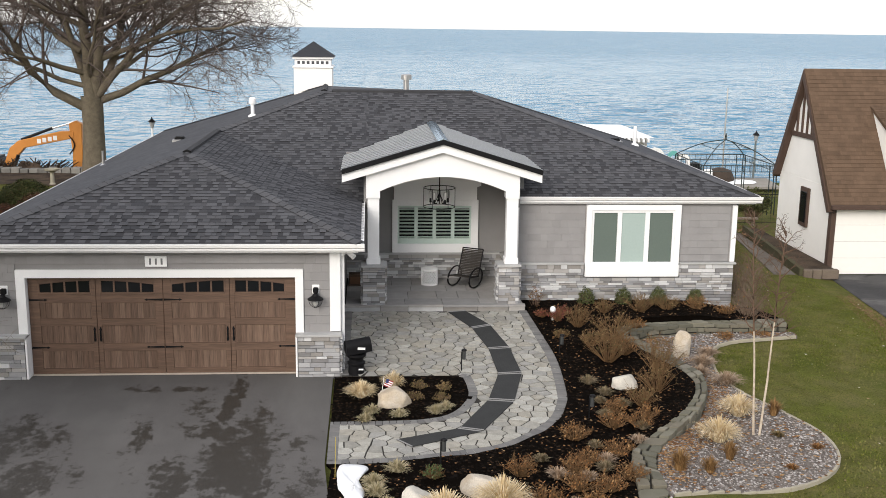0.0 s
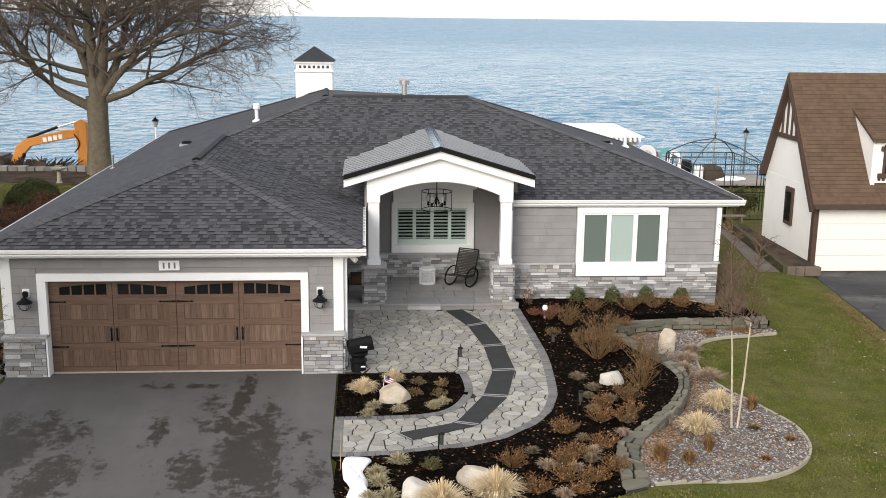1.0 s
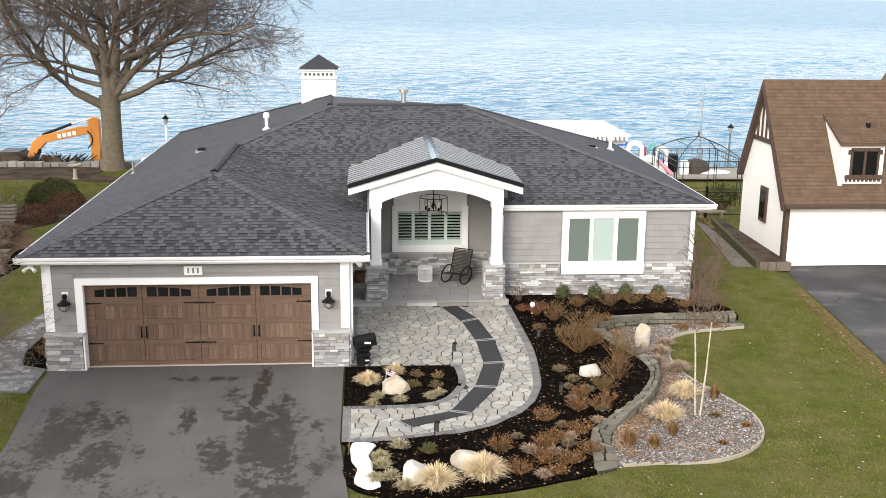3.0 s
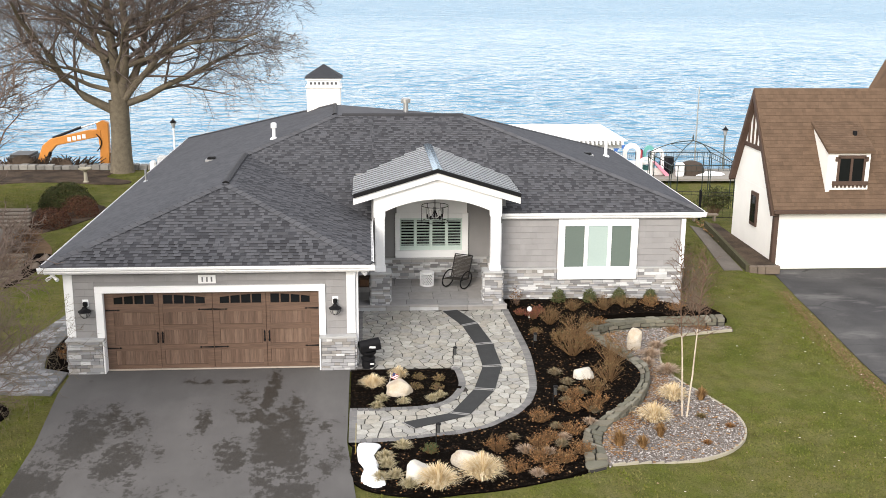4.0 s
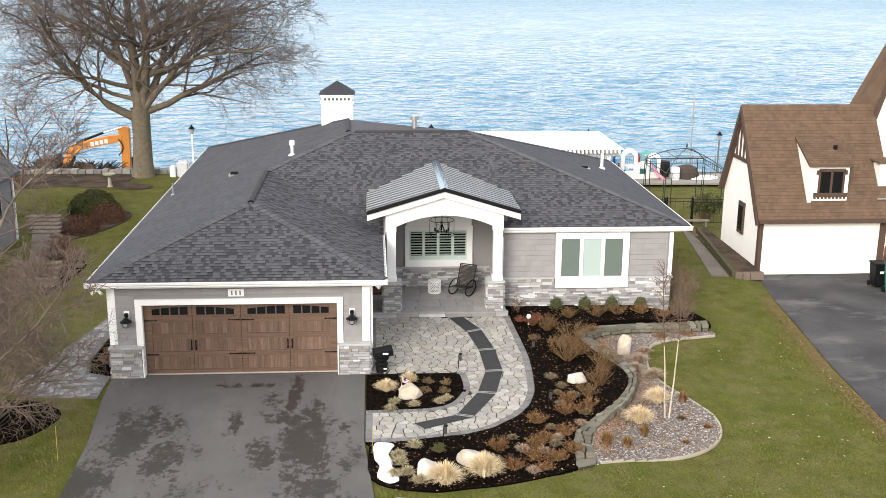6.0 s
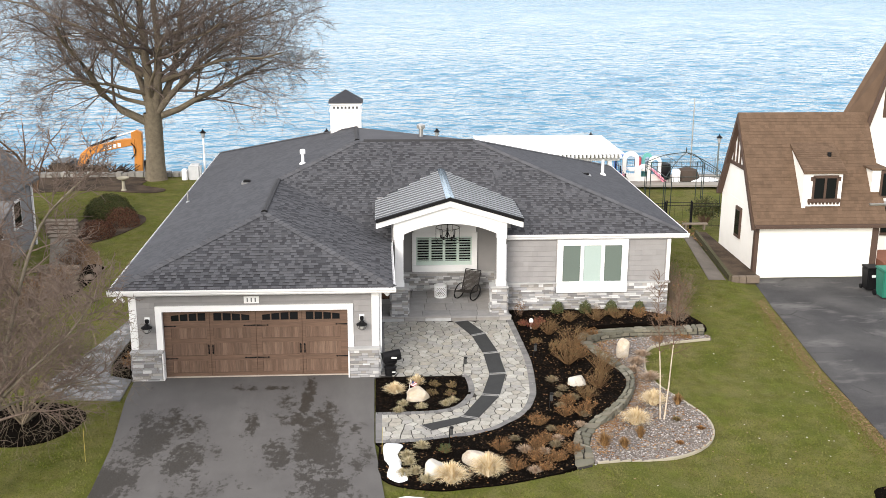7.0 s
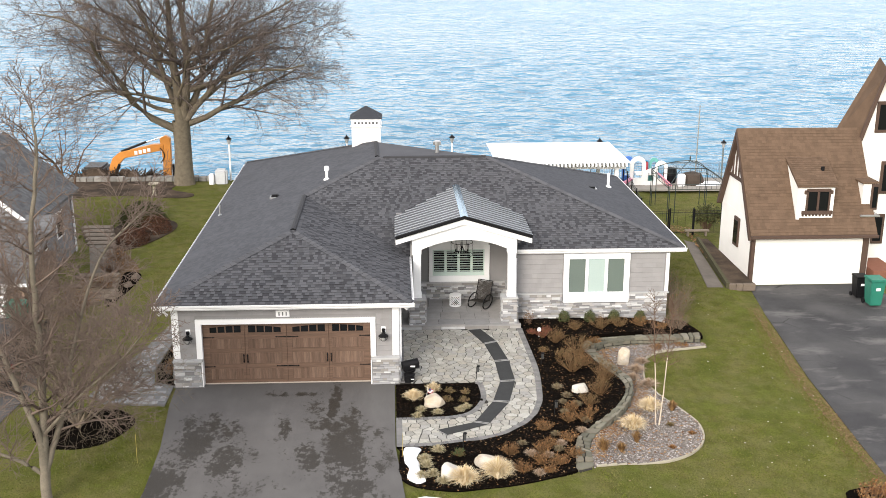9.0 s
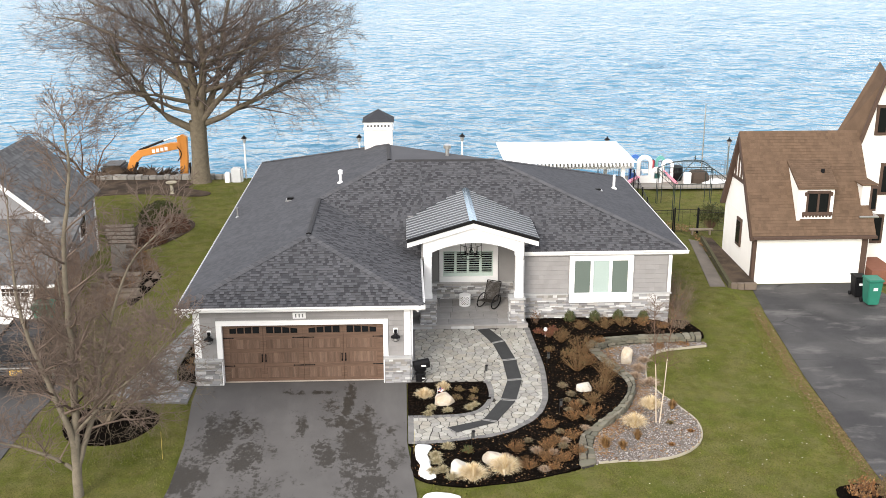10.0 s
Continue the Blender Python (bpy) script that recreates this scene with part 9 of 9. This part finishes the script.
def playset():
    t = thing("play_set", "plastic climbing set with slide in red, blue and white", "play set", at=(16.0, 29.3, -0.24))
    wp, rp, bp, gp, pk = (mat(n, c, 0.45, 0.05, 3.0, 40.0, 0.0) for n, c in (("white_plastic", (0.8, 0.8, 0.78)), ("red_plastic", (0.6, 0.08, 0.1)), ("blue_plastic", (0.06, 0.17, 0.5)), ("teal_plastic", (0.12, 0.36, 0.33)), ("pink_plastic", (0.8, 0.3, 0.4))))

    def arch_wall(x, y, w, h, m):
        bm = bmesh.new()
        out = [(-w / 2, 0), (w / 2, 0), (w / 2, h * 0.75)] + [(w / 2 * math.cos(a), h * 0.75 + h * 0.25 * math.sin(a)) for a in [math.pi * k / 8 for k in range(1, 8)]] + [(-w / 2, h * 0.75)]
        inn = [(p[0] * 0.55, 0.25 * h + p[1] * 0.6) for p in out]
        lo, hi, li, hi2 = ([bm.verts.new((x + p[0], y + s, p[1])) for p in ring] for ring, s in ((out, -0.06), (out, 0.06), (inn, -0.06), (inn, 0.06)))
        n = len(out)
        for i in range(n):
            j = (i + 1) % n
            bm.faces.new((lo[i], lo[j], li[j], li[i]))
            bm.faces.new((hi[j], hi[i], hi2[i], hi2[j]))
            bm.faces.new((lo[j], lo[i], hi[i], hi[j]))
            bm.faces.new((li[i], li[j], hi2[j], hi2[i]))
        part("arch_panel", bm, m, t)
    arch_wall(-0.45, 0.0, 0.95, 1.75, wp)
    arch_wall(0.35, -0.05, 0.7, 1.0, wp)
    arch_wall(1.0, 0.1, 0.75, 1.45, wp)
    arch_wall(-0.85, 0.9, 0.7, 1.6, bp)
    arch_wall(0.75, 0.9, 0.6, 1.5, gp)
    part("deck", soft_box(-0.5, 0.8, 0.1, 0.9, 0.55, 0.66, 0.03, 2), wp, t)
    part("back_panel", soft_box(-0.1, 0.3, 0.45, 0.55, 0.75, 1.35, 0.05, 2), rp, t)
    bm = bmesh.new()
    prism(bm, [(0.7, 0.75), (0.85, 0.75), (1.55, 0.12), (1.6, 0.0), (1.4, 0.0)], -0.35, 0.1, "y")
    part("slide", bm, pk, t, "pink plastic slide")
    bm = bmesh.new()
    prism(bm, [(-0.9, 0.45), (-0.8, 0.45), (-1.5, 0.02), (-1.7, 0.02)], -0.5, 0.0, "y")
    part("slide", bm, pk, t, "pink plastic slide")


playset()
# clutter on the patio
t = thing("covered_table", "dark covered outdoor table on the patio", "covered table", at=(19.0, 29.6, -0.24))
part("cover", lathe([(0.75, 0.0), (0.7, 0.3), (0.55, 0.6), (0.2, 0.72), (0.02, 0.74)], 14), mat("brown_cover", (0.06, 0.045, 0.035), 0.8), t)
t = thing("fire_pit", "dark round fire pit on the patio", "fire pit", at=(17.7, 29.9, -0.24))
part("bowl", lathe([(0.35, 0.0), (0.42, 0.5), (0.36, 0.9), (0.1, 0.95)], 14), BLACK, t)
bm = soft_box(17.9, 18.35, 28.7, 29.0, -0.24, 0.5, 0.05, 2)
tagged(part("cooler_box", bm, WHITE), "white storage box on the patio", "box")
snow([(19.0, 28.9), (20.2, 28.8), (20.8, 29.3), (20.2, 29.8), (19.2, 29.6)], -0.2, "white heap of snow on the patio", 3)
# shrubs at the far corner of the lawn
shrub(13.4, -7.9, -0.25, 0.55, 0.6, 80, 900, RUST, "rust-brown bush at the lawn corner", 430, group="bushes at the lawn corner")
shrub(14.0, -8.2, -0.25, 0.5, 0.75, 80, 1200, OLIVE, "olive-green bush at the lawn corner", 431, group="bushes at the lawn corner")
tagged(sheet("mulch_bed", spline([(12.7, -7.7), (13.3, -7.2), (14.1, -7.2), (14.3, -8), (14.2, -10), (13, -10)], 4, True), lift(0.03), MULCH, step=1.0), "mulch bed at the lawn corner", "planting bed", kind="structure")
